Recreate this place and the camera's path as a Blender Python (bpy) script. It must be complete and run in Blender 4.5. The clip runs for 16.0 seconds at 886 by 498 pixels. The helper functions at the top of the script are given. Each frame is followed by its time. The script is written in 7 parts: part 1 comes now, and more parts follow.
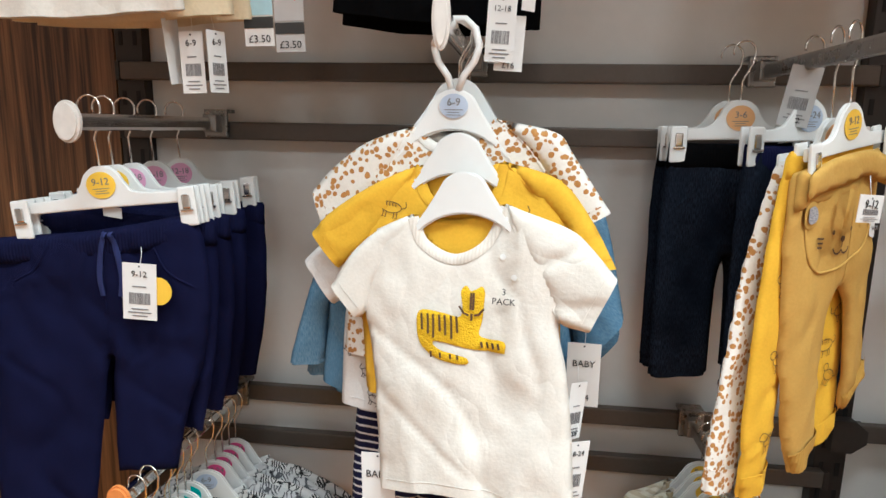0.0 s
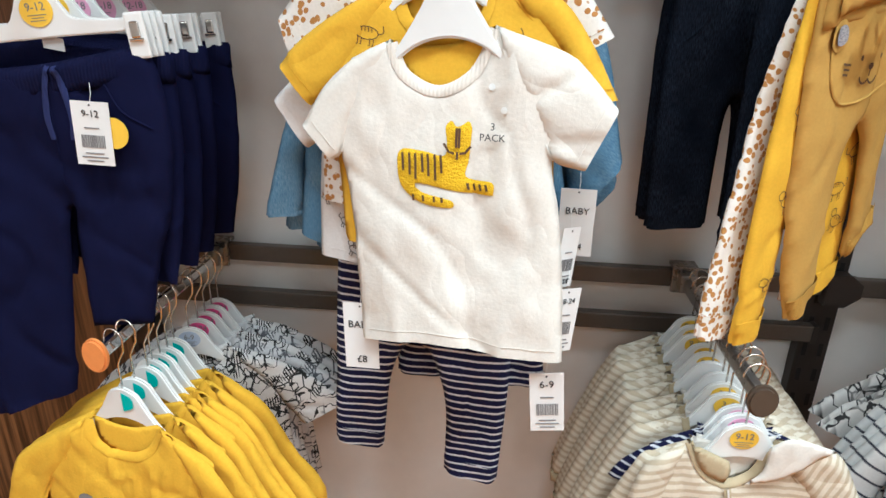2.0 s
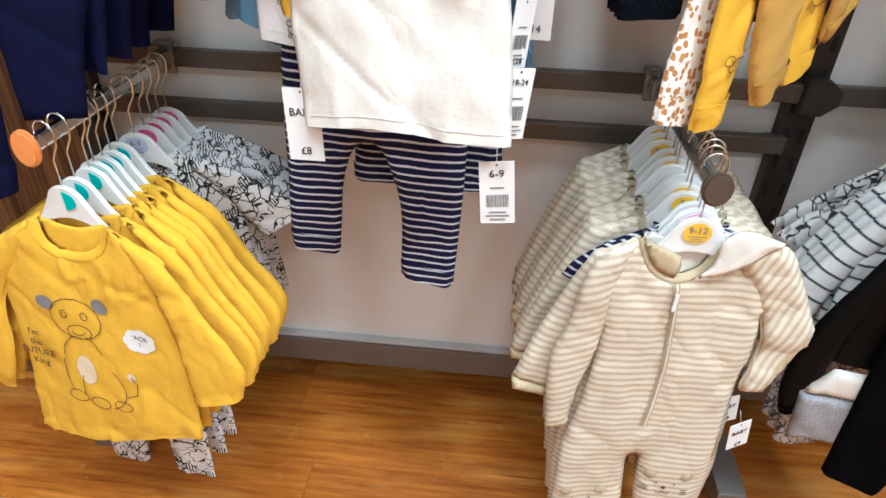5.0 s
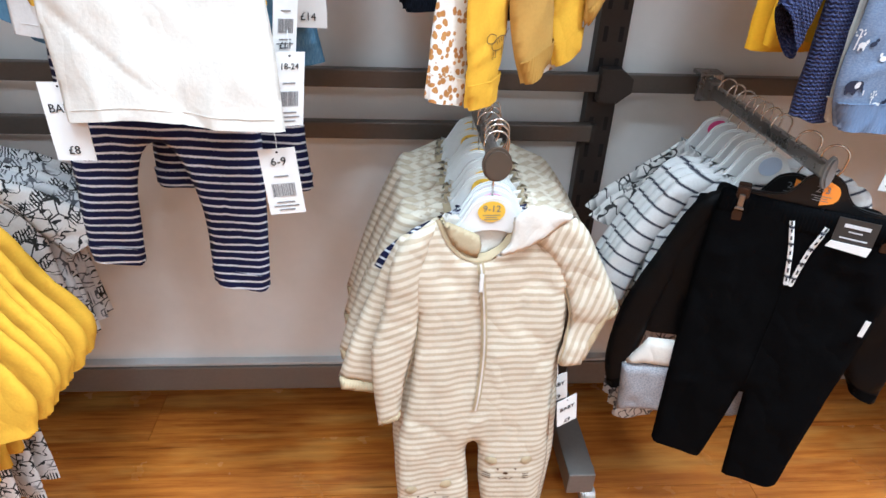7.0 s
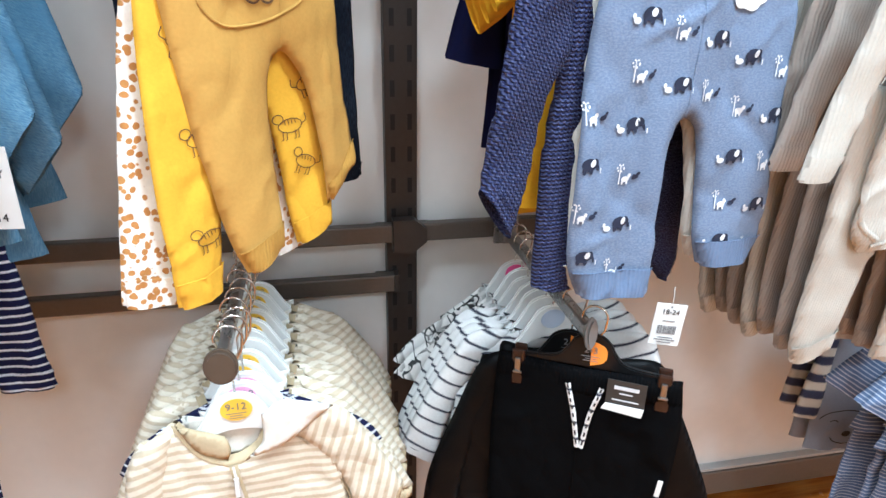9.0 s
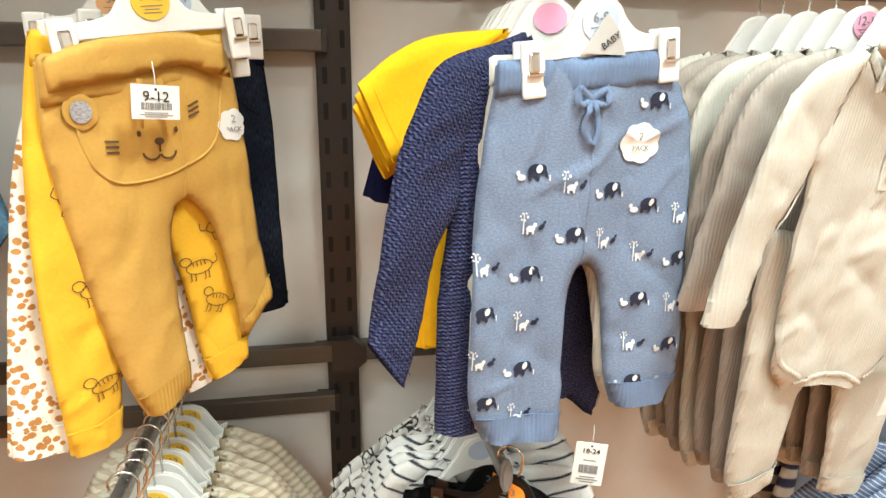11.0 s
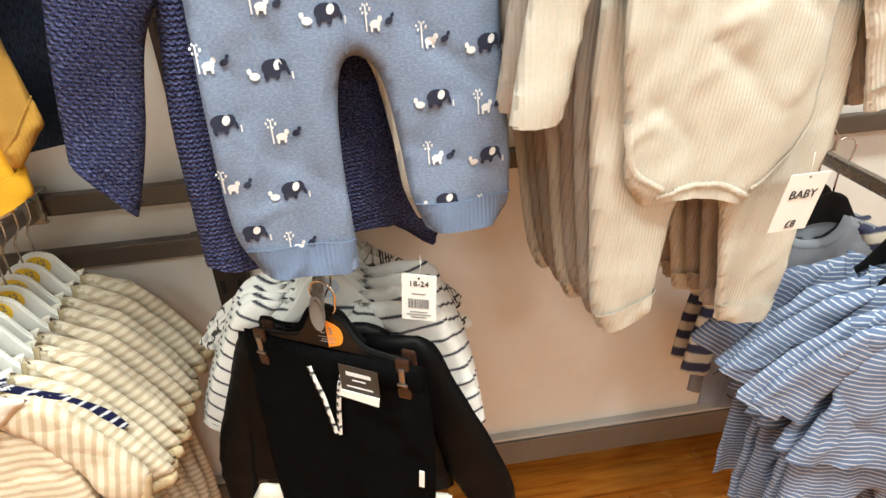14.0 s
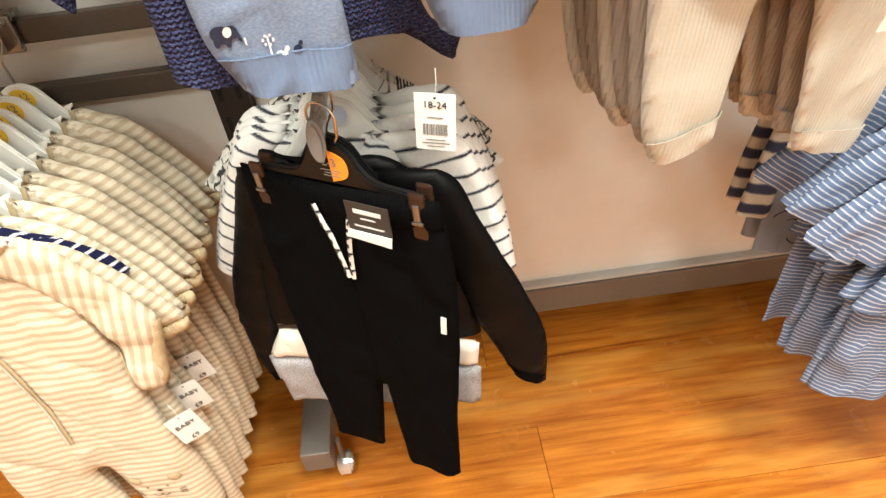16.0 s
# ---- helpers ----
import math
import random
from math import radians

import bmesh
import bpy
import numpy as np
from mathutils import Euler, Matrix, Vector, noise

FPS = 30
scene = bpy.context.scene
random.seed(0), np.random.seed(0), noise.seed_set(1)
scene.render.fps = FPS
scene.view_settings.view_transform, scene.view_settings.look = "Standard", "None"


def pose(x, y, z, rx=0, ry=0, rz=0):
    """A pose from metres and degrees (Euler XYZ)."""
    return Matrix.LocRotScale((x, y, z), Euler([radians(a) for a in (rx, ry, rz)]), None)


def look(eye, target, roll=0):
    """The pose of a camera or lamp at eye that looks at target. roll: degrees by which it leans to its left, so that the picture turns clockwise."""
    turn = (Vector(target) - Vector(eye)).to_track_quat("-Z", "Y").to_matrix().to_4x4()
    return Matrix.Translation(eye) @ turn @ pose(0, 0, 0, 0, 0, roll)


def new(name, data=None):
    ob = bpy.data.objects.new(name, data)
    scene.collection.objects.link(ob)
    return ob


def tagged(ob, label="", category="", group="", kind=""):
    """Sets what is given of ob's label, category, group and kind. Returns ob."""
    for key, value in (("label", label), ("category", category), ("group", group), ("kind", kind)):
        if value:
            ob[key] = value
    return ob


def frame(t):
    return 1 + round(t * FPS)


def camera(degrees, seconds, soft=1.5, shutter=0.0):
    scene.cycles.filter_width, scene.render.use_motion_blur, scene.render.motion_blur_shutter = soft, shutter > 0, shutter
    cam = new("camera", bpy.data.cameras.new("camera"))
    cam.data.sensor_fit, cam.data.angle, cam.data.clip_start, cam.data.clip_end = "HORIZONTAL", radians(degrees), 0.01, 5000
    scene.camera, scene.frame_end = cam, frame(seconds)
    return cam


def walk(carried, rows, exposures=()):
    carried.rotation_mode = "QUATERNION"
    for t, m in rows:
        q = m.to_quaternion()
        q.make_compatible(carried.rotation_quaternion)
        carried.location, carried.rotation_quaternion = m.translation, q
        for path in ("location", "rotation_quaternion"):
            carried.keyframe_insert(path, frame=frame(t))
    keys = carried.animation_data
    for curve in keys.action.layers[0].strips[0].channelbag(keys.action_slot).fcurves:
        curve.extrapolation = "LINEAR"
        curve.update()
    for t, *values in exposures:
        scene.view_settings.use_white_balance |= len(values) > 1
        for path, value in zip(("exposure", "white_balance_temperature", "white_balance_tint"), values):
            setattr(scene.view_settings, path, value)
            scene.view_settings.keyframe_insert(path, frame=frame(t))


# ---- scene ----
cam = camera(69.7, 16.0)
PATH = [
    (0, (0.19, 0.253, 1.291), (-0.05, 2.202, 0.915), 1.0),
    (0.5, (0.181, 0.262, 1.273), (-0.042, 2.193, 0.803), 0.8),
    (1, (0.193, 0.276, 1.258), (-0.025, 2.18, 0.686), 0.6),
    (1.5, (0.192, 0.289, 1.24), (-0.01, 2.167, 0.582), 1.0),
    (2, (0.195, 0.3, 1.231), (-0.004, 2.151, 0.5), 1.0),
    (2.5, (0.207, 0.307, 1.227), (0.005, 2.144, 0.463), 1.0),
    (3, (0.216, 0.313, 1.217), (0.049, 2.133, 0.406), 1.1),
    (3.5, (0.243, 0.312, 1.202), (0.057, 2.094, 0.313), 0.8),
    (4, (0.238, 0.309, 1.179), (0.043, 2.035, 0.188), 0.6),
    (4.2, (0.24, 0.306, 1.172), (0.051, 2.007, 0.138), 1.0),
    (6.3, (0.298, 0.285, 1.112), (0.263, 1.931, -0.025), 1.8),
    (6.5, (0.318, 0.276, 1.117), (0.32, 1.937, 0.003), 2.0),
    (7, (0.372, 0.286, 1.102), (0.528, 1.993, 0.072), 2.7),
    (7.5, (0.402, 0.297, 1.101), (0.622, 2.017, 0.104), 3.3),
    (8, (0.447, 0.317, 1.119), (0.758, 2.044, 0.159), 1.4),
    (8.5, (0.512, 0.337, 1.145), (0.883, 2.093, 0.262), 1.5),
    (9, (0.589, 0.361, 1.178), (0.975, 2.166, 0.406), 1.1),
    (9.2, (0.604, 0.364, 1.193), (0.99, 2.175, 0.436), 0.8),
    (11.3, (0.732, 0.361, 1.253), (1.081, 2.263, 0.744), 1.1),
    (11.5, (0.755, 0.347, 1.256), (1.078, 2.262, 0.775), 1.5),
    (12, (0.81, 0.329, 1.254), (1.087, 2.259, 0.806), 1.6),
    (12.5, (0.86, 0.324, 1.247), (1.129, 2.241, 0.743), 0.1),
    (13, (0.887, 0.347, 1.225), (1.22, 2.224, 0.62), -0.4),
    (13.5, (0.948, 0.385, 1.203), (1.183, 2.208, 0.414), -1.4),
    (14, (0.957, 0.416, 1.167), (1.169, 2.147, 0.187), -3.2),
    (14.5, (0.969, 0.442, 1.141), (1.071, 2.104, 0.033), -4.9),
    (15, (0.972, 0.463, 1.119), (1.033, 2.063, -0.079), -5.5),
    (15.2, (0.97, 0.465, 1.11), (1.025, 2.037, -0.125), -5.9),
    (15.5, (0.969, 0.465, 1.102), (1.013, 2.007, -0.171), -6.8),
    (16, (0.979, 0.48, 1.092), (1.01, 1.963, -0.249), -7.1),
]
EXPOSURES = [(0, -0.42, 5300, -1.5), (3.5, -0.32, 5100, -1.5), (4.2, -0.24, 5150, -1.5), (6.3, -0.1, 4800, 0), (7, -0.08, 4800, 0), (9.2, 0.2, 4900, -2), (11.3, 0.13, 5950, -5), (12.5, 0.02, 6000, -4), (13.2, -0.07, 6000, -4), (14.5, 0.22, 6200, -1), (16, 0.32, 6400, 0)]
walk(cam, [(t, look(eye, target, roll)) for t, eye, target, roll in PATH], EXPOSURES)

POWER = 60

# ---- light: white ceiling panels of a shop ----
world = bpy.data.worlds.new("shop_air")
scene.world = world
world.use_nodes = True
world.node_tree.nodes["Background"].inputs[0].default_value = (1.0, 0.95, 0.88, 1)
world.node_tree.nodes["Background"].inputs[1].default_value = 0.12


def lamp(name, at, target, size, power, colour=(1.0, 0.955, 0.89)):
    data = bpy.data.lights.new(name, "AREA")
    data.shape, data.size, data.size_y, data.energy, data.color = "RECTANGLE", size[0], size[1], power, colour
    ob = new(name, data)
    ob.matrix_world = look(at, target)
    return ob


# ---- materials ----
def nodes(name):
    m = bpy.data.materials.new(name)
    m.use_nodes = True
    t = m.node_tree
    return m, t, t.nodes["Principled BSDF"]


def op(t, kind, a, b=None, c=None):
    n = t.nodes.new("ShaderNodeMath")
    n.operation = kind
    for i, v in enumerate((a, b, c)):
        if v is None:
            continue
        if isinstance(v, (int, float)):
            n.inputs[i].default_value = v
        else:
            t.links.new(v, n.inputs[i])
    return n.outputs[0]


def mix(t, fac, a, b, blend="MIX"):
    n = t.nodes.new("ShaderNodeMix")
    n.data_type, n.blend_type = "RGBA", blend
    for sock, v in ((n.inputs[0], fac), (n.inputs[6], a), (n.inputs[7], b)):
        if isinstance(v, (int, float)):
            sock.default_value = v
        elif isinstance(v, tuple):
            sock.default_value = (*v, 1)
        else:
            t.links.new(v, sock)
    return n.outputs[2]


def noise_tex(t, vec, scale, detail=3.0, rough=0.55):
    n = t.nodes.new("ShaderNodeTexNoise")
    n.inputs["Scale"].default_value, n.inputs["Detail"].default_value, n.inputs["Roughness"].default_value = scale, detail, rough
    if vec is not None:
        t.links.new(vec, n.inputs["Vector"])
    return n.outputs["Fac"]


def scaled(t, vec, sx, sy, sz=1.0):
    n = t.nodes.new("ShaderNodeMapping")
    n.inputs["Scale"].default_value = (sx, sy, sz)
    t.links.new(vec, n.inputs["Vector"])
    return n.outputs["Vector"]


def ramp(t, fac, lo, hi):
    n = t.nodes.new("ShaderNodeMapRange")
    n.inputs["From Min"].default_value, n.inputs["From Max"].default_value = lo, hi
    t.links.new(fac, n.inputs["Value"])
    return n.outputs["Result"]


def bump(t, shader, height, strength, distance):
    n = t.nodes.new("ShaderNodeBump")
    n.inputs["Strength"].default_value, n.inputs["Distance"].default_value = strength, distance
    t.links.new(height, n.inputs["Height"])
    t.links.new(n.outputs["Normal"], shader.inputs["Normal"])


def fabric(name, colour, weave="jersey", pattern="", ink=(0.02, 0.02, 0.03), period=0.012, duty=0.5, rough=0.9, sheen=0.015):
    """Cloth. Its UV map is in metres along the cut of each piece."""
    m, t, sh = nodes(name)
    uv = t.nodes.new("ShaderNodeUVMap").outputs["UV"]
    sep = t.nodes.new("ShaderNodeSeparateXYZ")
    t.links.new(uv, sep.inputs[0])
    u, v = sep.outputs[0], sep.outputs[1]
    base = colour
    if pattern == "stripe":
        wob = op(t, "MULTIPLY", op(t, "SUBTRACT", noise_tex(t, uv, 14.0, 2.0), 0.5), 0.006)
        f = op(t, "FRACT", op(t, "DIVIDE", op(t, "ADD", op(t, "ADD", v, wob), 3.0), period))
        edge = op(t, "MULTIPLY", op(t, "SUBTRACT", noise_tex(t, uv, 900.0, 1.0), 0.5), 0.25)
        f2 = op(t, "ABSOLUTE", op(t, "SUBTRACT", f, 0.5))
        base = mix(t, ramp(t, op(t, "ADD", f2, edge), duty / 2 + 0.04, duty / 2 - 0.04), colour, ink)
    elif pattern == "leopard":
        vor = t.nodes.new("ShaderNodeTexVoronoi")
        vor.inputs["Scale"].default_value, vor.inputs["Randomness"].default_value = 1 / period, 0.85
        warp = t.nodes.new("ShaderNodeMix")
        warp.data_type = "VECTOR"
        nz = t.nodes.new("ShaderNodeTexNoise")
        nz.inputs["Scale"].default_value = 60.0
        t.links.new(uv, nz.inputs["Vector"])
        off = t.nodes.new("ShaderNodeVectorMath")
        off.operation = "MULTIPLY_ADD"
        t.links.new(nz.outputs["Color"], off.inputs[0])
        off.inputs[1].default_value = (0.006, 0.006, 0)
        t.links.new(uv, off.inputs[2])
        t.links.new(off.outputs[0], vor.inputs["Vector"])
        spot = ramp(t, vor.outputs["Distance"], 0.47, 0.41)
        tone = mix(t, noise_tex(t, uv, 70.0), (0.33, 0.13, 0.03), (0.55, 0.30, 0.10))
        base = mix(t, spot, colour, tone)
    elif pattern == "scribble":
        a = noise_tex(t, uv, 1 / period, 1.5)
        line = ramp(t, op(t, "ABSOLUTE", op(t, "SUBTRACT", a, 0.5)), 0.026, 0.014)
        vor = t.nodes.new("ShaderNodeTexVoronoi")
        vor.feature = "DISTANCE_TO_EDGE"
        vor.inputs["Scale"].default_value = 0.8 / period
        t.links.new(uv, vor.inputs["Vector"])
        cell = ramp(t, vor.outputs["Distance"], 0.05, 0.025)
        b = ramp(t, noise_tex(t, uv, 0.5 / period, 1.0), 0.58, 0.62)
        hatch = op(t, "MULTIPLY", b, ramp(t, op(t, "FRACT", op(t, "MULTIPLY", u, 240.0)), 0.5, 0.55))
        base = mix(t, op(t, "MINIMUM", op(t, "ADD", op(t, "MAXIMUM", line, hatch), op(t, "MULTIPLY", cell, ramp(t, noise_tex(t, uv, 0.4 / period, 0.0), 0.45, 0.55))), 1.0), colour, ink)
    elif pattern == "melange":
        fl = ramp(t, noise_tex(t, scaled(t, uv, 0.55, 1.0), 620.0, 2.0), 0.40, 0.66)
        base = mix(t, fl, colour, ink)
    elif pattern == "denim":
        fl = noise_tex(t, scaled(t, uv, 1.0, 0.15), 900.0, 2.0)
        wear = noise_tex(t, uv, 11.0, 4.0)
        base = mix(t, op(t, "MULTIPLY", ramp(t, fl, 0.35, 0.7), ramp(t, wear, 0.3, 0.75)), colour, ink)
    big = noise_tex(t, uv, 7.0, 4.0)
    fine = noise_tex(t, uv, 260.0, 2.0)
    shade = op(t, "ADD", op(t, "MULTIPLY", ramp(t, big, 0.25, 0.75), 0.10), op(t, "MULTIPLY", ramp(t, fine, 0.2, 0.8), 0.10))
    tone = op(t, "ADD", 0.88, shade)
    rgb = t.nodes.new("ShaderNodeCombineColor")
    for i in range(3):
        t.links.new(tone, rgb.inputs[i])
    t.links.new(mix(t, 1.0, base, rgb.outputs[0], "MULTIPLY"), sh.inputs["Base Color"])
    sh.inputs["Roughness"].default_value = rough
    sh.inputs["Specular IOR Level"].default_value = 0.1 if sum(colour) > 0.06 or rough < 0.8 else 0.03
    sh.inputs["Sheen Weight"].default_value = sheen if sum(colour) > 0.06 else 0.0
    if weave == "rib":
        h = op(t, "SINE", op(t, "MULTIPLY", u, 2 * math.pi / 0.0042))
        bump(t, sh, op(t, "ADD", op(t, "ADD", h, op(t, "MULTIPLY", fine, 0.8)), op(t, "MULTIPLY", noise_tex(t, uv, 22.0, 3.0), 7.0)), 0.36, 0.0006)
    elif weave == "knit":
        w = op(t, "SINE", op(t, "ADD", op(t, "MULTIPLY", v, 2 * math.pi / 0.0042), op(t, "MULTIPLY", op(t, "ABSOLUTE", op(t, "SINE", op(t, "MULTIPLY", op(t, "ADD", u, op(t, "MULTIPLY", noise_tex(t, uv, 30.0, 2.0), 0.006)), math.pi / 0.0046))), 2.4)))
        bump(t, sh, op(t, "ADD", w, op(t, "MULTIPLY", fine, 1.0)), 0.8, 0.0012)
    elif weave == "twill":
        w = op(t, "SINE", op(t, "MULTIPLY", op(t, "ADD", u, v), 2 * math.pi / 0.0022))
        bump(t, sh, op(t, "ADD", op(t, "ADD", op(t, "MULTIPLY", w, 0.5), fine), op(t, "MULTIPLY", noise_tex(t, scaled(t, uv, 1.0, 0.5), 16.0, 3.0), 9.0)), 0.5, 0.0006)
    elif weave == "terry":
        bump(t, sh, noise_tex(t, uv, 420.0, 2.0), 0.9, 0.0025)
    elif weave == "nylon":
        bump(t, sh, noise_tex(t, uv, 45.0, 4.0), 0.25, 0.003)
    else:
        soft = op(t, "ADD", op(t, "MULTIPLY", fine, 0.35), op(t, "MULTIPLY", noise_tex(t, uv, 35.0, 3.0), 1.5))
        crease = ramp(t, op(t, "ABSOLUTE", op(t, "SUBTRACT", noise_tex(t, scaled(t, uv, 1.0, 0.6), 13.0, 2.0), 0.5)), 0.0, 0.10)
        bump(t, sh, op(t, "ADD", soft, op(t, "MULTIPLY", crease, 1.3)), 0.42, 0.0019)
    return m


def plain(name, colour, rough=0.5, metal=0.0, grain=60.0, vary=0.10, relief=0.0003, coat=0.0, spec=0.5):
    m, t, sh = nodes(name)
    tc = t.nodes.new("ShaderNodeTexCoord").outputs["Object"]
    a, b = noise_tex(t, tc, grain, 3.0), noise_tex(t, tc, grain / 9, 4.0)
    f = op(t, "ADD", op(t, "MULTIPLY", a, 0.5), op(t, "MULTIPLY", b, 0.5))
    lo, hi = tuple(c * (1 - vary) for c in colour), tuple(min(1, c * (1 + vary)) for c in colour)
    t.links.new(mix(t, ramp(t, f, 0.3, 0.7), lo, hi), sh.inputs["Base Color"])
    r = t.nodes.new("ShaderNodeMapRange")
    r.inputs["To Min"].default_value, r.inputs["To Max"].default_value = max(0.03, rough - 0.10), min(1, rough + 0.10)
    t.links.new(f, r.inputs["Value"])
    t.links.new(r.outputs["Result"], sh.inputs["Roughness"])
    sh.inputs["Metallic"].default_value = metal
    sh.inputs["Coat Weight"].default_value = coat
    sh.inputs["Specular IOR Level"].default_value = spec
    if relief:
        bump(t, sh, f, 0.3, relief)
    return m


def floor_wood():
    m, t, sh = nodes("orange_wood_laminate")
    tc = t.nodes.new("ShaderNodeTexCoord").outputs["Object"]
    rnd = t.nodes.new("ShaderNodeObjectInfo").outputs["Random"]
    off = t.nodes.new("ShaderNodeCombineXYZ")
    t.links.new(op(t, "MULTIPLY", rnd, 37.0), off.inputs[0])
    t.links.new(op(t, "MULTIPLY", rnd, 91.0), off.inputs[2])
    add = t.nodes.new("ShaderNodeVectorMath")
    add.operation = "ADD"
    t.links.new(tc, add.inputs[0])
    t.links.new(off.outputs[0], add.inputs[1])
    p = add.outputs[0]
    grain = noise_tex(t, scaled(t, p, 1.6, 24.0), 3.2, 6.0, 0.62)
    fine = noise_tex(t, scaled(t, p, 5.0, 160.0), 3.0, 4.0, 0.7)
    blotch = noise_tex(t, scaled(t, p, 1.0, 4.0), 3.0, 3.0)
    c = mix(t, ramp(t, grain, 0.32, 0.68), (0.29, 0.074, 0.008), (0.60, 0.212, 0.024))
    c = mix(t, op(t, "MULTIPLY", ramp(t, blotch, 0.5, 0.75), 0.6), c, (0.76, 0.42, 0.09))
    c = mix(t, op(t, "MULTIPLY", ramp(t, fine, 0.56, 0.75), 0.45), c, (0.13, 0.036, 0.008))
    dark = ramp(t, noise_tex(t, scaled(t, p, 1.3, 30.0), 1.7, 3.0), 0.66, 0.72)
    c = mix(t, op(t, "MULTIPLY", dark, 0.55), c, (0.07, 0.018, 0.006))
    c = mix(t, op(t, "MULTIPLY", op(t, "SUBTRACT", rnd, 0.5), 0.5), c, (0.25, 0.08, 0.015))
    t.links.new(c, sh.inputs["Base Color"])
    r = t.nodes.new("ShaderNodeMapRange")
    r.inputs["To Min"].default_value, r.inputs["To Max"].default_value = 0.16, 0.34
    t.links.new(noise_tex(t, tc, 9.0, 4.0), r.inputs["Value"])
    t.links.new(r.outputs["Result"], sh.inputs["Roughness"])
    bump(t, sh, fine, 0.12, 0.0004)
    return m


def zebra_wood():
    m, t, sh = nodes("dark_zebrano_veneer")
    tc = t.nodes.new("ShaderNodeTexCoord").outputs["Object"]
    g = noise_tex(t, scaled(t, tc, 60.0, 60.0, 1.6), 1.6, 5.0, 0.6)
    f = noise_tex(t, scaled(t, tc, 420.0, 420.0, 6.0), 1.0, 3.0)
    c = mix(t, ramp(t, g, 0.38, 0.62), (0.035, 0.014, 0.006), (0.25, 0.125, 0.05))
    c = mix(t, op(t, "MULTIPLY", ramp(t, f, 0.4, 0.7), 0.4), c, (0.06, 0.025, 0.01))
    t.links.new(c, sh.inputs["Base Color"])
    sh.inputs["Roughness"].default_value = 0.45
    bump(t, sh, f, 0.15, 0.0004)
    return m


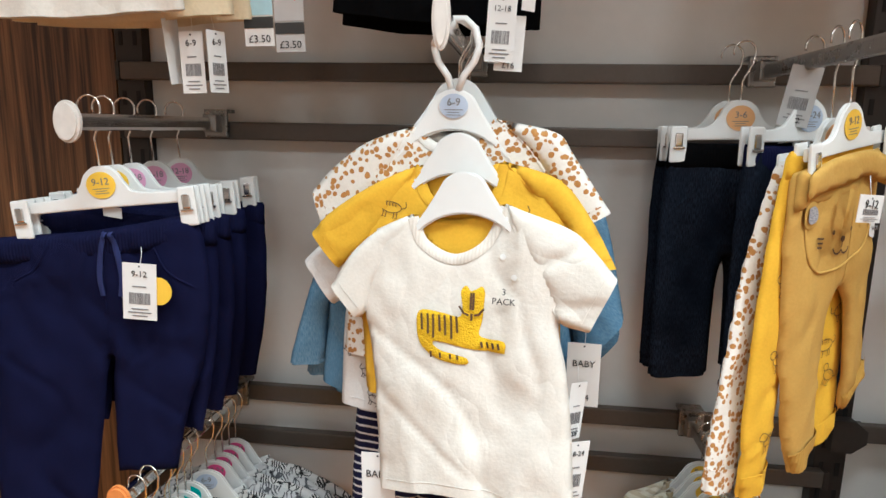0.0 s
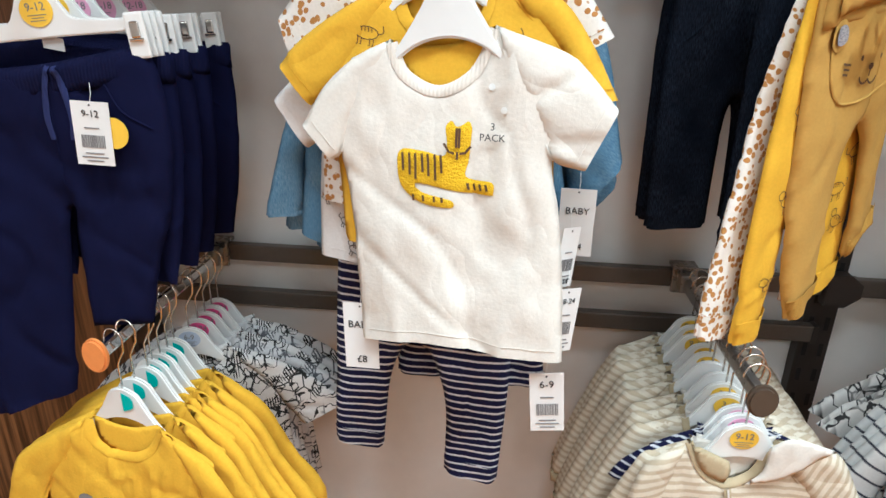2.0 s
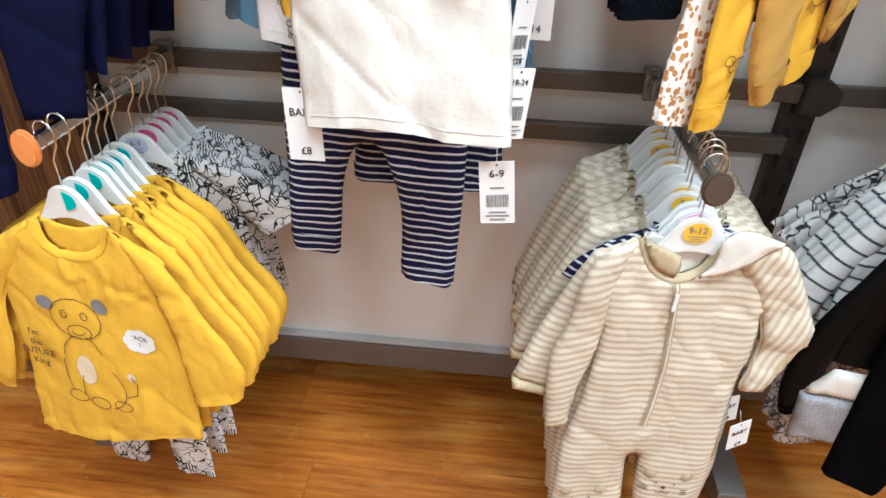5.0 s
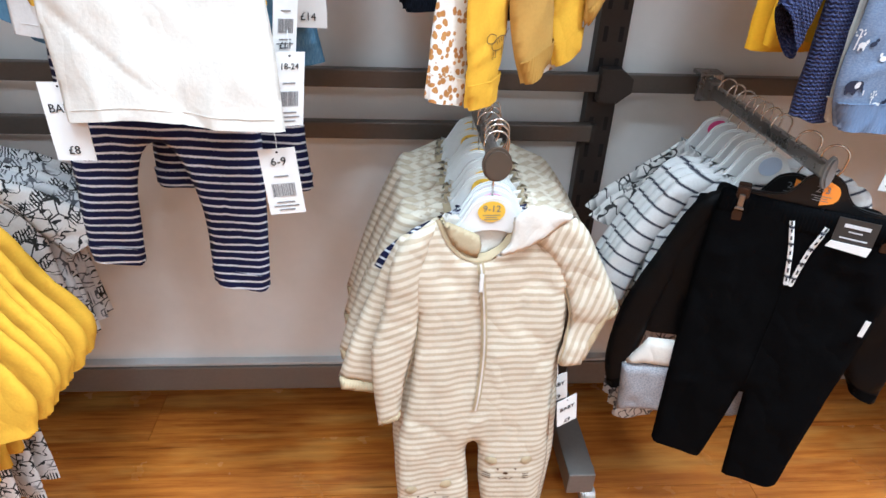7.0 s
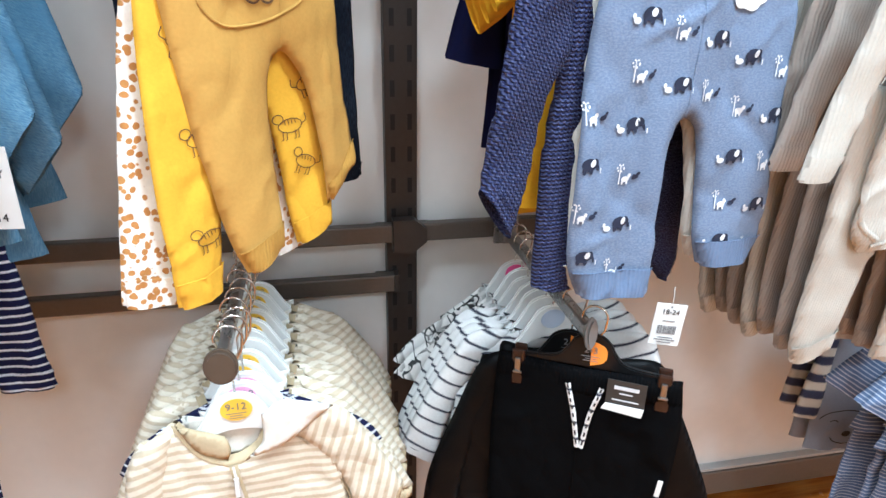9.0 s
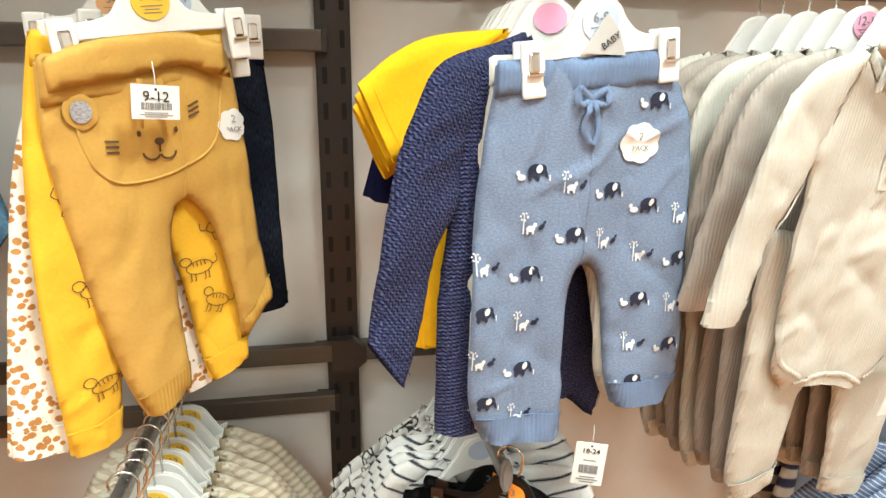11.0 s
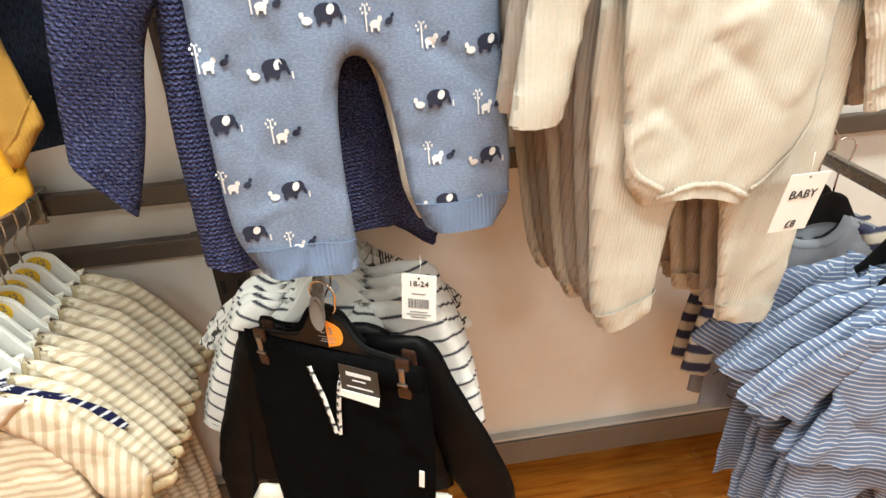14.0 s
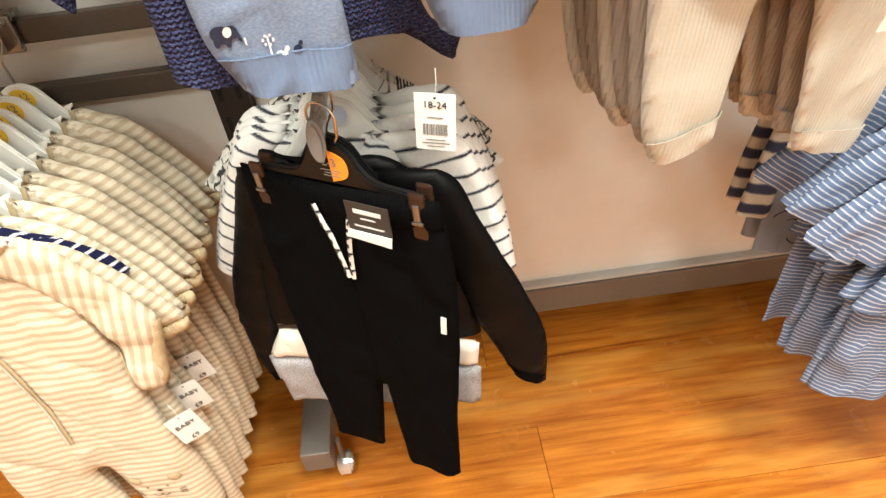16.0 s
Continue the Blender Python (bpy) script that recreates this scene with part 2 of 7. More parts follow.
MAT = {
    "panel": plain("grey_white_wall_panel", (0.78, 0.765, 0.735), 0.55, grain=35, vary=0.035, relief=0.0002),
    "rail": plain("bronze_brown_powder_coat", (0.105, 0.085, 0.07), 0.38, 0.35, 140, 0.12, 0.0001),
    "post": plain("black_brown_steel", (0.035, 0.027, 0.023), 0.45, 0.3, 140, 0.15, 0.0001),
    "slot": plain("dark_slot", (0.006, 0.005, 0.005), 0.8),
    "base": plain("grey_brown_base_steel", (0.17, 0.155, 0.14), 0.42, 0.4, 120, 0.10, 0.0001),
    "chrome": plain("chrome", (0.80, 0.79, 0.78), 0.13, 1.0, 90, 0.05, 0.0),
    "wire": plain("polished_steel_wire", (0.72, 0.69, 0.65), 0.2, 1.0, 90, 0.08, 0.0),
    "arm_dark": plain("smoked_metal_arm", (0.30, 0.285, 0.27), 0.28, 0.9, 90, 0.1, 0.0),
    "plastic": plain("white_hanger_plastic", (0.83, 0.83, 0.81), 0.32, 0, 50, 0.02, 0.00005),
    "black_plastic": plain("black_hanger_plastic", (0.006, 0.006, 0.0065), 0.4, 0, 50, 0.1, 0.00005, spec=0.3),
    "brown_clip": plain("smoky_brown_clip", (0.035, 0.016, 0.010), 0.35, spec=0.3),
    "orange_tip": plain("orange_plastic_cap", (0.75, 0.27, 0.07), 0.5),
    "white_tip": plain("pale_plastic_cap", (0.68, 0.63, 0.58), 0.5, vary=0.15),
    "grey_tip": plain("grey_plastic_cap", (0.20, 0.20, 0.20), 0.45),
    "bronze_tip": plain("brown_plastic_cap", (0.075, 0.055, 0.04), 0.4),
    "card": plain("white_tag_card", (0.80, 0.79, 0.77), 0.7, vary=0.03),
    "card_grey": plain("grey_tag_card", (0.50, 0.49, 0.48), 0.7, vary=0.05),
    "card_black": plain("black_label_card", (0.03, 0.028, 0.026), 0.55),
    "card_blue": plain("pale_blue_card", (0.45, 0.68, 0.76), 0.6),
    "ink": plain("dark_print", (0.025, 0.022, 0.022), 0.8),
    "ink_grey": plain("grey_print", (0.22, 0.21, 0.21), 0.8),
    "ink_red": plain("red_print", (0.62, 0.10, 0.07), 0.8),
    "ink_white": plain("white_print", (0.66, 0.67, 0.69), 0.8),
    "ink_brown": plain("brown_print", (0.10, 0.05, 0.02), 0.85),
    "ink_navy": plain("navy_print", (0.012, 0.016, 0.04), 0.85),
    "yellow_disc": plain("yellow_size_disc", (0.90, 0.58, 0.05), 0.5, vary=0.03),
    "pink_disc": plain("pink_size_disc", (0.84, 0.42, 0.62), 0.5, vary=0.03),
    "rose_disc": plain("bright_pink_size_disc", (0.83, 0.10, 0.32), 0.5, vary=0.03),
    "blue_disc": plain("pale_blue_size_disc", (0.52, 0.60, 0.74), 0.5, vary=0.03),
    "orange_disc": plain("orange_size_disc", (0.90, 0.30, 0.03), 0.5, vary=0.03),
    "tan_disc": plain("peach_size_disc", (0.80, 0.45, 0.20), 0.5, vary=0.03),
    "teal_disc": plain("teal_size_disc", (0.02, 0.50, 0.47), 0.5, vary=0.03),
    "clear": plain("clear_ribbed_plastic", (0.70, 0.70, 0.68), 0.15, 0.6),
    "cream": fabric("cream_jersey", (0.77, 0.73, 0.66)),
    "cream_rib": fabric("cream_rib", (0.74, 0.68, 0.60), "rib"),
    "ecru": fabric("ecru_cotton", (0.74, 0.62, 0.42)),
    "mustard": fabric("mustard_jersey", (0.77, 0.45, 0.035)),
    "sun": fabric("sunny_yellow_jersey", (0.86, 0.50, 0.012)),
    "tiger": fabric("yellow_towelling", (0.80, 0.50, 0.015), "terry"),
    "camel": fabric("camel_fleece", (0.54, 0.325, 0.078)),
    "camel_rib": fabric("camel_rib", (0.48, 0.28, 0.058), "rib"),
    "leopard": fabric("leopard_spot_jersey", (0.80, 0.76, 0.70), pattern="leopard", period=0.0078),
    "navy": fabric("navy_twill", (0.008, 0.009, 0.036), "twill"),
    "navy_rib": fabric("navy_rib", (0.008, 0.009, 0.034), "rib"),
    "navy_cord": fabric("navy_cord_tape", (0.026, 0.032, 0.105), "rib"),
    "dark_denim": fabric("dark_denim", (0.005, 0.007, 0.013), "twill", "denim", (0.040, 0.050, 0.075)),
    "denim": fabric("pale_blue_denim", (0.10, 0.21, 0.34), "twill", "denim", (0.26, 0.41, 0.54)),
    "navy_stripe": fabric("navy_white_stripe_jersey", (0.011, 0.012, 0.045), pattern="stripe", ink=(0.66, 0.66, 0.70), period=0.0115, duty=0.25),
    "oat_stripe": fabric("oatmeal_stripe_fleece", (0.72, 0.655, 0.53), pattern="stripe", ink=(0.55, 0.46, 0.33), period=0.0115, duty=0.45),
    "oat": fabric("oatmeal_fleece", (0.50, 0.41, 0.26)),
    "oat_rib": fabric("oatmeal_rib", (0.54, 0.44, 0.28), "rib"),
    "white_scribble": fabric("white_black_line_print", (0.74, 0.72, 0.70), pattern="scribble", ink=(0.03, 0.03, 0.03), period=0.022),
    "grey_scribble": fabric("grey_white_line_print", (0.66, 0.65, 0.65), pattern="scribble", ink=(0.12, 0.12, 0.13), period=0.026),
    "line_animals": fabric("white_animal_line_print", (0.74, 0.72, 0.69), pattern="scribble", ink=(0.05, 0.05, 0.05), period=0.032),
    "white_print": fabric("white_small_print", (0.76, 0.74, 0.72)),
    "white_stripe": fabric("white_black_stripe_jersey", (0.80, 0.80, 0.79), pattern="stripe", ink=(0.025, 0.028, 0.05), period=0.024, duty=0.16),
    "black": fabric("black_jersey", (0.0030, 0.0030, 0.0034)),
    "black_nylon": fabric("black_nylon", (0.003, 0.003, 0.0034), "nylon", rough=0.5, sheen=0.0),
    "black_rib": fabric("black_rib", (0.003, 0.003, 0.0034), "rib"),
    "grey_marl": fabric("grey_marl", (0.42, 0.41, 0.43), pattern="melange", ink=(0.22, 0.22, 0.24)),
    "blue": fabric("dusty_blue_jersey", (0.160, 0.205, 0.310), pattern="melange", ink=(0.212, 0.262, 0.368)),
    "blue_rib": fabric("dusty_blue_rib", (0.155, 0.21, 0.335), "rib"),
    "knit": fabric("navy_melange_knit", (0.012, 0.015, 0.056), "knit", "melange", (0.072, 0.080, 0.160)),
    "taupe": fabric("pale_taupe_rib", (0.60, 0.585, 0.525), "rib"),
    "taupe_dark": fabric("taupe_rib", (0.40, 0.36, 0.32), "rib"),
    "blue_stripe": fabric("blue_white_fine_stripe", (0.12, 0.16, 0.27), pattern="stripe", ink=(0.46, 0.49, 0.56), period=0.0068, duty=0.26),
    "bold_stripe": fabric("navy_cream_bold_stripe", (0.62, 0.58, 0.50), pattern="stripe", ink=(0.05, 0.055, 0.10), period=0.036, duty=0.5),
    "stone_grey": fabric("grey_blue_jersey", (0.27, 0.29, 0.34)),
    "floor": floor_wood(),
    "zebra": zebra_wood(),
    "ceiling": plain("ceiling_tile", (0.75, 0.74, 0.72), 0.9),
    "shop_wall": plain("shop_wall_paint", (0.66, 0.63, 0.58), 0.8, grain=20),
}
glow, gt, gs = nodes("lit_diffuser")
gs.inputs["Emission Color"].default_value = (1.0, 0.94, 0.85, 1)
gs.inputs["Emission Strength"].default_value = 3.0
MAT["lit"] = glow


# ---- mesh helpers ----
def link_mesh(name, verts, faces, material, parent=None, label="", uv=None, smooth=True):
    me = bpy.data.meshes.new(name)
    me.from_pydata([tuple(v) for v in verts], [], faces)
    if uv is not None:
        layer = me.uv_layers.new(name="UVMap")
        idx = np.empty(len(me.loops), dtype=np.int32)
        me.loops.foreach_get("vertex_index", idx)
        layer.data.foreach_set("uv", np.asarray(uv, dtype=np.float32)[idx].ravel())
    if smooth:
        me.polygons.foreach_set("use_smooth", [True] * len(me.polygons))
    me.materials.append(MAT[material])
    me.update()
    ob = new(name, me)
    if parent is not None:
        ob.parent = parent
    if label:
        tagged(ob, label)
    return ob


def part(name, bm, material, parent=None, label="", smooth=False):
    me = bpy.data.meshes.new(name)
    bmesh.ops.recalc_face_normals(bm, faces=bm.faces)
    bm.to_mesh(me)
    bm.free()
    if smooth:
        me.polygons.foreach_set("use_smooth", [True] * len(me.polygons))
    me.materials.append(MAT[material])
    ob = new(name, me)
    if parent is not None:
        ob.parent = parent
    if label:
        tagged(ob, label)
    return ob


def box_bm(lo, hi, bevel=0.0, bm=None):
    made = bm or bmesh.new()
    m = Matrix.LocRotScale([(a + b) / 2 for a, b in zip(lo, hi)], None, [b - a for a, b in zip(lo, hi)])
    r = bmesh.ops.create_cube(made, size=1, matrix=m)
    if bevel:
        edges = {e for v in r["verts"] for e in v.link_edges}
        bmesh.ops.bevel(made, geom=list(edges), offset=bevel, segments=2, affect="EDGES", profile=0.6)
    return made


def tube(points, radius, sides=8, closed=False):
    """Vertices and faces of a round tube along points."""
    pts = [Vector(p) for p in points]
    n = len(pts)
    verts, faces = [], []
    ref = None
    for i, p in enumerate(pts):
        a, b = pts[i - 1] if i or closed else p, pts[(i + 1) % n] if i < n - 1 or closed else p
        d = (b - a).normalized()
        if ref is None:
            ref = d.orthogonal()
        ref = (ref - d * ref.dot(d)).normalized()
        side = d.cross(ref)
        for k in range(sides):
            w = 2 * math.pi * k / sides
            verts.append(p + radius * (math.cos(w) * ref + math.sin(w) * side))
    for i in range(n if closed else n - 1):
        for k in range(sides):
            a, b = i * sides + k, i * sides + (k + 1) % sides
            c, d = ((i + 1) % n) * sides + (k + 1) % sides, ((i + 1) % n) * sides + k
            faces.append((a, b, c, d))
    if not closed:
        faces.append(tuple(range(sides))[::-1])
        faces.append(tuple((n - 1) * sides + k for k in range(sides)))
    return verts, faces


def spline(keys, per=6, closed=True):
    """Catmull-Rom curve through keys. A key given as (x, z, 1) is a corner."""
    pts = [(k[0], k[1]) for k in keys]
    sharp = [len(k) > 2 for k in keys]
    n, out = len(pts), []
    for i in range(n if closed else n - 1):
        p1, p2 = np.array(pts[i]), np.array(pts[(i + 1) % n])
        p0 = np.array(pts[i - 1]) if (closed or i) else 2 * p1 - p2
        p3 = np.array(pts[(i + 2) % n]) if (closed or i < n - 2) else 2 * p2 - p1
        if sharp[i]:
            p0 = 2 * p1 - p2
        if sharp[(i + 1) % n]:
            p3 = 2 * p2 - p1
        for k in range(per):
            u = k / per
            out.append(0.5 * (2 * p1 + (p2 - p0) * u + (2 * p0 - 5 * p1 + 4 * p2 - p3) * u * u + (3 * p1 - p0 - 3 * p2 + p3) * u ** 3))
    if not closed:
        out.append(np.array(pts[-1]))
    return np.array(out)


def lattice(ix, iz, seed):
    h = np.sin(ix * 127.1 + iz * 311.7 + seed * 74.7) * 43758.5453
    return h - np.floor(h)


def vnoise(x, z, seed):
    ix, iz = np.floor(x), np.floor(z)
    fx, fz = x - ix, z - iz
    fx, fz = fx * fx * fx * (fx * (fx * 6 - 15) + 10), fz * fz * fz * (fz * (fz * 6 - 15) + 10)
    a, b = lattice(ix, iz, seed), lattice(ix + 1, iz, seed)
    c, d = lattice(ix, iz + 1, seed), lattice(ix + 1, iz + 1, seed)
    return (a + (b - a) * fx) * (1 - fz) + (c + (d - c) * fx) * fz - 0.5


def outline_distance(x, z, poly, shut=None):
    """Distance to the closed outline, nearest point on it, and whether inside."""
    a, b = poly, np.roll(poly, -1, axis=0)
    px, pz = x[:, None], z[:, None]
    ex, ez = (b - a)[:, 0], (b - a)[:, 1]
    u = np.clip(((px - a[:, 0]) * ex + (pz - a[:, 1]) * ez) / np.maximum(ex * ex + ez * ez, 1e-12), 0, 1)
    qx, qz = a[:, 0] + u * ex, a[:, 1] + u * ez
    d2 = (px - qx) ** 2 + (pz - qz) ** 2
    if shut is not None:
        d2 = np.where(shut[None, :], d2, 1.0)
    k = np.argmin(d2, axis=1)
    row = np.arange(len(x))
    cross = ((a[:, 1] > pz) != (b[:, 1] > pz)) & (px < ex * (pz - a[:, 1]) / np.where(ez == 0, 1e-12, ez) + a[:, 0])
    return np.sqrt(d2[row, k]), qx[row, k], qz[row, k], cross.sum(axis=1) % 2 == 1


class Cloth:
    """One cut piece of a garment: the outline in x and z, filled out by thick, with folds. The front looks to -y."""

    def __init__(self, poly, thick=0.012, round_by=0.03, folds=0.006, drape=1.0, seed=1, wave=0.045, depth=0.0, axis=None, lean=0.0, mouth=None, like=None):
        self.poly, self.thick, self.round_by, self.folds, self.seed, self.wave, self.depth = poly, thick * 0.55, round_by * 0.7, folds, seed, wave, depth
        self.drape, self.axis, self.lean = drape, axis, lean
        self.top = poly[:, 1].max()
        self.long = max(0.05, self.top - poly[:, 1].min())
        if like is not None:
            self.top, self.long = like.top, like.long
        self.pieces = []
        # edges of an open end (a hem or cuff), towards mouth, are not drawn in
        self.shut = np.ones(len(poly), bool)
        if mouth is not None:
            a, e = poly, np.roll(poly, -1, axis=0) - poly
            sign = 1 if (poly[:, 0] * np.roll(poly[:, 1], -1) - poly[:, 1] * np.roll(poly[:, 0], -1)).sum() > 0 else -1
            n = np.stack([e[:, 1], -e[:, 0]], axis=1) * sign / np.maximum(np.linalg.norm(e, axis=1), 1e-9)[:, None]
            far = poly @ np.array(mouth)
            lean_out = n @ np.array(mouth)
            self.shut = ~((lean_out > 0.85) & (far > far.min() + 0.72 * (far.max() - far.min())))
            if like is not None:
                self.shut &= ~(lean_out < -0.85)

    def sheet(self, x, z):
        s, w = self.seed, self.wave
        down = np.clip((self.top - z) / self.long, 0, 1)
        if self.axis is not None:
            ca, sa = math.cos(self.axis), math.sin(self.axis)
            u, v = x * ca + z * sa, -x * sa + z * ca
        else:
            u, v = x, z
        warp = 0.03 * vnoise(u / 0.09, v / 0.11, s + 3)
        y = self.folds * self.drape * (0.55 + 0.75 * down) * 1.35 * vnoise((u + warp) / w, v / (w * 6), s)
        ridge = 1 - np.abs(4 * vnoise((u + 2 * warp) / (w * 1.5), (v + 0.7 * u) / (w * 1.9), s + 9))
        y = y + self.folds * 0.50 * np.clip(ridge, 0, 1) ** 3 * (0.4 + 0.6 * (vnoise(u / 0.1, v / 0.1, s + 20) + 0.5))
        y = y + self.folds * 0.40 * vnoise(u / (w * 0.55), v / (w * 0.8), s + 5)
        crease = 1 - np.abs(5 * vnoise((u + warp) / 0.034, (v - 0.5 * u) / 0.060, s + 13))
        patch = np.clip(2.4 * vnoise(u / 0.085, v / 0.085, s + 27) + 0.15, 0, 1)
        y = y - self.folds * 0.62 * np.clip(crease, 0, 1) ** 2 * patch
        return y + self.depth + self.lean * (self.top - z)

    def front(self, x, z):
        x, z = np.atleast_1d(np.asarray(x, float)), np.atleast_1d(np.asarray(z, float))
        d, _, _, inside = outline_distance(x, z, self.poly, self.shut)
        k = np.clip(np.where(inside, d, 0) / self.round_by, 0, 1)
        return self.sheet(x, z) - self.thick * np.sqrt(1 - (1 - k) ** 2)

    def grid(self, cell):
        lo, hi = self.poly.min(axis=0), self.poly.max(axis=0)
        nx, nz = max(3, int(math.ceil((hi[0] - lo[0]) / cell))), max(3, int(math.ceil((hi[1] - lo[1]) / cell)))
        gx, gz = np.linspace(lo[0], hi[0], nx + 1), np.linspace(lo[1], hi[1], nz + 1)
        cx, cz = np.meshgrid((gx[1:] + gx[:-1]) / 2, (gz[1:] + gz[:-1]) / 2, indexing="ij")
        keep = outline_distance(cx.ravel(), cz.ravel(), self.poly)[3].reshape(nx, nz)
        vx, vz = np.meshgrid(gx, gz, indexing="ij")
        count = np.zeros((nx + 1, nz + 1), int)
        for a in (0, 1):
            for b in (0, 1):
                count[a:nx + a, b:nz + b] += keep
        used, rim = count > 0, (count > 0) & (count < 4)
        d, qx, qz, _ = outline_distance(vx[rim], vz[rim], self.poly)
        vx[rim], vz[rim] = qx, qz
        ids = -np.ones((nx + 1, nz + 1), int)
        ids[used] = np.arange(used.sum())
        quads = np.stack([ids[:-1, :-1], ids[1:, :-1], ids[1:, 1:], ids[:-1, 1:]], axis=-1)[keep]
        return vx[used], vz[used], rim[used], quads

    def build(self, name, material, parent, label="", cell=0.007, back=True, lift=None):
        x, z, rim, quads = self.grid(cell)
        d = outline_distance(x, z, self.poly, self.shut)[0]
        rim = rim & (d < 0.0015)
        k = np.clip(np.where(rim, 0, d) / self.round_by, 0, 1)
        puff = self.thick * np.sqrt(1 - (1 - k) ** 2)
        if lift is not None:
            mid = lift(x, z) - 0.0012
            puff = np.where(rim, 0.0, self.thick)
        else:
            mid = self.sheet(x, z)
        if self.axis is not None:
            ca, sa = math.cos(self.axis), math.sin(self.axis)
            uv = np.stack([x * ca + z * sa, -x * sa + z * ca], axis=1)
        else:
            uv = np.stack([x, z], axis=1)
        verts = np.stack([x, mid - puff, z], axis=1)
        faces = [tuple(q) for q in quads.tolist()]
        if back:
            n = len(x)
            remap = np.where(rim, np.arange(n), 0)
            inner = np.flatnonzero(~rim)
            remap[inner] = n + np.arange(len(inner))
            verts = np.concatenate([verts, np.stack([x, mid + puff, z], axis=1)[inner]])
            uv = np.concatenate([uv, uv[inner]])
            faces += [tuple(q) for q in remap[quads][:, ::-1].tolist()]
        return link_mesh(name, verts, faces, material, parent, label, uv)


def ribbons(name, cloth, lines, width, material, parent, label="", lift=0.0016, raised=0.0):
    """Drawn lines laid on a cloth: each line is a list of (x, z)."""
    verts, faces, uv = [], [], []
    for line in lines:
        p = np.asarray(line, float)
        if len(p) < 2:
            continue
        d = np.gradient(p, axis=0)
        d /= np.maximum(np.linalg.norm(d, axis=1), 1e-9)[:, None]
        side = np.stack([-d[:, 1], d[:, 0]], axis=1) * width / 2
        start = len(verts)
        rows = (p + side, p, p - side) if raised else (p + side, p - side)
        ys = [cloth.front(r[:, 0], r[:, 1]) - lift - (raised if (raised and i == 1) else 0) for i, r in enumerate(rows)]
        k = len(rows)
        for i in range(len(p)):
            for r, y in zip(rows, ys):
                verts.append((r[i, 0], y[i], r[i, 1]))
                uv.append((r[i, 0], r[i, 1]))
        for i in range(len(p) - 1):
            for j in range(k - 1):
                a = start + i * k + j
                faces.append((a, a + 1, a + k + 1, a + k))
    return link_mesh(name, verts, faces, material, parent, label, uv) if faces else None


def patches(name, cloth, shapes, material, parent, label="", lift=0.0014):
    """Printed spots laid on a cloth: each shape is a closed outline of (x, z), seen whole from its middle."""
    verts, faces, uv = [], [], []
    for shape in shapes:
        p = np.asarray(shape, float)
        c = p.mean(axis=0)
        q = np.concatenate([[c], c + (p - c) * 0.5, p])
        y = cloth.front(q[:, 0], q[:, 1]) - lift
        s, n = len(verts), len(p)
        verts += [(a[0], b, a[1]) for a, b in zip(q, y)]
        uv += [tuple(a) for a in q]
        for i in range(n):
            j = (i + 1) % n
            faces.append((s, s + 1 + i, s + 1 + j))
            faces.append((s + 1 + i, s + 1 + n + i, s + 1 + n + j, s + 1 + j))
    return link_mesh(name, verts, faces, material, parent, label, uv) if faces else None


def oval(cx, cz, rx, rz, n=14, turn=0.0):
    a = np.linspace(0, 2 * math.pi, n, endpoint=False)
    x, z = rx * np.cos(a), rz * np.sin(a)
    c, s = math.cos(turn), math.sin(turn)
    return np.stack([cx + x * c - z * s, cz + x * s + z * c], axis=1)


def plate(name, poly, thick, material, parent=None, label="", y=0.0, bevel=0.001):
    """A flat piece cut to an outline in x and z, with rounded edges."""
    poly = np.asarray(poly)
    bm = bmesh.new()
    f = bm.faces.new([bm.verts.new((x, y - thick / 2, z)) for x, z in poly])
    r = bmesh.ops.extrude_face_region(bm, geom=[f])
    bmesh.ops.translate(bm, verts=[v for v in r["geom"] if isinstance(v, bmesh.types.BMVert)], vec=(0, thick, 0))
    if bevel:
        edges = [e for e in bm.edges if abs(e.verts[0].co.y - e.verts[1].co.y) < 1e-6]
        bmesh.ops.bevel(bm, geom=edges, offset=bevel, segments=2, affect="EDGES")
    return part(name, bm, material, parent, label)


GLYPHS = {}


def writing(text, size, material, parent, at, turn=None, name="print", align="CENTER"):
    """Letters as a flat mesh that faces -y at a place in the parent's frame."""
    key = (text, round(size, 5), material, align)
    if key not in GLYPHS:
        curve = bpy.data.curves.new("letters", "FONT")
        curve.body, curve.size, curve.align_x, curve.align_y, curve.extrude, curve.resolution_u = text, size, align, "CENTER", 0.0002, 2
        tmp = bpy.data.objects.new("letters", curve)
        me = bpy.data.meshes.new_from_object(tmp)
        me.materials.clear()
        me.materials.append(MAT[material])
        bpy.data.objects.remove(tmp)
        GLYPHS[key] = me
    ob = new(name, GLYPHS[key])
    ob.parent = parent
    ob.matrix_local = Matrix.Translation(at) @ (turn or Matrix()) @ pose(0, 0, 0, 90, 0, 0)
    return ob


def thing(name, label, category, group="", kind=""):
    return tagged(new(name), label, category, group, kind)


def place(ob, x, y, z, turn=0.0, tilt=0.0, nod=0.0):
    """tilt: degrees by which the lower end swings to +x; turn: about the upright."""
    ob.matrix_world = Matrix.Translation((x, y, z)) @ pose(0, 0, 0, nod, 0, turn) @ pose(0, 0, 0, 0, -tilt, 0)
    return ob


# ---- structure ----
RAIL_Y = 1.30          # front of the rails
PANEL_Y = 1.345        # front of the back panels
POSTS = (-0.495, 0.725, 1.945)
R1, R2, R3, R4 = 1.392, 1.294, 0.822, 0.735   # tops of the rails


def structure(name, bm, material, label, category):
    return tagged(part(name, bm, material), label, category, kind="structure")


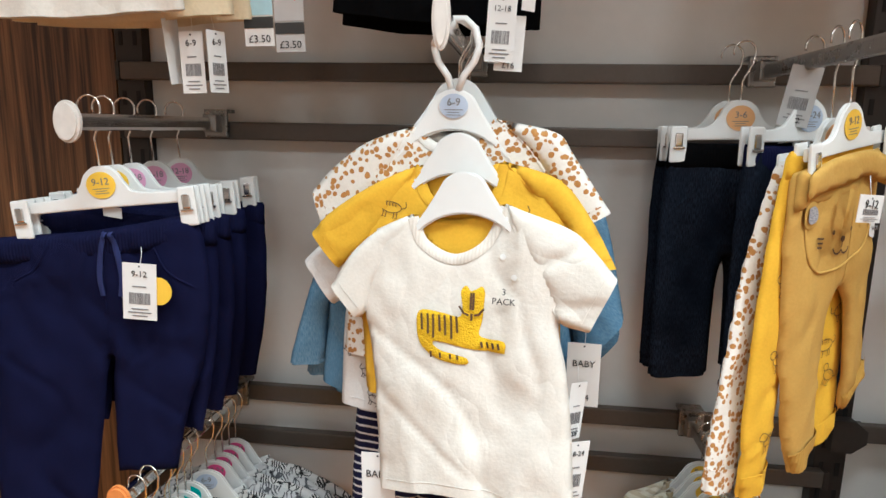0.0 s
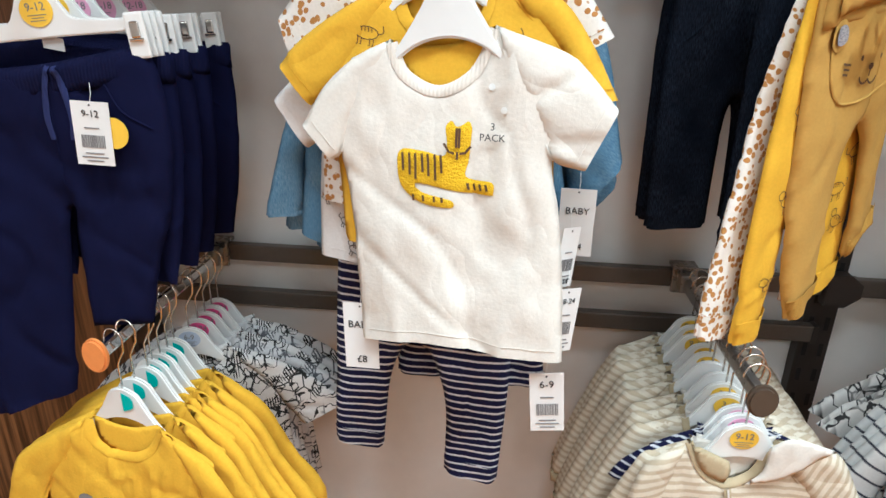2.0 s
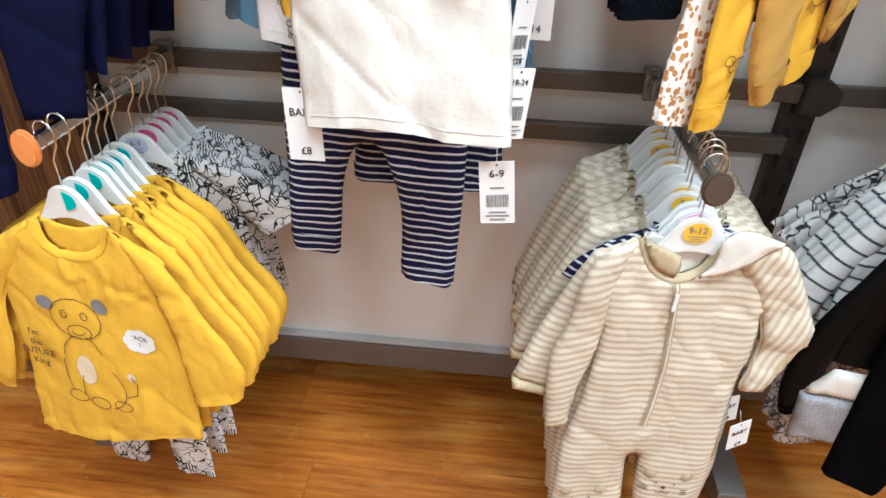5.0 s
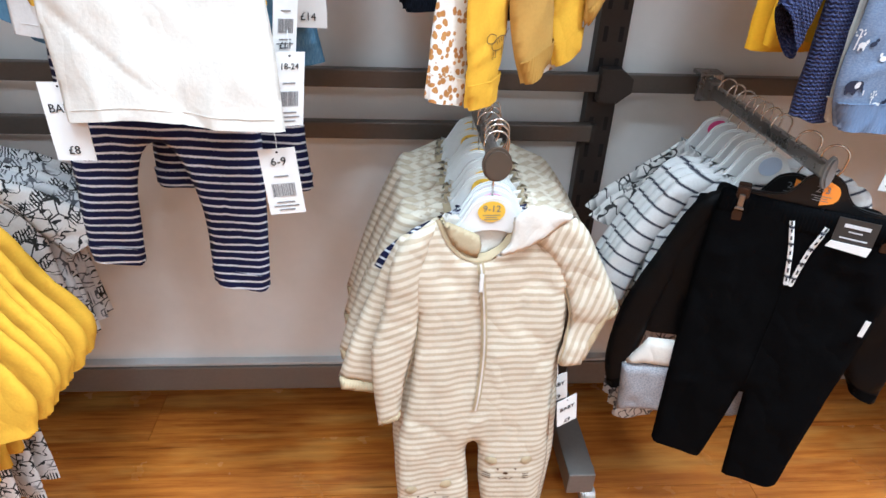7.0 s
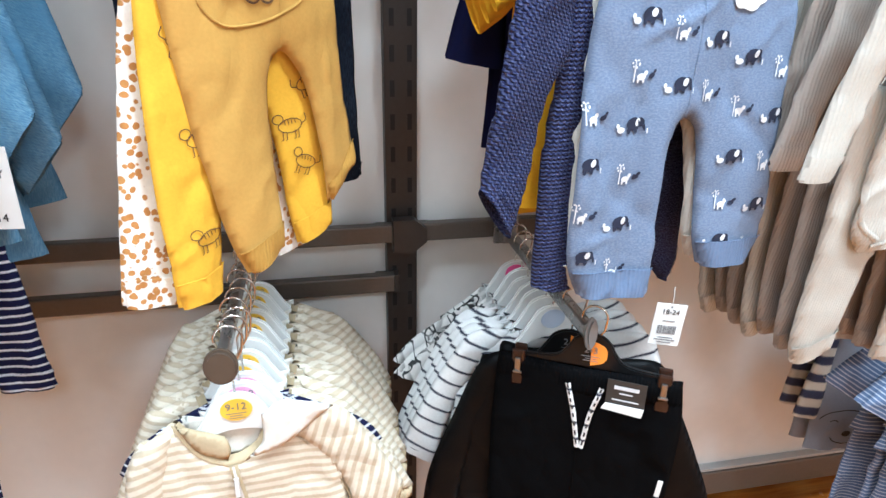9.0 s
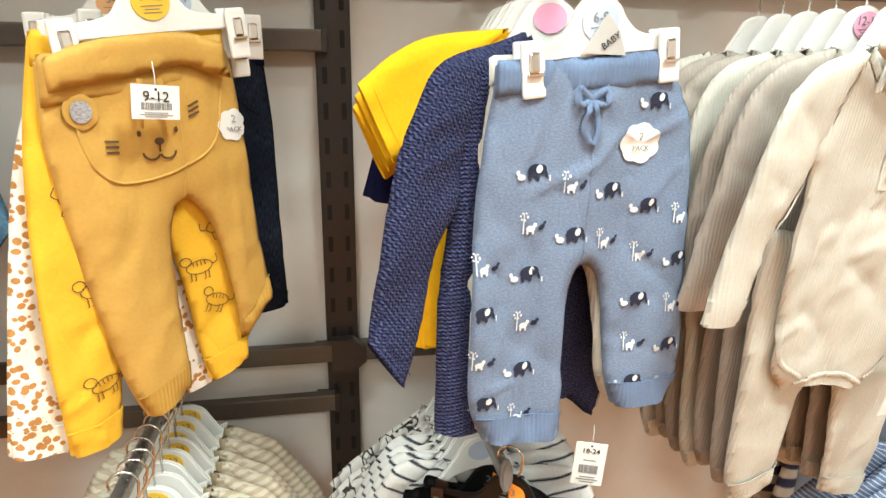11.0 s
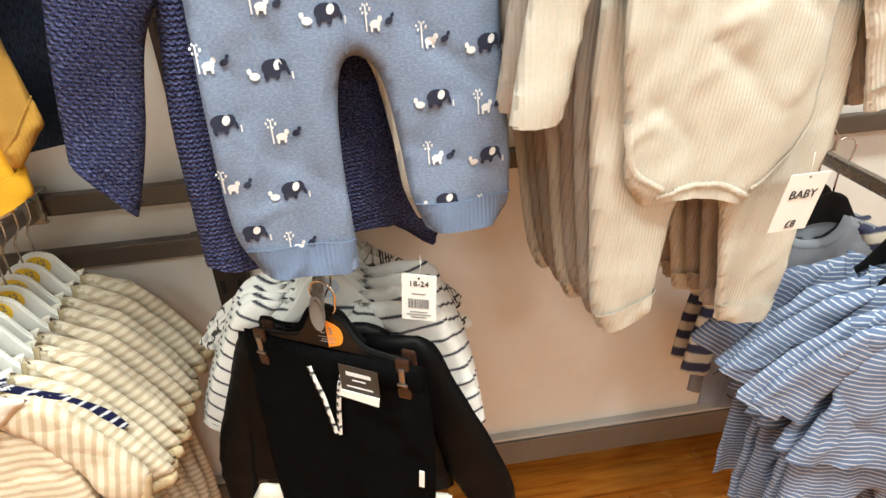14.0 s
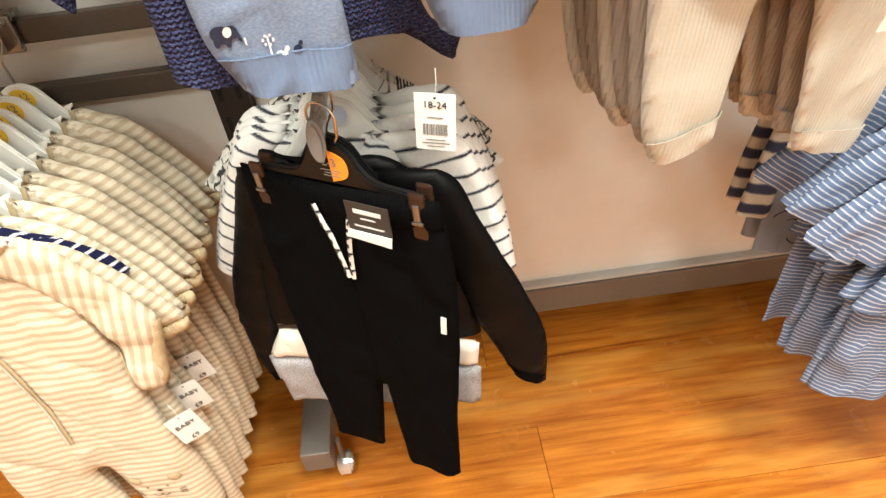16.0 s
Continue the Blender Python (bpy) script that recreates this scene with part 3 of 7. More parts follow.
structure("wall_back", box_bm((-0.52, PANEL_Y, 0.17), (3.4, PANEL_Y + 0.03, 2.6)), "panel", "plain pale grey back panel of the display wall", "wall panel")
structure("wall_wood", box_bm((-2.2, PANEL_Y - 0.025, 0.0), (-0.523, PANEL_Y + 0.03, 2.6)), "zebra", "dark striped wood veneer wall panel", "wall panel")
structure("wall_north", box_bm((-3.6, PANEL_Y + 0.22, 0), (3.6, PANEL_Y + 0.32, 3.0)), "shop_wall", "plain painted shop wall behind the display", "wall")
structure("wall_south", box_bm((-3.6, -4.1, 0), (3.6, -3.966, 3.0)), "shop_wall", "plain painted shop wall", "wall")
structure("wall_west", box_bm((-3.7, -4.1, 0), (-3.6, 1.7, 3.0)), "shop_wall", "plain painted shop wall", "wall")
structure("wall_east", box_bm((3.6, -4.1, 0), (3.7, 1.7, 3.0)), "shop_wall", "plain painted shop wall", "wall")
structure("ceiling", box_bm((-3.7, -4.1, 3.0), (3.7, 1.7, 3.08)), "ceiling", "white ceiling tiles of the shop", "ceiling")


# unseen box, added to keep the ceiling light off the upper wall
structure("canopy", box_bm((-2.2, 0.58, 2.10), (3.4, PANEL_Y, 2.62)), "shop_wall", "added unseen box that shades the upper display wall", "header")


def upright(x):
    post = thing("shelving_post", "dark brown slotted steel upright post", "post", "posts of the display wall", "structure")
    part("post_body", box_bm((-0.025, 0, 0.02), (0.025, 0.06, 2.09), 0.002), "post", post)
    slot_bm = bmesh.new()
    for col in (-0.013, 0.013):
        z = 0.22
        while z < 1.75:
            box_bm((col - 0.0035, -0.0012, z), (col + 0.0035, 0.003, z + 0.024), 0, slot_bm)
            z += 0.05
    slots = part("slots", slot_bm, "slot", post, "two rows of dark slots")
    tagged(slots, kind="stuff")
    post.location = (x, RAIL_Y + 0.02, 0)
    return post


for x in POSTS:
    upright(x)


def rail(x0, x1, top, height=0.03):
    ob = thing("display_rail", "bronze brown flat steel display rail on the wall", "rail", "rails of the display wall", "structure")
    part("bar", box_bm((x0, 0, -height), (x1, 0.018, 0), 0.003), "rail", ob)
    for x in (x0, x1):
        part("end_cap", box_bm((x - 0.004, -0.002, -height - 0.001), (x + 0.004, 0.022, 0.001), 0.001), "post", ob)
    for x in (x0 + 0.02, x1 - 0.02):
        part("bracket", box_bm((x - 0.012, 0.018, -height + 0.004), (x + 0.012, 0.030, -0.004), 0.001), "post", ob)
    ob.location = (0, RAIL_Y, top)
    return ob


for top in (R1, R2, R3, R4, 1.95):
    rail(POSTS[0] - 0.01, POSTS[1] - 0.012, top)
for top in (R1 - 0.005, R3, 1.95):
    rail(POSTS[1] + 0.012, POSTS[2], top)

# base rails and feet
for x0, x1 in ((POSTS[0] - 0.03, POSTS[1] - 0.026), (POSTS[1] + 0.026, POSTS[2])):
    base = thing("base_rail", "grey-brown steel base rail with a thin pale top edge", "rail", "base rails", "structure")
    part("face", box_bm((x0, 0.0, 0.125), (x1, 0.02, 0.188), 0.004), "base", base)
    part("top_edge", box_bm((x0, 0.004, 0.189), (x1, 0.03, 0.196), 0.002), "card_grey", base, "thin pale strip")
    base.location = (0, 1.322, 0)


def foot(x):
    ob = thing("base_foot", "grey-brown steel foot of the display with a clear levelling wheel", "foot", "feet of the display wall", "structure")
    part("bar", box_bm((-0.026, 1.075, 0.075), (0.026, 1.36, 0.125), 0.003), "base", ob)
    bm = bmesh.new()
    for r, h in ((0.022, 0.02), (0.017, 0.026), (0.010, 0.03)):
        bmesh.ops.create_cone(bm, cap_ends=True, segments=20, radius1=r, radius2=r, depth=h, matrix=pose(0.034, 1.115, 0.022, 0, 90, 0))
    part("wheel", bm, "clear", ob, "clear ribbed wheel")
    part("stem", box_bm((0.030, 1.11, 0.03), (0.036, 1.12, 0.1)), "base", ob)
    ob.location = (x + 0.005, 0, 0)


for x in POSTS:
    foot(x)


# dark joint plate where rails of two bays meet
joint = thing("rail_joint", "dark steel joint plate on the post", "bracket", "", "structure")
plate("joint_plate", [(-0.02, -0.028), (0.012, -0.030), (0.034, -0.012), (0.034, 0.010), (0.014, 0.026), (-0.02, 0.026)], 0.022, "post", joint)
joint.location = (POSTS[1] + 0.002, RAIL_Y - 0.003, R3 - 0.014)


# ---- arms ----
def arm(x, z, length, finish, tip, tip_size=(0.017, 0.024), bracket="arm_dark", bar=(0.012, 0.021), name="display_arm", rise=0.0):
    ob = thing(name, "straight metal display arm hooked on the wall rail", "display arm", "arms of the display wall")
    bm = box_bm((-bar[0] / 2, -length, -bar[1] / 2), (bar[0] / 2, 0, bar[1] / 2), 0.0045)
    part("bar", bm, finish, ob, smooth=False)
    bm = box_bm((-0.02, -0.008, -0.022), (0.02, 0.0, 0.024), 0.002)
    box_bm((-0.02, -0.006, 0.018), (0.02, 0.024, 0.024), 0, bm)
    box_bm((-0.012, -0.03, -0.014), (0.012, -0.006, 0.016), 0.003, bm)
    part("hook_plate", bm, bracket, ob)
    cap = oval(0, 0, tip_size[0], tip_size[1], 24)
    plate("end_cap", cap, 0.010, tip, ob, y=-length - 0.004, bevel=0.003)
    ob.matrix_world = pose(x, RAIL_Y - 0.002, z, rise, 0, 0)
    return ob


arm(-0.328, 1.290, 0.36, "chrome", "white_tip")
arm(0.108, 1.392, 0.42, "chrome", "white_tip", (0.009, 0.030))
arm(0.540, 1.380, 0.44, "arm_dark", "bronze_tip", name="display_arm")
arm(-0.312, 0.806, 0.35, "chrome", "orange_tip")
arm(0.487, 0.808, 0.36, "arm_dark", "bronze_tip", (0.017, 0.020), rise=-2.0)
arm(0.945, 1.372, 0.42, "arm_dark", "bronze_tip")
arm(0.893, 0.806, 0.34, "arm_dark", "grey_tip", (0.0075, 0.021))
arm(1.290, 1.372, 0.48, "arm_dark", "bronze_tip")
arm(1.625, 0.800, 0.42, "arm_dark", "bronze_tip")
arm(-0.30, 1.94, 0.40, "arm_dark", "bronze_tip")
arm(0.06, 1.94, 0.30, "arm_dark", "bronze_tip")
arm(0.62, 1.94, 0.30, "arm_dark", "bronze_tip")


# ---- hangers ----
def disc(parent, x, z, colour, text, y, r=(0.019, 0.017), half=False):
    d = plate("size_disc", oval(x, z, r[0], r[1], 22) if not half else spline([(x, z + r[1], 1), (x + r[0] * 0.8, z + r[1] * 0.62), (x + r[0], z), (x + r[0] * 0.8, z - r[1] * 0.62), (x, z - r[1], 1)], 4), 0.0006, colour, parent, "round size sticker", y=y, bevel=0)
    if text:
        writing(text, 0.0125, "ink_grey", d, (x, y - 0.0008, z + 0.004))
        for k in range(3):
            w = (0.011, 0.007, 0.009)[k]
            plate("print_bar", [(x - w, z - 0.004 - 0.003 * k), (x + w, z - 0.004 - 0.003 * k), (x + w, z - 0.0048 - 0.003 * k), (x - w, z - 0.0048 - 0.003 * k)], 0.0003, "ink_grey", d, y=y - 0.0006, bevel=0)
    return d


def wire_hook(parent, top, material="wire", lean=1):
    """The hook goes over the arm at z = 0; its stem meets the hanger at z = top."""
    pts = [(-0.014 * lean, 0, 0.000)]
    for k in range(11):
        a = math.pi * (1 - k / 10)
        pts.append((0.0145 * math.cos(a) * lean, 0, 0.004 + 0.0145 * math.sin(a)))
    pts += [(0.0125 * lean, 0, -0.012), (0.004 * lean, 0, -0.026), (0, 0, -0.034), (0, 0, top)]
    v, f = tube(pts, 0.0014, 7)
    return link_mesh("hook", v, f, material, parent, "bent steel wire hook")


def clip_hanger(width, colour, text, drop=0.075, black=False):
    """A trouser hanger: bar with a hump for the size disc, wire hook, two sprung clips. The arm's top is its origin."""
    tone = "black_plastic" if black else "plastic"
    ob = thing("trouser_hanger", "black plastic clip hanger with steel hook" if black else "white plastic clip hanger with steel hook", "hanger", "hangers on the arms")
    w = width / 2
    z = -drop
    low = 0.010 if black else 0.018
    keys = [(-w, z - low, 1), (-w, z - 0.004, 1), (-0.045, z), (-0.030, z + 0.012), (-0.022, z + 0.026), (-0.010, z + 0.035), (0, z + 0.036), (0.010, z + 0.035), (0.022, z + 0.026), (0.030, z + 0.012), (0.045, z), (w, z - 0.004, 1), (w, z - low, 1), (0, z - low + 0.001)]
    plate("bar", spline(keys, 4), 0.007, tone, ob, bevel=0.0015)
    wire_hook(ob, z + 0.034)
    disc(ob, 0, z + 0.012, colour, text, -0.0045, half=black)
    for side in (-1, 1):
        cx, q = side * (w - 0.004), 0.008 if black else 0.0115
        clip = part("clip", box_bm((cx - q, -0.010, z - 0.048), (cx + q, -0.0055, z + 0.002), 0.003), "brown_clip" if black else tone, ob)
        part("back_jaw", box_bm((cx - q, 0.0055, z - 0.048), (cx + q, 0.010, z + 0.002), 0.003), "brown_clip" if black else tone, clip)
        part("spring", box_bm((cx - q * 0.45, -0.0125, z - 0.026), (cx + q * 0.45, -0.0095, z - 0.008), 0.002), "arm_dark" if black else "chrome", clip, "small metal spring")
        part("pin", box_bm((cx - q * 0.7, -0.0135, z - 0.029), (cx + q * 0.7, -0.0105, z - 0.026), 0.001), "arm_dark" if black else "chrome", clip)
    return ob


def top_hanger(width, colour, text, drop=0.055, black=False, loop=False, hook=True, half=False):
    """A shoulder hanger: arched shoulders, hump with the size disc."""
    tone = "black_plastic" if black else "plastic"
    ob = thing("shirt_hanger", "black plastic shoulder hanger" if black else "white plastic shoulder hanger", "hanger", "hangers on the arms")
    w, z = width * 0.40, -drop
    keys = [(-w, z - 0.064, 1), (-w * 0.98, z - 0.056), (-0.044, z - 0.022), (-0.031, z - 0.002), (-0.020, z + 0.014), (0, z + 0.021), (0.020, z + 0.014), (0.031, z - 0.002), (0.044, z - 0.022), (w * 0.98, z - 0.056), (w, z - 0.064, 1), (0.036, z - 0.036), (0, z - 0.027), (-0.036, z - 0.036)]
    plate("shoulder_bar", spline(keys, 4), 0.007, tone, ob, bevel=0.002)
    if loop:
        pts = [(0.004, 0, z + 0.018), (0.010, 0, z + 0.036), (0.022, 0, z + 0.052), (0.027, 0, z + 0.068), (0.022, 0, z + 0.088), (0.010, 0, z + 0.099), (-0.004, 0, z + 0.099), (-0.019, 0, z + 0.090), (-0.027, 0, z + 0.070)]
        v, f = tube([(p.x, p.y, p.z) for p in [Vector(q) for q in pts]], 0.0042, 10)
        link_mesh("hook", v, f, tone, ob, "white plastic hook")
        pts = [(-p[0], 0.004, p[2]) for p in pts]
        v, f = tube(pts, 0.0042, 10)
        link_mesh("hook", v, f, tone, ob, "white plastic hook")
    elif hook:
        wire_hook(ob, z + 0.02)
    if colour:
        disc(ob, 0, z + 0.001, colour, text, -0.005, (0.017, 0.014), half)
    return ob


# ---- price tags ----
def swing_tag(parent, x, y, z, lines, size=(0.036, 0.06), turn=0.0, tilt=0.0, card="card", barcode=True, face=1):
    """A card on a string, hung at x, y, z in the parent's frame. lines: (text, height, place up the card from -1 to 1)."""
    w, h = size[0] / 2, size[1]
    t = plate("price_tag", [(-w, -h), (w, -h), (w, 0), (-w, 0)], 0.0008, card, parent, "white printed swing tag" if card == "card" else "grey printed swing tag", bevel=0)
    t.matrix_local = Matrix.Translation((x, y, z)) @ pose(0, 0, 0, 0, -tilt, turn)
    f = -0.0008
    plate("eyelet", oval(0, -0.004, 0.0012, 0.0012, 10), 0.0003, "ink", t, y=f, bevel=0)
    for text, tall, up in lines:
        writing(text, tall, "ink", t, (0, f - 0.0004, -h / 2 + up * h / 2))
    if barcode:
        rng = random.Random(len(parent.name) + int(abs(x) * 1000))
        bm = bmesh.new()
        px = -w * 0.62
        while px < w * 0.62:
            bw = rng.choice((0.0004, 0.0008, 0.0012))
            box_bm((px, f - 0.0003, -h * 0.72), (px + bw, f, -h * 0.52), 0, bm)
            px += bw + rng.choice((0.0004, 0.0007))
        for k, ww in ((0, 0.5), (1, 0.7), (2, 0.45)):
            box_bm((-w * ww, f - 0.0003, -h * (0.80 + 0.06 * k)), (w * ww, f, -h * (0.82 + 0.06 * k)), 0, bm)
        box_bm((-w * 0.4, f - 0.0003, -h * 0.42), (w * 0.4, f, -h * 0.40), 0, bm)
        part("barcode", bm, "ink_grey", t)
    v, fc = tube([(0, 0, -0.004), (0.001, 0.004, 0.008), (0.0, 0.006, 0.020)], 0.0004, 5)
    link_mesh("string", v, fc, "plastic", t)
    return t


def cloud_sticker(parent, cloth, x, z, r=0.017, text=("2", "PACK")):
    a = np.linspace(0, 2 * math.pi, 48, endpoint=False)
    rr = r * (1 + 0.14 * np.abs(np.sin(a * 3.5)))
    poly = np.stack([x + rr * np.cos(a) * 1.05, z + rr * np.sin(a) * 0.88], axis=1)
    s = patches("sticker", cloth, [poly], "card", parent, "white cloud-shaped sticker", lift=0.002)
    y = float(cloth.front(x, z)[0]) - 0.0032
    writing(text[0], 0.011, "ink_grey", s, (x, y, z + 0.006))
    writing(text[1], 0.0075, "ink_grey", s, (x, y, z - 0.005))
    return s


# ---- garments ----
def neck_keys(nw, nd):
    return [(-nw / 2, 0, 1), (-nw * 0.42, -nd * 0.55), (-nw * 0.22, -nd * 0.93), (0, -nd), (nw * 0.22, -nd * 0.93), (nw * 0.42, -nd * 0.55), (nw / 2, 0, 1)]


def top_outline(w, length, nw, nd, slope=0.035, flare=1.04, arm_drop=0.11, hem=0.004):
    s = w * 0.5
    right = [(s * 0.98, -slope, 1), (s * 0.97, -arm_drop * 0.6), (s * 1.0, -arm_drop - 0.01), (s * 1.0, -length * 0.6), (s * flare, -length, 1)]
    left = [(-x, *r) for x, *r in right][::-1]
    return spline(neck_keys(nw, nd) + right + [(0, -length - hem)] + left, 5)


def sleeve_outline(side, w, nw, slope, arm_drop, reach, fall, cuff, raglan=True):
    """reach and fall: where the cuff's middle lies from the shoulder tip; cuff: its width."""
    s = w * 0.5
    d = np.array((reach, -fall))
    d = d / np.linalg.norm(d)
    c = np.array((s + reach, -slope - fall))
    up = np.array((-d[1], d[0]))
    hi, lo = c + up * cuff / 2, c - up * cuff / 2
    keys = [(nw / 2 + 0.004, -0.004, 1) if raglan else (s * 0.93, -slope * 0.9, 1), (s * 0.80, -slope * 0.78), (s * 1.03, -slope * 1.12), (*(0.45 * np.array((s * 1.03, -slope * 1.12)) + 0.55 * hi + up * 0.006),), (hi[0], hi[1], 1), (lo[0], lo[1], 1), (*(0.5 * np.array((s * 1.0, -arm_drop)) + 0.5 * lo - up * 0.001),), (s * 0.97, -arm_drop, 1), (s * 0.84, -arm_drop * 0.7) if raglan else (s * 0.86, -arm_drop * 0.7)]
    poly = spline([(side * k[0], *k[1:]) for k in keys], 5)
    return poly, math.atan2(side * d[0], -d[1]), (hi, lo, d, up)


def top(name, label, fabric_name, w=0.23, length=0.32, nw=0.085, nd=0.045, slope=0.03, arm_drop=0.115, reach=0.045, fall=0.075, cuff=0.085,
        sleeve=None, collar=None, lining=None, seed=1, folds=0.006, thick=0.013, flare=1.05, raglan=True, group="tops on hangers", category="baby top", hem=0.006, cuff_rib=0.0, hem_rib=0.0, cell=0.0062, seams=True, drop=0.085, fine=True, shape=None):
    """A baby top. Its origin is the arm's top; the neck points lie drop below it. Returns the thing and its front cloth."""
    ob = thing(name, label, category, group)
    base = thing_frame(ob, drop)
    if shape:
        return cut_top(ob, base, shape, fabric_name, sleeve or fabric_name, collar or fabric_name, lining or fabric_name, seed, folds, thick, cuff_rib, hem_rib, cell, seams, fine)
    poly = top_outline(w, length, nw, nd, slope, flare, arm_drop, hem)
    body = Cloth(poly, thick, 0.035, folds, 1.0, seed, mouth=(0, -1))
    body.build("body", fabric_name, ob, cell=cell).matrix_local = base
    sleeve = sleeve or fabric_name
    for side in (-1, 1):
        sp, ax, (hi, lo, d, up) = sleeve_outline(side, w, nw, slope, arm_drop, reach * (1 + 0.12 * side * ((seed % 3) - 1)), fall, cuff, raglan)
        c = Cloth(sp, thick * 0.95, 0.026, folds * 0.9, 0.8, seed + 31 + side, depth=-0.0035, axis=ax, mouth=(side * d[0], d[1]))
        body.pieces.append(c)
        c.build("sleeve", sleeve, ob, cell=cell).matrix_local = base
        if cuff_rib:
            a, b = hi - d * cuff_rib, lo - d * cuff_rib
            keys = [tuple(a), tuple(hi + d * 0.004 - (hi - lo) * 0.05), tuple(lo + d * 0.004 + (hi - lo) * 0.05), tuple(b)]
            keys = [(side * x, z, 1) for x, z in keys]
            rc = Cloth(spline(keys, 4), thick * 0.95, 0.026, folds * 0.9, 0.8, seed + 31 + side, depth=-0.0046, axis=ax, mouth=(side * d[0], d[1]), like=c)
            rc.build("cuff", collar or fabric_name, ob, cell=0.006).matrix_local = base
        elif fine:
            line = np.linspace(hi - d * 0.012, lo - d * 0.012, 12)
            line[:, 0] *= side
            r = ribbons("hem_stitch", c, [line[1:-1]], 0.0012, sleeve, ob, lift=0.0006, raised=0.0004)
            if r:
                r.matrix_local = base
        if seams and raglan and fine:
            line = spline([(side * (nw / 2 + 0.008), -0.016), (side * w * 0.40, -arm_drop * 0.66), (side * w * 0.485, -arm_drop)], 8, closed=False)
            r = ribbons("seam", c, [line[:-2]], 0.002, sleeve, ob, lift=0.0008, raised=0.0012)
            if r:
                r.matrix_local = base
    if hem_rib:
        f = flare
        keys = [(-w / 2 * f, -length + hem_rib, 1), (w / 2 * f, -length + hem_rib, 1), (w / 2 * f * 0.97, -length - hem - 0.004, 1), (0, -length - hem - 0.008), (-w / 2 * f * 0.97, -length - hem - 0.004, 1)]
        Cloth(spline(keys, 5), thick, 0.035, folds, 1.0, seed, depth=-0.0012, mouth=(0, -1), like=body).build("waist_rib", collar or fabric_name, ob, cell=0.006).matrix_local = base
    elif fine:
        line = np.stack([np.linspace(-w * 0.49 * flare, w * 0.49 * flare, 40), np.full(40, -length + 0.014)], axis=1)
        ribbons("hem_stitch", body, [line], 0.0012, fabric_name, ob, lift=0.0006, raised=0.0004).matrix_local = base
    # neck rib and the inside of the back
    nk = spline([(k[0] * 1.03, k[1] - 0.004 if abs(k[0]) < nw * 0.49 else k[1]) for k in neck_keys(nw, nd)], 6, closed=False)
    ribbons("collar", body, [nk - np.array((0, 0.001))], 0.013, collar or fabric_name, ob, "ribbed neckband", lift=0.001, raised=0.003).matrix_local = base
    back = Cloth(spline([(-nw / 2 * 1.05, 0.002, 1), (0, -0.010), (nw / 2 * 1.05, 0.002, 1), (nw * 0.42, -nd * 0.7), (0, -nd * 1.15), (-nw * 0.42, -nd * 0.7)], 5), 0.002, 0.01, folds * 0.3, 0.5, seed, depth=0.006)
    back.build("inner_back", lining or fabric_name, ob, cell=0.006).matrix_local = base
    return ob, body, base


def sharpened(keys, corners):
    return [(*k[:2], 1) if i in corners else tuple(k[:2]) for i, k in enumerate(keys)]


def hem_frame(keys, i):
    """The two corners of an open end, the way out of it and across it."""
    a, b = np.array(keys[i][:2]), np.array(keys[i + 1][:2])
    across = (b - a) / np.linalg.norm(b - a)
    out = np.array((-across[1], across[0]))
    mid = np.mean([k[:2] for k in keys], axis=0)
    if out @ ((a + b) / 2 - mid) < 0:
        out = -out
    return a, b, out


def band_outline(keys, i, depth, past=0.003):
    """A ribbed band along an open end, following the edges that run into it."""
    a, b, out = hem_frame(keys, i)
    pa, pb = np.array(keys[i - 1][:2]), np.array(keys[(i + 2) % len(keys)][:2])
    ua, ub = (pa - a) / np.linalg.norm(pa - a), (pb - b) / np.linalg.norm(pb - b)
    inn = 0.06 * (b - a)
    return spline([(*(a + ua * depth), 1), (*(a + out * past + inn), 1), (*(b + out * past - inn), 1), (*(b + ub * depth), 1)], 5)


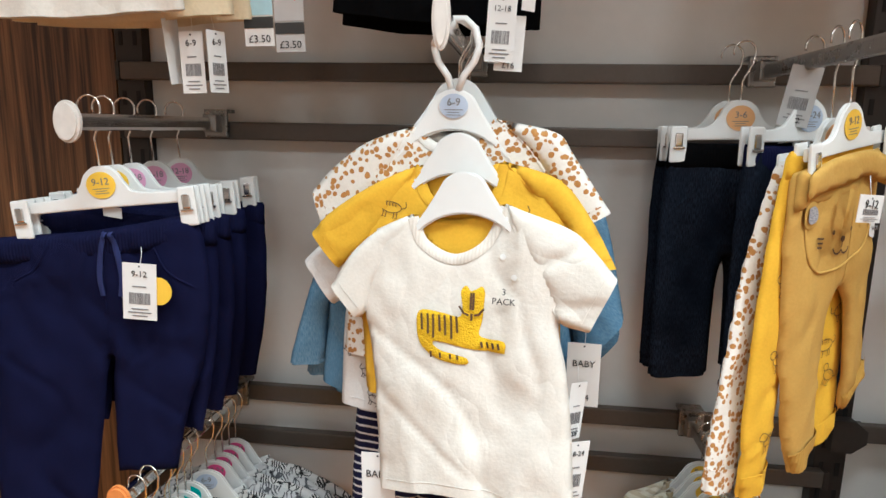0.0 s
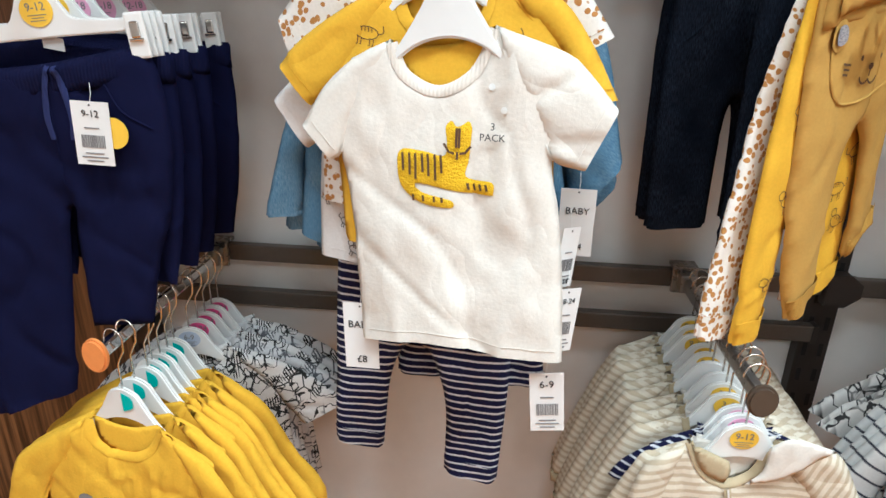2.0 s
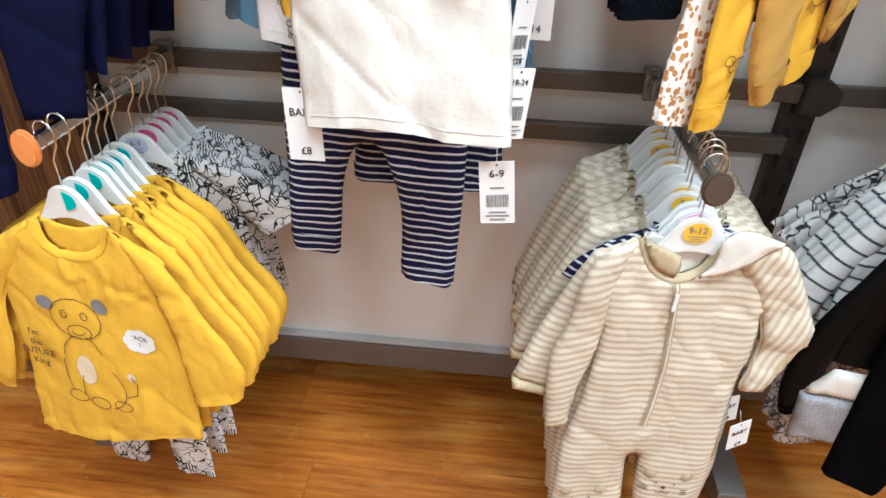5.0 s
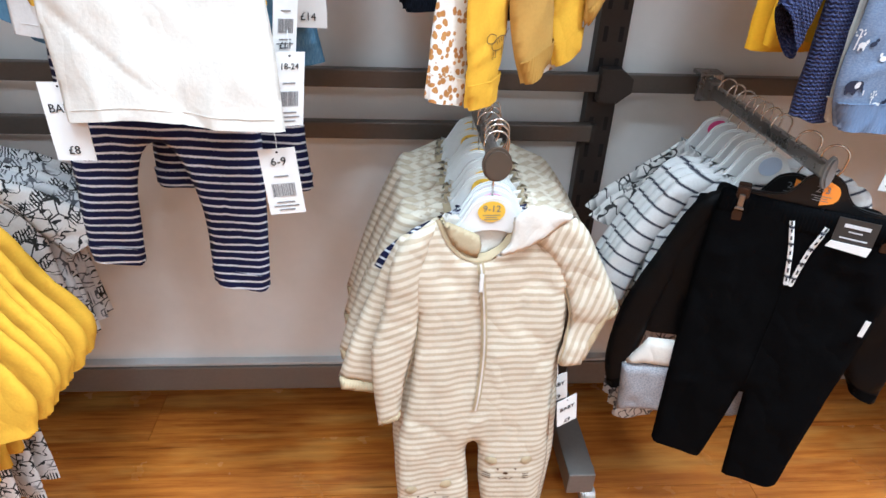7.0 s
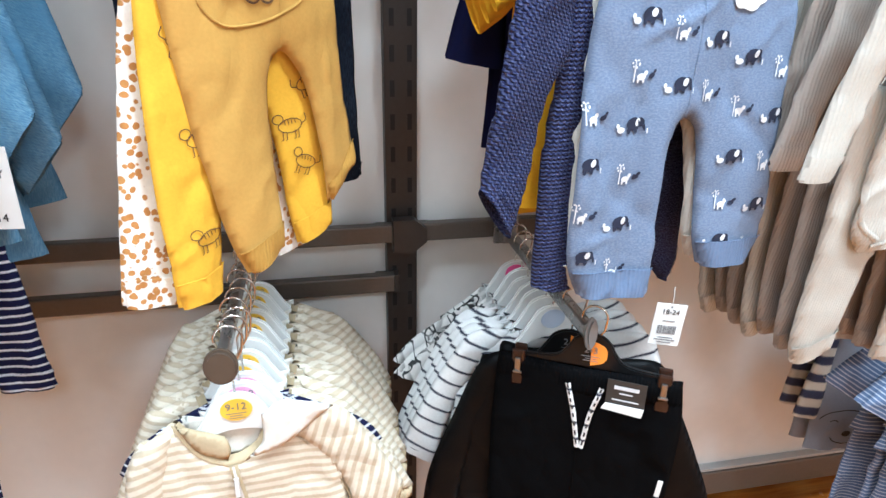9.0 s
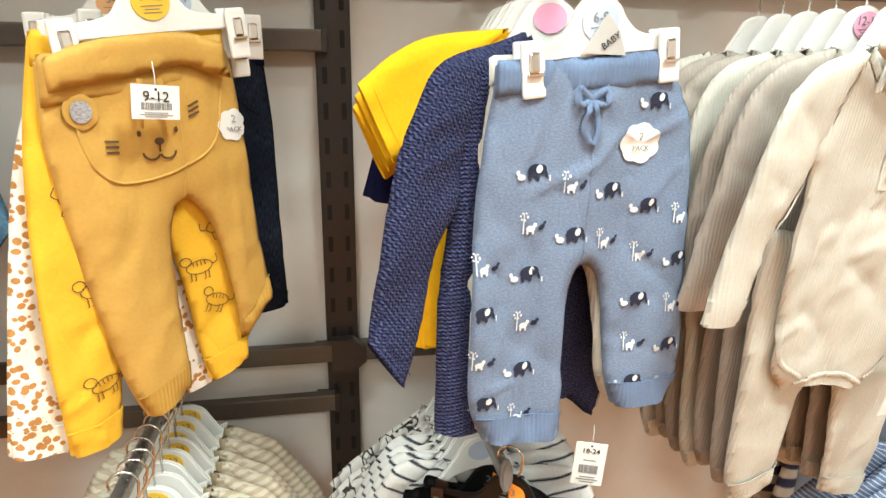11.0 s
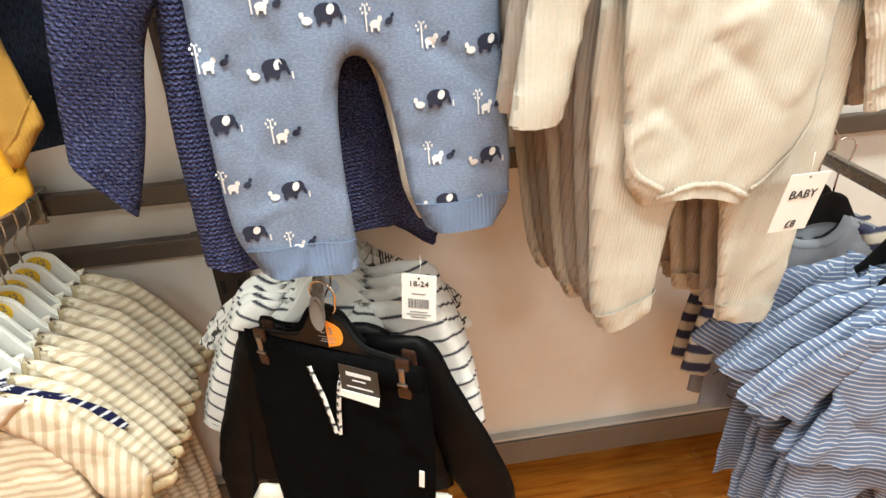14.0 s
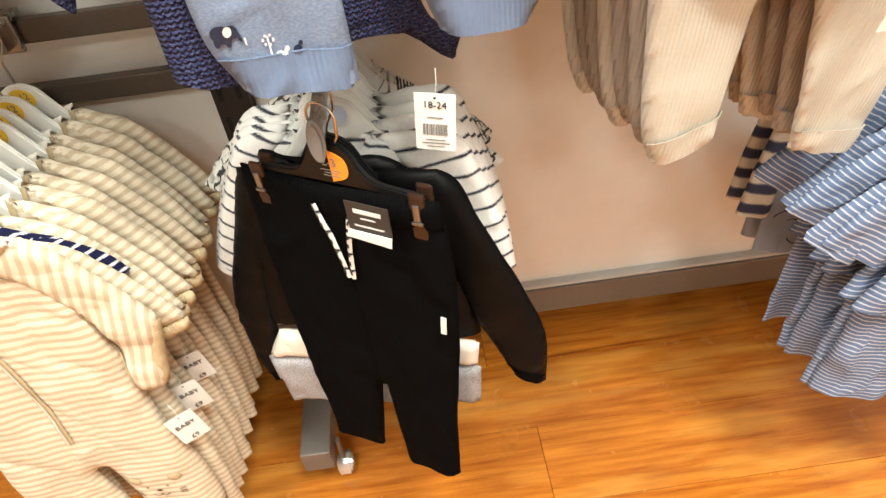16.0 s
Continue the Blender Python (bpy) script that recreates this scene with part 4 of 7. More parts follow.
def cut_top(ob, base, shape, cloth_name, sleeve, collar, lining, seed, folds, thick, cuff_rib, hem_rib, cell, seams, fine):
    """A top cut to its own outlines. shape: body keys, of which the first `neck` are the neckline; hem: index of the
    hem's first key; left and right: sleeve keys with the index of the cuff's first corner."""
    bk, nn, hm = shape["body"], shape["neck"], shape["hem"]
    corners = {0, nn - 1, nn, len(bk) - 1, hm[0], hm[1]}
    body = Cloth(spline(sharpened(bk, corners), 5), thick, 0.035, folds, 1.0, seed, mouth=(0, -1))
    body.build("body", cloth_name, ob, cell=cell).matrix_local = base
    for n, side in enumerate(("left", "right")):
        if side not in shape:
            continue
        keys, i = shape[side]
        a, b, out = hem_frame(keys, i)
        ax = math.atan2(out[0], -out[1])
        c = Cloth(spline(sharpened(keys, {0, i, i + 1}), 5), thick * 0.95, 0.026, folds * 0.9, 0.8, seed + 31 + n, depth=-0.0035, axis=ax, mouth=tuple(out))
        body.pieces.append(c)
        c.build("sleeve", sleeve, ob, cell=cell).matrix_local = base
        if cuff_rib:
            Cloth(band_outline(keys, i, cuff_rib), thick * 0.95, 0.026, folds * 0.9, 0.8, seed + 31 + n, depth=-0.0048, axis=ax, mouth=tuple(out), like=c).build("cuff", collar, ob, cell=0.006).matrix_local = base
        elif fine:
            row = np.linspace(a - out * 0.012, b - out * 0.012, 12)
            ribbons("hem_stitch", c, [row[1:-1]], 0.0012, sleeve, ob, lift=0.0006, raised=0.0004).matrix_local = base
        if seams and fine:
            row = spline([k[:2] for k in keys[i + 2:]] + [keys[0][:2]], 6, closed=False)
            ribbons("seam", c, [row], 0.002, sleeve, ob, lift=0.0008, raised=0.0012).matrix_local = base
    low = [np.array(k[:2]) for k in bk[hm[0]:hm[1] + 1]]
    if hem_rib:
        up = np.array((0, hem_rib))
        keys = [(*(p + up), 1) if q in (0, len(low) - 1) else tuple(p + up) for q, p in enumerate(low)] + [(p[0] * 0.985, p[1] - 0.005, 1) if q in (0, len(low) - 1) else (p[0], p[1] - 0.006) for q, p in reversed(list(enumerate(low)))]
        Cloth(spline(keys, 5), thick, 0.035, folds, 1.0, seed, depth=-0.0012, mouth=(0, -1), like=body).build("waist_rib", collar, ob, cell=0.006).matrix_local = base
    elif fine:
        row = spline([tuple(p + np.array((0, 0.013))) for p in low], 10, closed=False)
        ribbons("hem_stitch", body, [row[1:-1]], 0.0012, cloth_name, ob, lift=0.0006, raised=0.0004).matrix_local = base
    nk = spline([(k[0], k[1] - 0.004) for k in bk[:nn]], 6, closed=False)
    ribbons("collar", body, [nk], 0.012, collar, ob, "ribbed neckband", lift=0.001, raised=0.003).matrix_local = base
    ends = bk[0], bk[nn - 1]
    inner = [(*ends[0][:2], 1), ((ends[0][0] + ends[1][0]) / 2, (ends[0][1] + ends[1][1]) / 2 - 0.012), (*ends[1][:2], 1)] + [(k[0], k[1] - 0.005) for k in bk[nn - 2:0:-1]]
    Cloth(spline(inner, 5), 0.002, 0.01, folds * 0.3, 0.5, seed, depth=0.006).build("inner_back", lining, ob, cell=0.006).matrix_local = base
    return ob, body, base


def thing_frame(ob, drop):
    return Matrix.Translation((0, 0, -drop))


def trouser_outline(w, length, crotch, hem, splay, hip=1.10):
    s = w / 2
    out, inn = s * 0.55 + splay + hem / 2, max(0.004, s * 0.55 + splay - hem / 2)
    knee = length - (length - crotch) * 0.45
    right = [(s, 0, 1), (s * hip, -crotch * 0.55), (0.75 * s * hip + 0.25 * out, -crotch * 1.05), (0.35 * s * hip + 0.65 * out, -knee), (out, -length, 1), (inn, -length + 0.002, 1), (inn * 0.92 + 0.001, -knee), (inn * 0.70 + 0.002, -crotch - 0.035), (inn * 0.42, -crotch - 0.009), (0, -crotch)]
    left = [(-x, *r) for x, *r in right[:-1]][::-1]
    return spline([*right, *left], 6)


def trousers(name, label, fabric_name, w=0.19, length=0.38, crotch=0.19, hem=0.075, splay=0.012, band=0.028, band_fabric=None, cuff=0.026, cuff_fabric=None,
             seed=1, folds=0.006, thick=0.013, cord=None, drop=0.098, pockets=False, hip=1.10, cell=0.007, group="trousers on hangers", category="baby trousers", front_seam=True, seam_fabric=None, shape=None):
    """Trousers; shape gives their own outline: keys, the waist's last key, the first corners of both hems, the crotch."""
    ob = thing(name, label, category, group)
    base = thing_frame(ob, drop)
    outline, middle = trouser_outline(w, length, crotch, hem, splay, hip) if not shape else None, 0.0
    if shape:
        keys, wl, (h0, h1), (middle, low) = shape["keys"], shape["waist"], shape["hems"], shape["crotch"]
        crotch, w = -low, keys[wl][0] - keys[0][0]
        outline = spline(sharpened(keys, {0, wl, h0, h0 + 1, h1, h1 + 1}), 6)
    body = Cloth(outline, thick, 0.030, folds, 1.0, seed, mouth=(0, -1))
    body.build("legs", fabric_name, ob, cell=cell).matrix_local = base
    bf = band_fabric or fabric_name
    if band and shape:
        row = [k[:2] for k in keys[:wl + 1]]
        grow = 1.02
        wk = [(row[0][0] * 1.0, row[0][1] + 0.003, 1)] + [(x, z + 0.002) for x, z in row[1:-1]] + [(row[-1][0], row[-1][1] + 0.003, 1), (row[-1][0] * grow, row[-1][1] - band, 1)] + [(x, z - band - 0.003) for x, z in row[-2:0:-1]] + [(row[0][0] * grow, row[0][1] - band, 1)]
        Cloth(spline(wk, 5), thick * 0.95, 0.018, folds * 0.6, 0.5, seed, wave=0.02, depth=-0.002).build("waistband", bf, ob, cell=0.006).matrix_local = base
    elif band:
        keys = [(-w / 2 * 1.0, 0.003, 1), (0, -0.001), (w / 2 * 1.0, 0.003, 1), (w / 2 * 1.035, -band, 1), (0, -band - 0.003), (-w / 2 * 1.035, -band, 1)]
        Cloth(spline(keys, 5), thick * 0.95, 0.018, folds * 0.6, 0.5, seed, wave=0.02, depth=-0.002).build("waistband", bf, ob, cell=0.006).matrix_local = base
    if cuff and shape:
        for h in (h0, h1):
            Cloth(band_outline(keys, h, cuff), thick, 0.030, folds, 1.0, seed, depth=-0.0030, mouth=(0, -1), like=body).build("cuff", cuff_fabric or bf, ob, cell=0.005).matrix_local = base
            rim = band_outline(keys, h, cuff)
            ribbons("cuff_seam", body, [np.linspace(rim[0], rim[-5], 12)], 0.0018, cuff_fabric or bf, ob, lift=0.0028, raised=0.0006).matrix_local = base
    elif cuff:
        for side in (-1, 1):
            x = w / 2 * 0.55 + splay
            keys = [(side * (x - hem / 2), -length + cuff, 1), (side * (x + hem / 2 + 0.001), -length + cuff, 1), (side * (x + hem / 2 - 0.004), -length - 0.004, 1), (side * (x - hem / 2 + 0.004), -length - 0.003, 1)]
            Cloth(spline(keys, 5), thick, 0.030, folds, 1.0, seed, depth=-0.0012, mouth=(0, -1), like=body).build("cuff", cuff_fabric or bf, ob, cell=0.006).matrix_local = base
    sf = seam_fabric or fabric_name
    if front_seam:
        line = np.stack([middle + 0.001 * np.sin(np.linspace(0, 4, 24)), np.linspace(-band - 0.004, -crotch + 0.004, 24)], axis=1)
        ribbons("front_seam", body, [line], 0.0022, sf, ob, lift=0.0005, raised=0.0012).matrix_local = base
    if pockets:
        lines = [spline([(middle + sd * w * 0.26, -band - 0.006), (middle + sd * w * 0.33, -band - 0.036), (middle + sd * w * 0.45, -band - 0.055)], 8, closed=False) for sd in (-1, 1)]
        for line in lines:
            ribbons("pocket_edge", body, [line], 0.003, sf, ob, lift=0.0006, raised=0.0016).matrix_local = base
    if cord:
        for sd in (-1, 1):
            line = spline([(sd * 0.004, -band * 0.6), (sd * 0.010, -band - 0.012), (sd * 0.014, -band - 0.045), (sd * 0.012, -band - 0.07)], 8, closed=False)
            ribbons("drawstring", body, [line], 0.007, cord, ob, lift=0.004, raised=0.002).matrix_local = base
    return ob, body, base


# ---- printed motifs ----
def arc(cx, cz, rx, rz, a0=0.0, a1=360.0, n=14):
    a = np.radians(np.linspace(a0, a1, n))
    return np.stack([cx + rx * np.cos(a), cz + rz * np.sin(a)], axis=1)


def beast(rng, x, z, s):
    """A small line-drawn animal: body, head, legs, stripes."""
    f = rng.choice((-1, 1))
    lines = [arc(x, z, s, s * 0.5), arc(x + f * s * 0.95, z + s * 0.55, s * 0.38, s * 0.34)]
    for k in (-0.7, -0.4, 0.35, 0.65):
        lines.append(np.array([(x + k * s, z - s * 0.38), (x + k * s * 1.02, z - s * 0.95), (x + k * s + f * s * 0.14, z - s * 0.95)]))
    for k in (-0.5, -0.2, 0.1, 0.4):
        lines.append(np.array([(x + k * s, z + s * 0.42), (x + k * s + 0.05 * s, z + s * 0.1)]))
    lines.append(spline([(x - f * s, z), (x - f * s * 1.4, z + s * 0.2), (x - f * s * 1.3, z + s * 0.7)], 4, closed=False))
    t = math.radians(rng.uniform(-25, 25))
    rot = np.array([[math.cos(t), -math.sin(t)], [math.sin(t), math.cos(t)]])
    return [(q - (x, z)) @ rot.T + (x, z) for q in lines]


def beasts(ob, body, base, seed, gap=0.055, size=0.014, ink="ink_brown", name="animal_print"):
    rng = random.Random(seed)
    lo, hi = body.poly.min(axis=0), body.poly.max(axis=0)
    lines, z, row = [], lo[1] + 0.02, 0
    while z < hi[1] - 0.02:
        x = lo[0] + 0.015 + (gap / 2 if row % 2 else 0)
        while x < hi[0] - 0.01:
            px, pz = x + rng.uniform(-0.006, 0.006), z + rng.uniform(-0.006, 0.006)
            d, _, _, inside = outline_distance(np.array([px]), np.array([pz]), body.poly)
            if inside[0] and d[0] > size * 1.25:
                lines += beast(rng, px, pz, size)
            x += gap
        z += gap * 0.85
        row += 1
    r = ribbons(name, body, lines, 0.0010, ink, ob, "small drawn animals")
    if r:
        r.matrix_local = base
        tagged(r, kind="stuff")


def elephants(ob, body, base, seed, avoid=()):
    """Columns that alternate between navy elephants and white dogs under a tree with a small navy bird."""
    rng = random.Random(seed)
    lo, hi = body.poly.min(axis=0), body.poly.max(axis=0)
    navy, white, lines = [], [], []

    def free(x, z, room):
        d, _, _, inside = outline_distance(np.array([x]), np.array([z]), body.poly)
        return inside[0] and d[0] > room and all(math.hypot(x - a, z - b) > 0.030 for a, b in avoid)

    col, x = 0, lo[0] + 0.014
    while x < hi[0]:
        z = hi[1] - 0.045 - (0.0, 0.062, 0.028, 0.085)[col % 4]
        while z > lo[1] + 0.034:
            px, pz = x + rng.uniform(-0.003, 0.003), z + rng.uniform(-0.003, 0.003)
            if free(px, pz, 0.010):
                navy += [oval(px, pz, 0.0082, 0.0066), oval(px + 0.0070, pz + 0.0012, 0.0045, 0.0048), oval(px - 0.0052, pz - 0.0060, 0.0020, 0.0036), oval(px + 0.0028, pz - 0.0060, 0.0020, 0.0036), oval(px + 0.0112, pz - 0.0030, 0.0013, 0.0040, turn=0.25)]
                white += [oval(px + 0.0042, pz + 0.0016, 0.0030, 0.0040, turn=-0.4)]
                lines.append(np.array([(px + 0.0145, pz - 0.004), (px + 0.0145, pz - 0.0095)]))
                if free(px - 0.015, pz, 0.005):
                    white += [oval(px - 0.0140, pz - 0.0055, 0.0040, 0.0030), oval(px - 0.0175, pz - 0.0015, 0.0018, 0.0024)]
            z2 = pz - 0.050
            if z2 > lo[1] + 0.034 and free(px, z2, 0.009):
                white += [oval(px - 0.002, z2 - 0.005, 0.0046, 0.0032), oval(px + 0.0022, z2 - 0.0015, 0.0020, 0.0024), oval(px - 0.0050, z2 - 0.0085, 0.0011, 0.0024), oval(px + 0.0005, z2 - 0.0085, 0.0011, 0.0024)]
                tree = (px - 0.009, z2 + 0.007)
                white += [oval(tree[0] + 0.0036 * math.cos(k), tree[1] + 0.0036 * math.sin(k), 0.0010, 0.0012, 6) for k in range(7)]
                lines.append(np.array([(tree[0], tree[1] + 0.003), (tree[0], z2 - 0.010)]))
                if free(px + 0.010, z2, 0.005):
                    navy += [oval(px + 0.0095, z2 - 0.004, 0.0036, 0.0025, turn=0.5), oval(px + 0.0125, z2 + 0.000, 0.0015, 0.0022, turn=-0.6)]
            z -= 0.100
        x += 0.043
        col += 1
    for n, made in (("elephant_print", patches("elephant_print", body, navy, "ink_navy", ob, "small navy elephants")), ("white_print", patches("white_print", body, white, "ink_white", ob, "small white animals and trees", lift=0.0018)), ("line_print", ribbons("line_print", body, lines, 0.0012, "ink_white", ob))):
        if made:
            made.matrix_local = base
            tagged(made, kind="stuff")


# ---- upper left arm: navy trousers ----
AX, AZ = -0.328, 1.304
NAVY = {"keys": [(-0.155, -0.036), (-0.020, -0.022), (0.109, 0.002), (0.121, -0.041), (0.124, -0.11), (0.108, -0.20), (0.088, -0.26), (0.066, -0.350), (-0.018, -0.358), (-0.017, -0.26), (-0.012, -0.175), (-0.036, -0.285), (-0.063, -0.463), (-0.187, -0.503), (-0.200, -0.30), (-0.178, -0.12)], "waist": 2, "hems": (7, 12), "crotch": (-0.012, -0.165)}
for i, (y, turn, shift, colour, text) in enumerate(((1.000, 5, -0.002, "yellow_disc", "9-12"), (1.028, 4, -0.002, "yellow_disc", "9-12"), (1.075, 4, -0.004, "pink_disc", "12-18"), (1.135, 3, -0.008, "pink_disc", "12-18"), (1.215, 3, -0.012, "pink_disc", "12-18"))):
    h = clip_hanger(0.225, colour, text, 0.105)
    place(h, AX + shift - 0.018, y, AZ, turn, 6 if i < 2 else 4)
    ob, body, base = trousers("navy_trousers", "navy blue cotton trousers with ribbed waist and drawstring", "navy", 0.262, 0.455 if i == 0 else 0.292, 0.215 if i == 0 else 0.20, 0.100 if i == 0 else 0.118, -0.020 if i == 0 else -0.006, 0.034, "navy_rib", 0.0, None, 11 + i, 0.012, 0.016, "navy_cord" if i == 0 else None, 0.130, True, 1.06, shape=NAVY if i == 0 else None)
    place(ob, AX + shift, y, AZ, turn, 0 if i == 0 else -4)
    if i == 0:
        swing_tag(ob, 0.048, -0.030, -0.186, [("9-12", 0.011, 0.62)], (0.043, 0.073), tilt=-3)
        plate("price_spot", oval(0.069, -0.222, 0.017, 0.018, 24), 0.0008, "yellow_disc", ob, "round yellow sticker", y=-0.028, bevel=0)
        plate("neck_label", [(-0.012, -0.118), (0.012, -0.122), (0.012, -0.136), (-0.012, -0.132)], 0.0008, "card_grey", ob, y=0.004, bevel=0)

# ---- middle arm: pack of three tops, leggings, denim ----
BX, BZ = 0.108, 1.404
h = top_hanger(0.175, "blue_disc", "6-9", 0.090, loop=True)
place(h, BX, 1.014, BZ, -6, 0, -3)
h = top_hanger(0.175, "", "", 0.140, hook=False)
place(h, 0.114, 1.001, BZ, -7, 1, -4)
h = top_hanger(0.175, "", "", 0.183, hook=False)
place(h, 0.121, 0.983, BZ, -8, 2, -5)

ob, body, base = top("leopard_tee", "white short-sleeved top with tan leopard spots on a hanger", "leopard", 0.225, 0.30, 0.085, 0.045, slope=0.04, reach=0.034, fall=0.082, cuff=0.075, seed=21, drop=0.108, collar="leopard", lining="cream", shape={
    "body": [(-0.052, -0.004), (-0.028, -0.024), (0.0, -0.030), (0.028, -0.020), (0.047, 0.005), (0.115, -0.009), (0.127, -0.05), (0.127, -0.168), (0.129, -0.290), (0.0, -0.295), (-0.140, -0.291), (-0.135, -0.165), (-0.138, -0.055)], "neck": 5, "hem": (8, 10),
    "left": ([(-0.052, -0.004), (-0.112, -0.025), (-0.156, -0.057), (-0.183, -0.087), (-0.166, -0.134), (-0.118, -0.110), (-0.078, -0.057)], 3),
    "right": ([(0.047, 0.005), (0.115, -0.009), (0.134, -0.031), (0.160, -0.068), (0.181, -0.098), (0.130, -0.128), (0.117, -0.070), (0.081, -0.026)], 4)})
place(ob, 0.112, 1.018, BZ, -6, 0, -3)
ob, body, base = top("mustard_tee", "mustard yellow short-sleeved top with drawn animals", "mustard", 0.228, 0.30, 0.090, 0.048, slope=0.04, reach=0.036, fall=0.082, cuff=0.072, seed=22, drop=0.165, lining="mustard", shape={
    "body": [(-0.049, 0.008), (-0.035, -0.028), (0.005, -0.046), (0.042, -0.026), (0.052, 0.015), (0.119, -0.005), (0.127, -0.055), (0.124, -0.159), (0.136, -0.262), (0.0, -0.272), (-0.108, -0.274), (-0.116, -0.181), (-0.119, -0.082), (-0.115, -0.024)], "neck": 5, "hem": (8, 10),
    "left": ([(-0.049, 0.008), (-0.106, -0.019), (-0.157, -0.052), (-0.184, -0.080), (-0.148, -0.122), (-0.112, -0.089), (-0.077, -0.046)], 3),
    "right": ([(0.052, 0.015), (0.115, -0.004), (0.151, -0.044), (0.183, -0.100), (0.138, -0.106), (0.124, -0.055), (0.084, -0.019)], 3)})
for piece in (body, *body.pieces):
    beasts(ob, piece, base, 5, 0.05, 0.013)
place(ob, 0.118, 1.003, BZ, -7, 0, -4)
ob, body, base = top("cream_tiger_tee", "cream short-sleeved baby top with a yellow tiger patch", "cream", 0.226, 0.335, 0.092, 0.050, slope=0.040, reach=0.016, fall=0.080, cuff=0.058, seed=23, folds=0.0085, drop=0.203, collar="cream_rib", lining="mustard", cell=0.005, shape={
    "body": [(-0.055, -0.010), (-0.040, -0.040), (-0.004, -0.055), (0.032, -0.036), (0.051, 0.007), (0.121, -0.018), (0.124, -0.069), (0.117, -0.125), (0.128, -0.175), (0.139, -0.255), (0.146, -0.341), (0.065, -0.341), (-0.002, -0.336), (-0.086, -0.347), (-0.094, -0.258), (-0.102, -0.177), (-0.112, -0.127), (-0.107, -0.076), (-0.100, -0.030)], "neck": 5, "hem": (10, 13),
    "left": ([(-0.056, -0.010), (-0.095, -0.029), (-0.129, -0.060), (-0.155, -0.101), (-0.122, -0.138), (-0.110, -0.128), (-0.095, -0.088), (-0.065, -0.044)], 3),
    "right": ([(0.052, 0.006), (0.120, -0.016), (0.145, -0.034), (0.177, -0.069), (0.150, -0.130), (0.117, -0.121), (0.097, -0.082), (0.066, -0.032)], 3)})
TZ, TX = -0.140, 0.012
tiger = Cloth(spline([(x * 0.92 + TX, z, *c) for x, z, *c in [(-0.058, TZ + 0.020), (-0.030, TZ + 0.020), (-0.004, TZ + 0.018), (-0.006, TZ + 0.048, 1), (0.001, TZ + 0.053), (0.006, TZ + 0.047), (0.013, TZ + 0.049), (0.020, TZ + 0.053), (0.024, TZ + 0.046, 1), (0.022, TZ + 0.016), (0.020, TZ - 0.005), (0.050, TZ - 0.008), (0.052, TZ - 0.022, 1), (0.012, TZ - 0.020), (-0.030, TZ - 0.014), (-0.040, TZ - 0.016), (-0.028, TZ - 0.024), (0.004, TZ - 0.030), (0.004, TZ - 0.038), (-0.030, TZ - 0.035), (-0.052, TZ - 0.022), (-0.060, TZ - 0.004)]], 4), 0.0022, 0.006, 0, 0, 1)
tiger.build("tiger_patch", "tiger", ob, "yellow towelling tiger", cell=0.0035, back=False, lift=body.front).matrix_local = base
marks = [[(x, TZ + 0.018), (x + 0.001, TZ + 0.010), (x + 0.002, TZ - 0.001 - 0.004 * (i % 3))] for i, x in enumerate((-0.054, -0.046, -0.039, -0.031, -0.024, -0.016, -0.009))]
marks += [[(x, TZ - 0.010), (x + 0.002, TZ - 0.017)] for x in (0.022, 0.029, 0.036, 0.043)] + [[(x, TZ - 0.025 - 0.1 * abs(x + 0.05) * 0.3), (x + 0.001, TZ - 0.032)] for x in (-0.040, -0.028, -0.015, -0.006)]
marks += [[(0.008, TZ + 0.046), (0.008, TZ + 0.026)], [(0.011, TZ + 0.046), (0.011, TZ + 0.026)], [(-0.006, TZ + 0.030), (0.000, TZ + 0.022), (0.006, TZ + 0.020)], [(0.024, TZ + 0.028), (0.018, TZ + 0.021), (0.012, TZ + 0.020)], [(0.0095, TZ + 0.022), (0.0095, TZ + 0.014)]]
for mark in marks:
    ribbons("stripe", body, [[(x * 0.92 + TX, z) for x, z in mark]], 0.0026, "ink_brown", ob, "dark stitched stripe", lift=0.0055).matrix_local = base
y = float(body.front(np.linspace(0.035, 0.078, 8), np.full(8, -0.100)).min()) - 0.002
for text, z in (("3", -0.091), ("PACK", -0.102)):
    writing(text, 0.0105, "ink", ob, (0.056, y, z - 0.203), name="pack_print")
for k in range(3):
    patches("press_stud", body, [oval(0.038 + 0.014 * k, -0.030 - 0.022 * k, 0.0035, 0.0035)], "plastic", ob, lift=0.002).matrix_local = base
place(ob, 0.124, 0.985, BZ, -8, 0, -5)

ob, body, base = trousers("striped_leggings", "navy and white striped baby leggings hanging below the tops", "navy_stripe", 0.185, 0.355, 0.17, 0.076, 0.036, 0.0, None, 0.024, "navy_stripe", 31, 0.006, 0.012, None, 0.46, False, 1.1, front_seam=False, shape={"keys": [(-0.092, 0.0), (0.02, -0.003), (0.132, 0.0), (0.141, -0.08), (0.140, -0.20), (0.131, -0.365), (0.053, -0.355), (0.054, -0.245), (0.036, -0.175), (0.014, -0.150), (-0.010, -0.165), (-0.027, -0.22), (-0.038, -0.331), (-0.110, -0.322), (-0.104, -0.20), (-0.098, -0.08)], "waist": 2, "hems": (5, 12), "crotch": (0.014, -0.150)})
place(ob, 0.068, 1.055, BZ, -4, 0)
swing_tag(ob, 0.188, -0.112, -0.566, [("6-9", 0.013, 0.62)], (0.039, 0.078), turn=6, tilt=5)
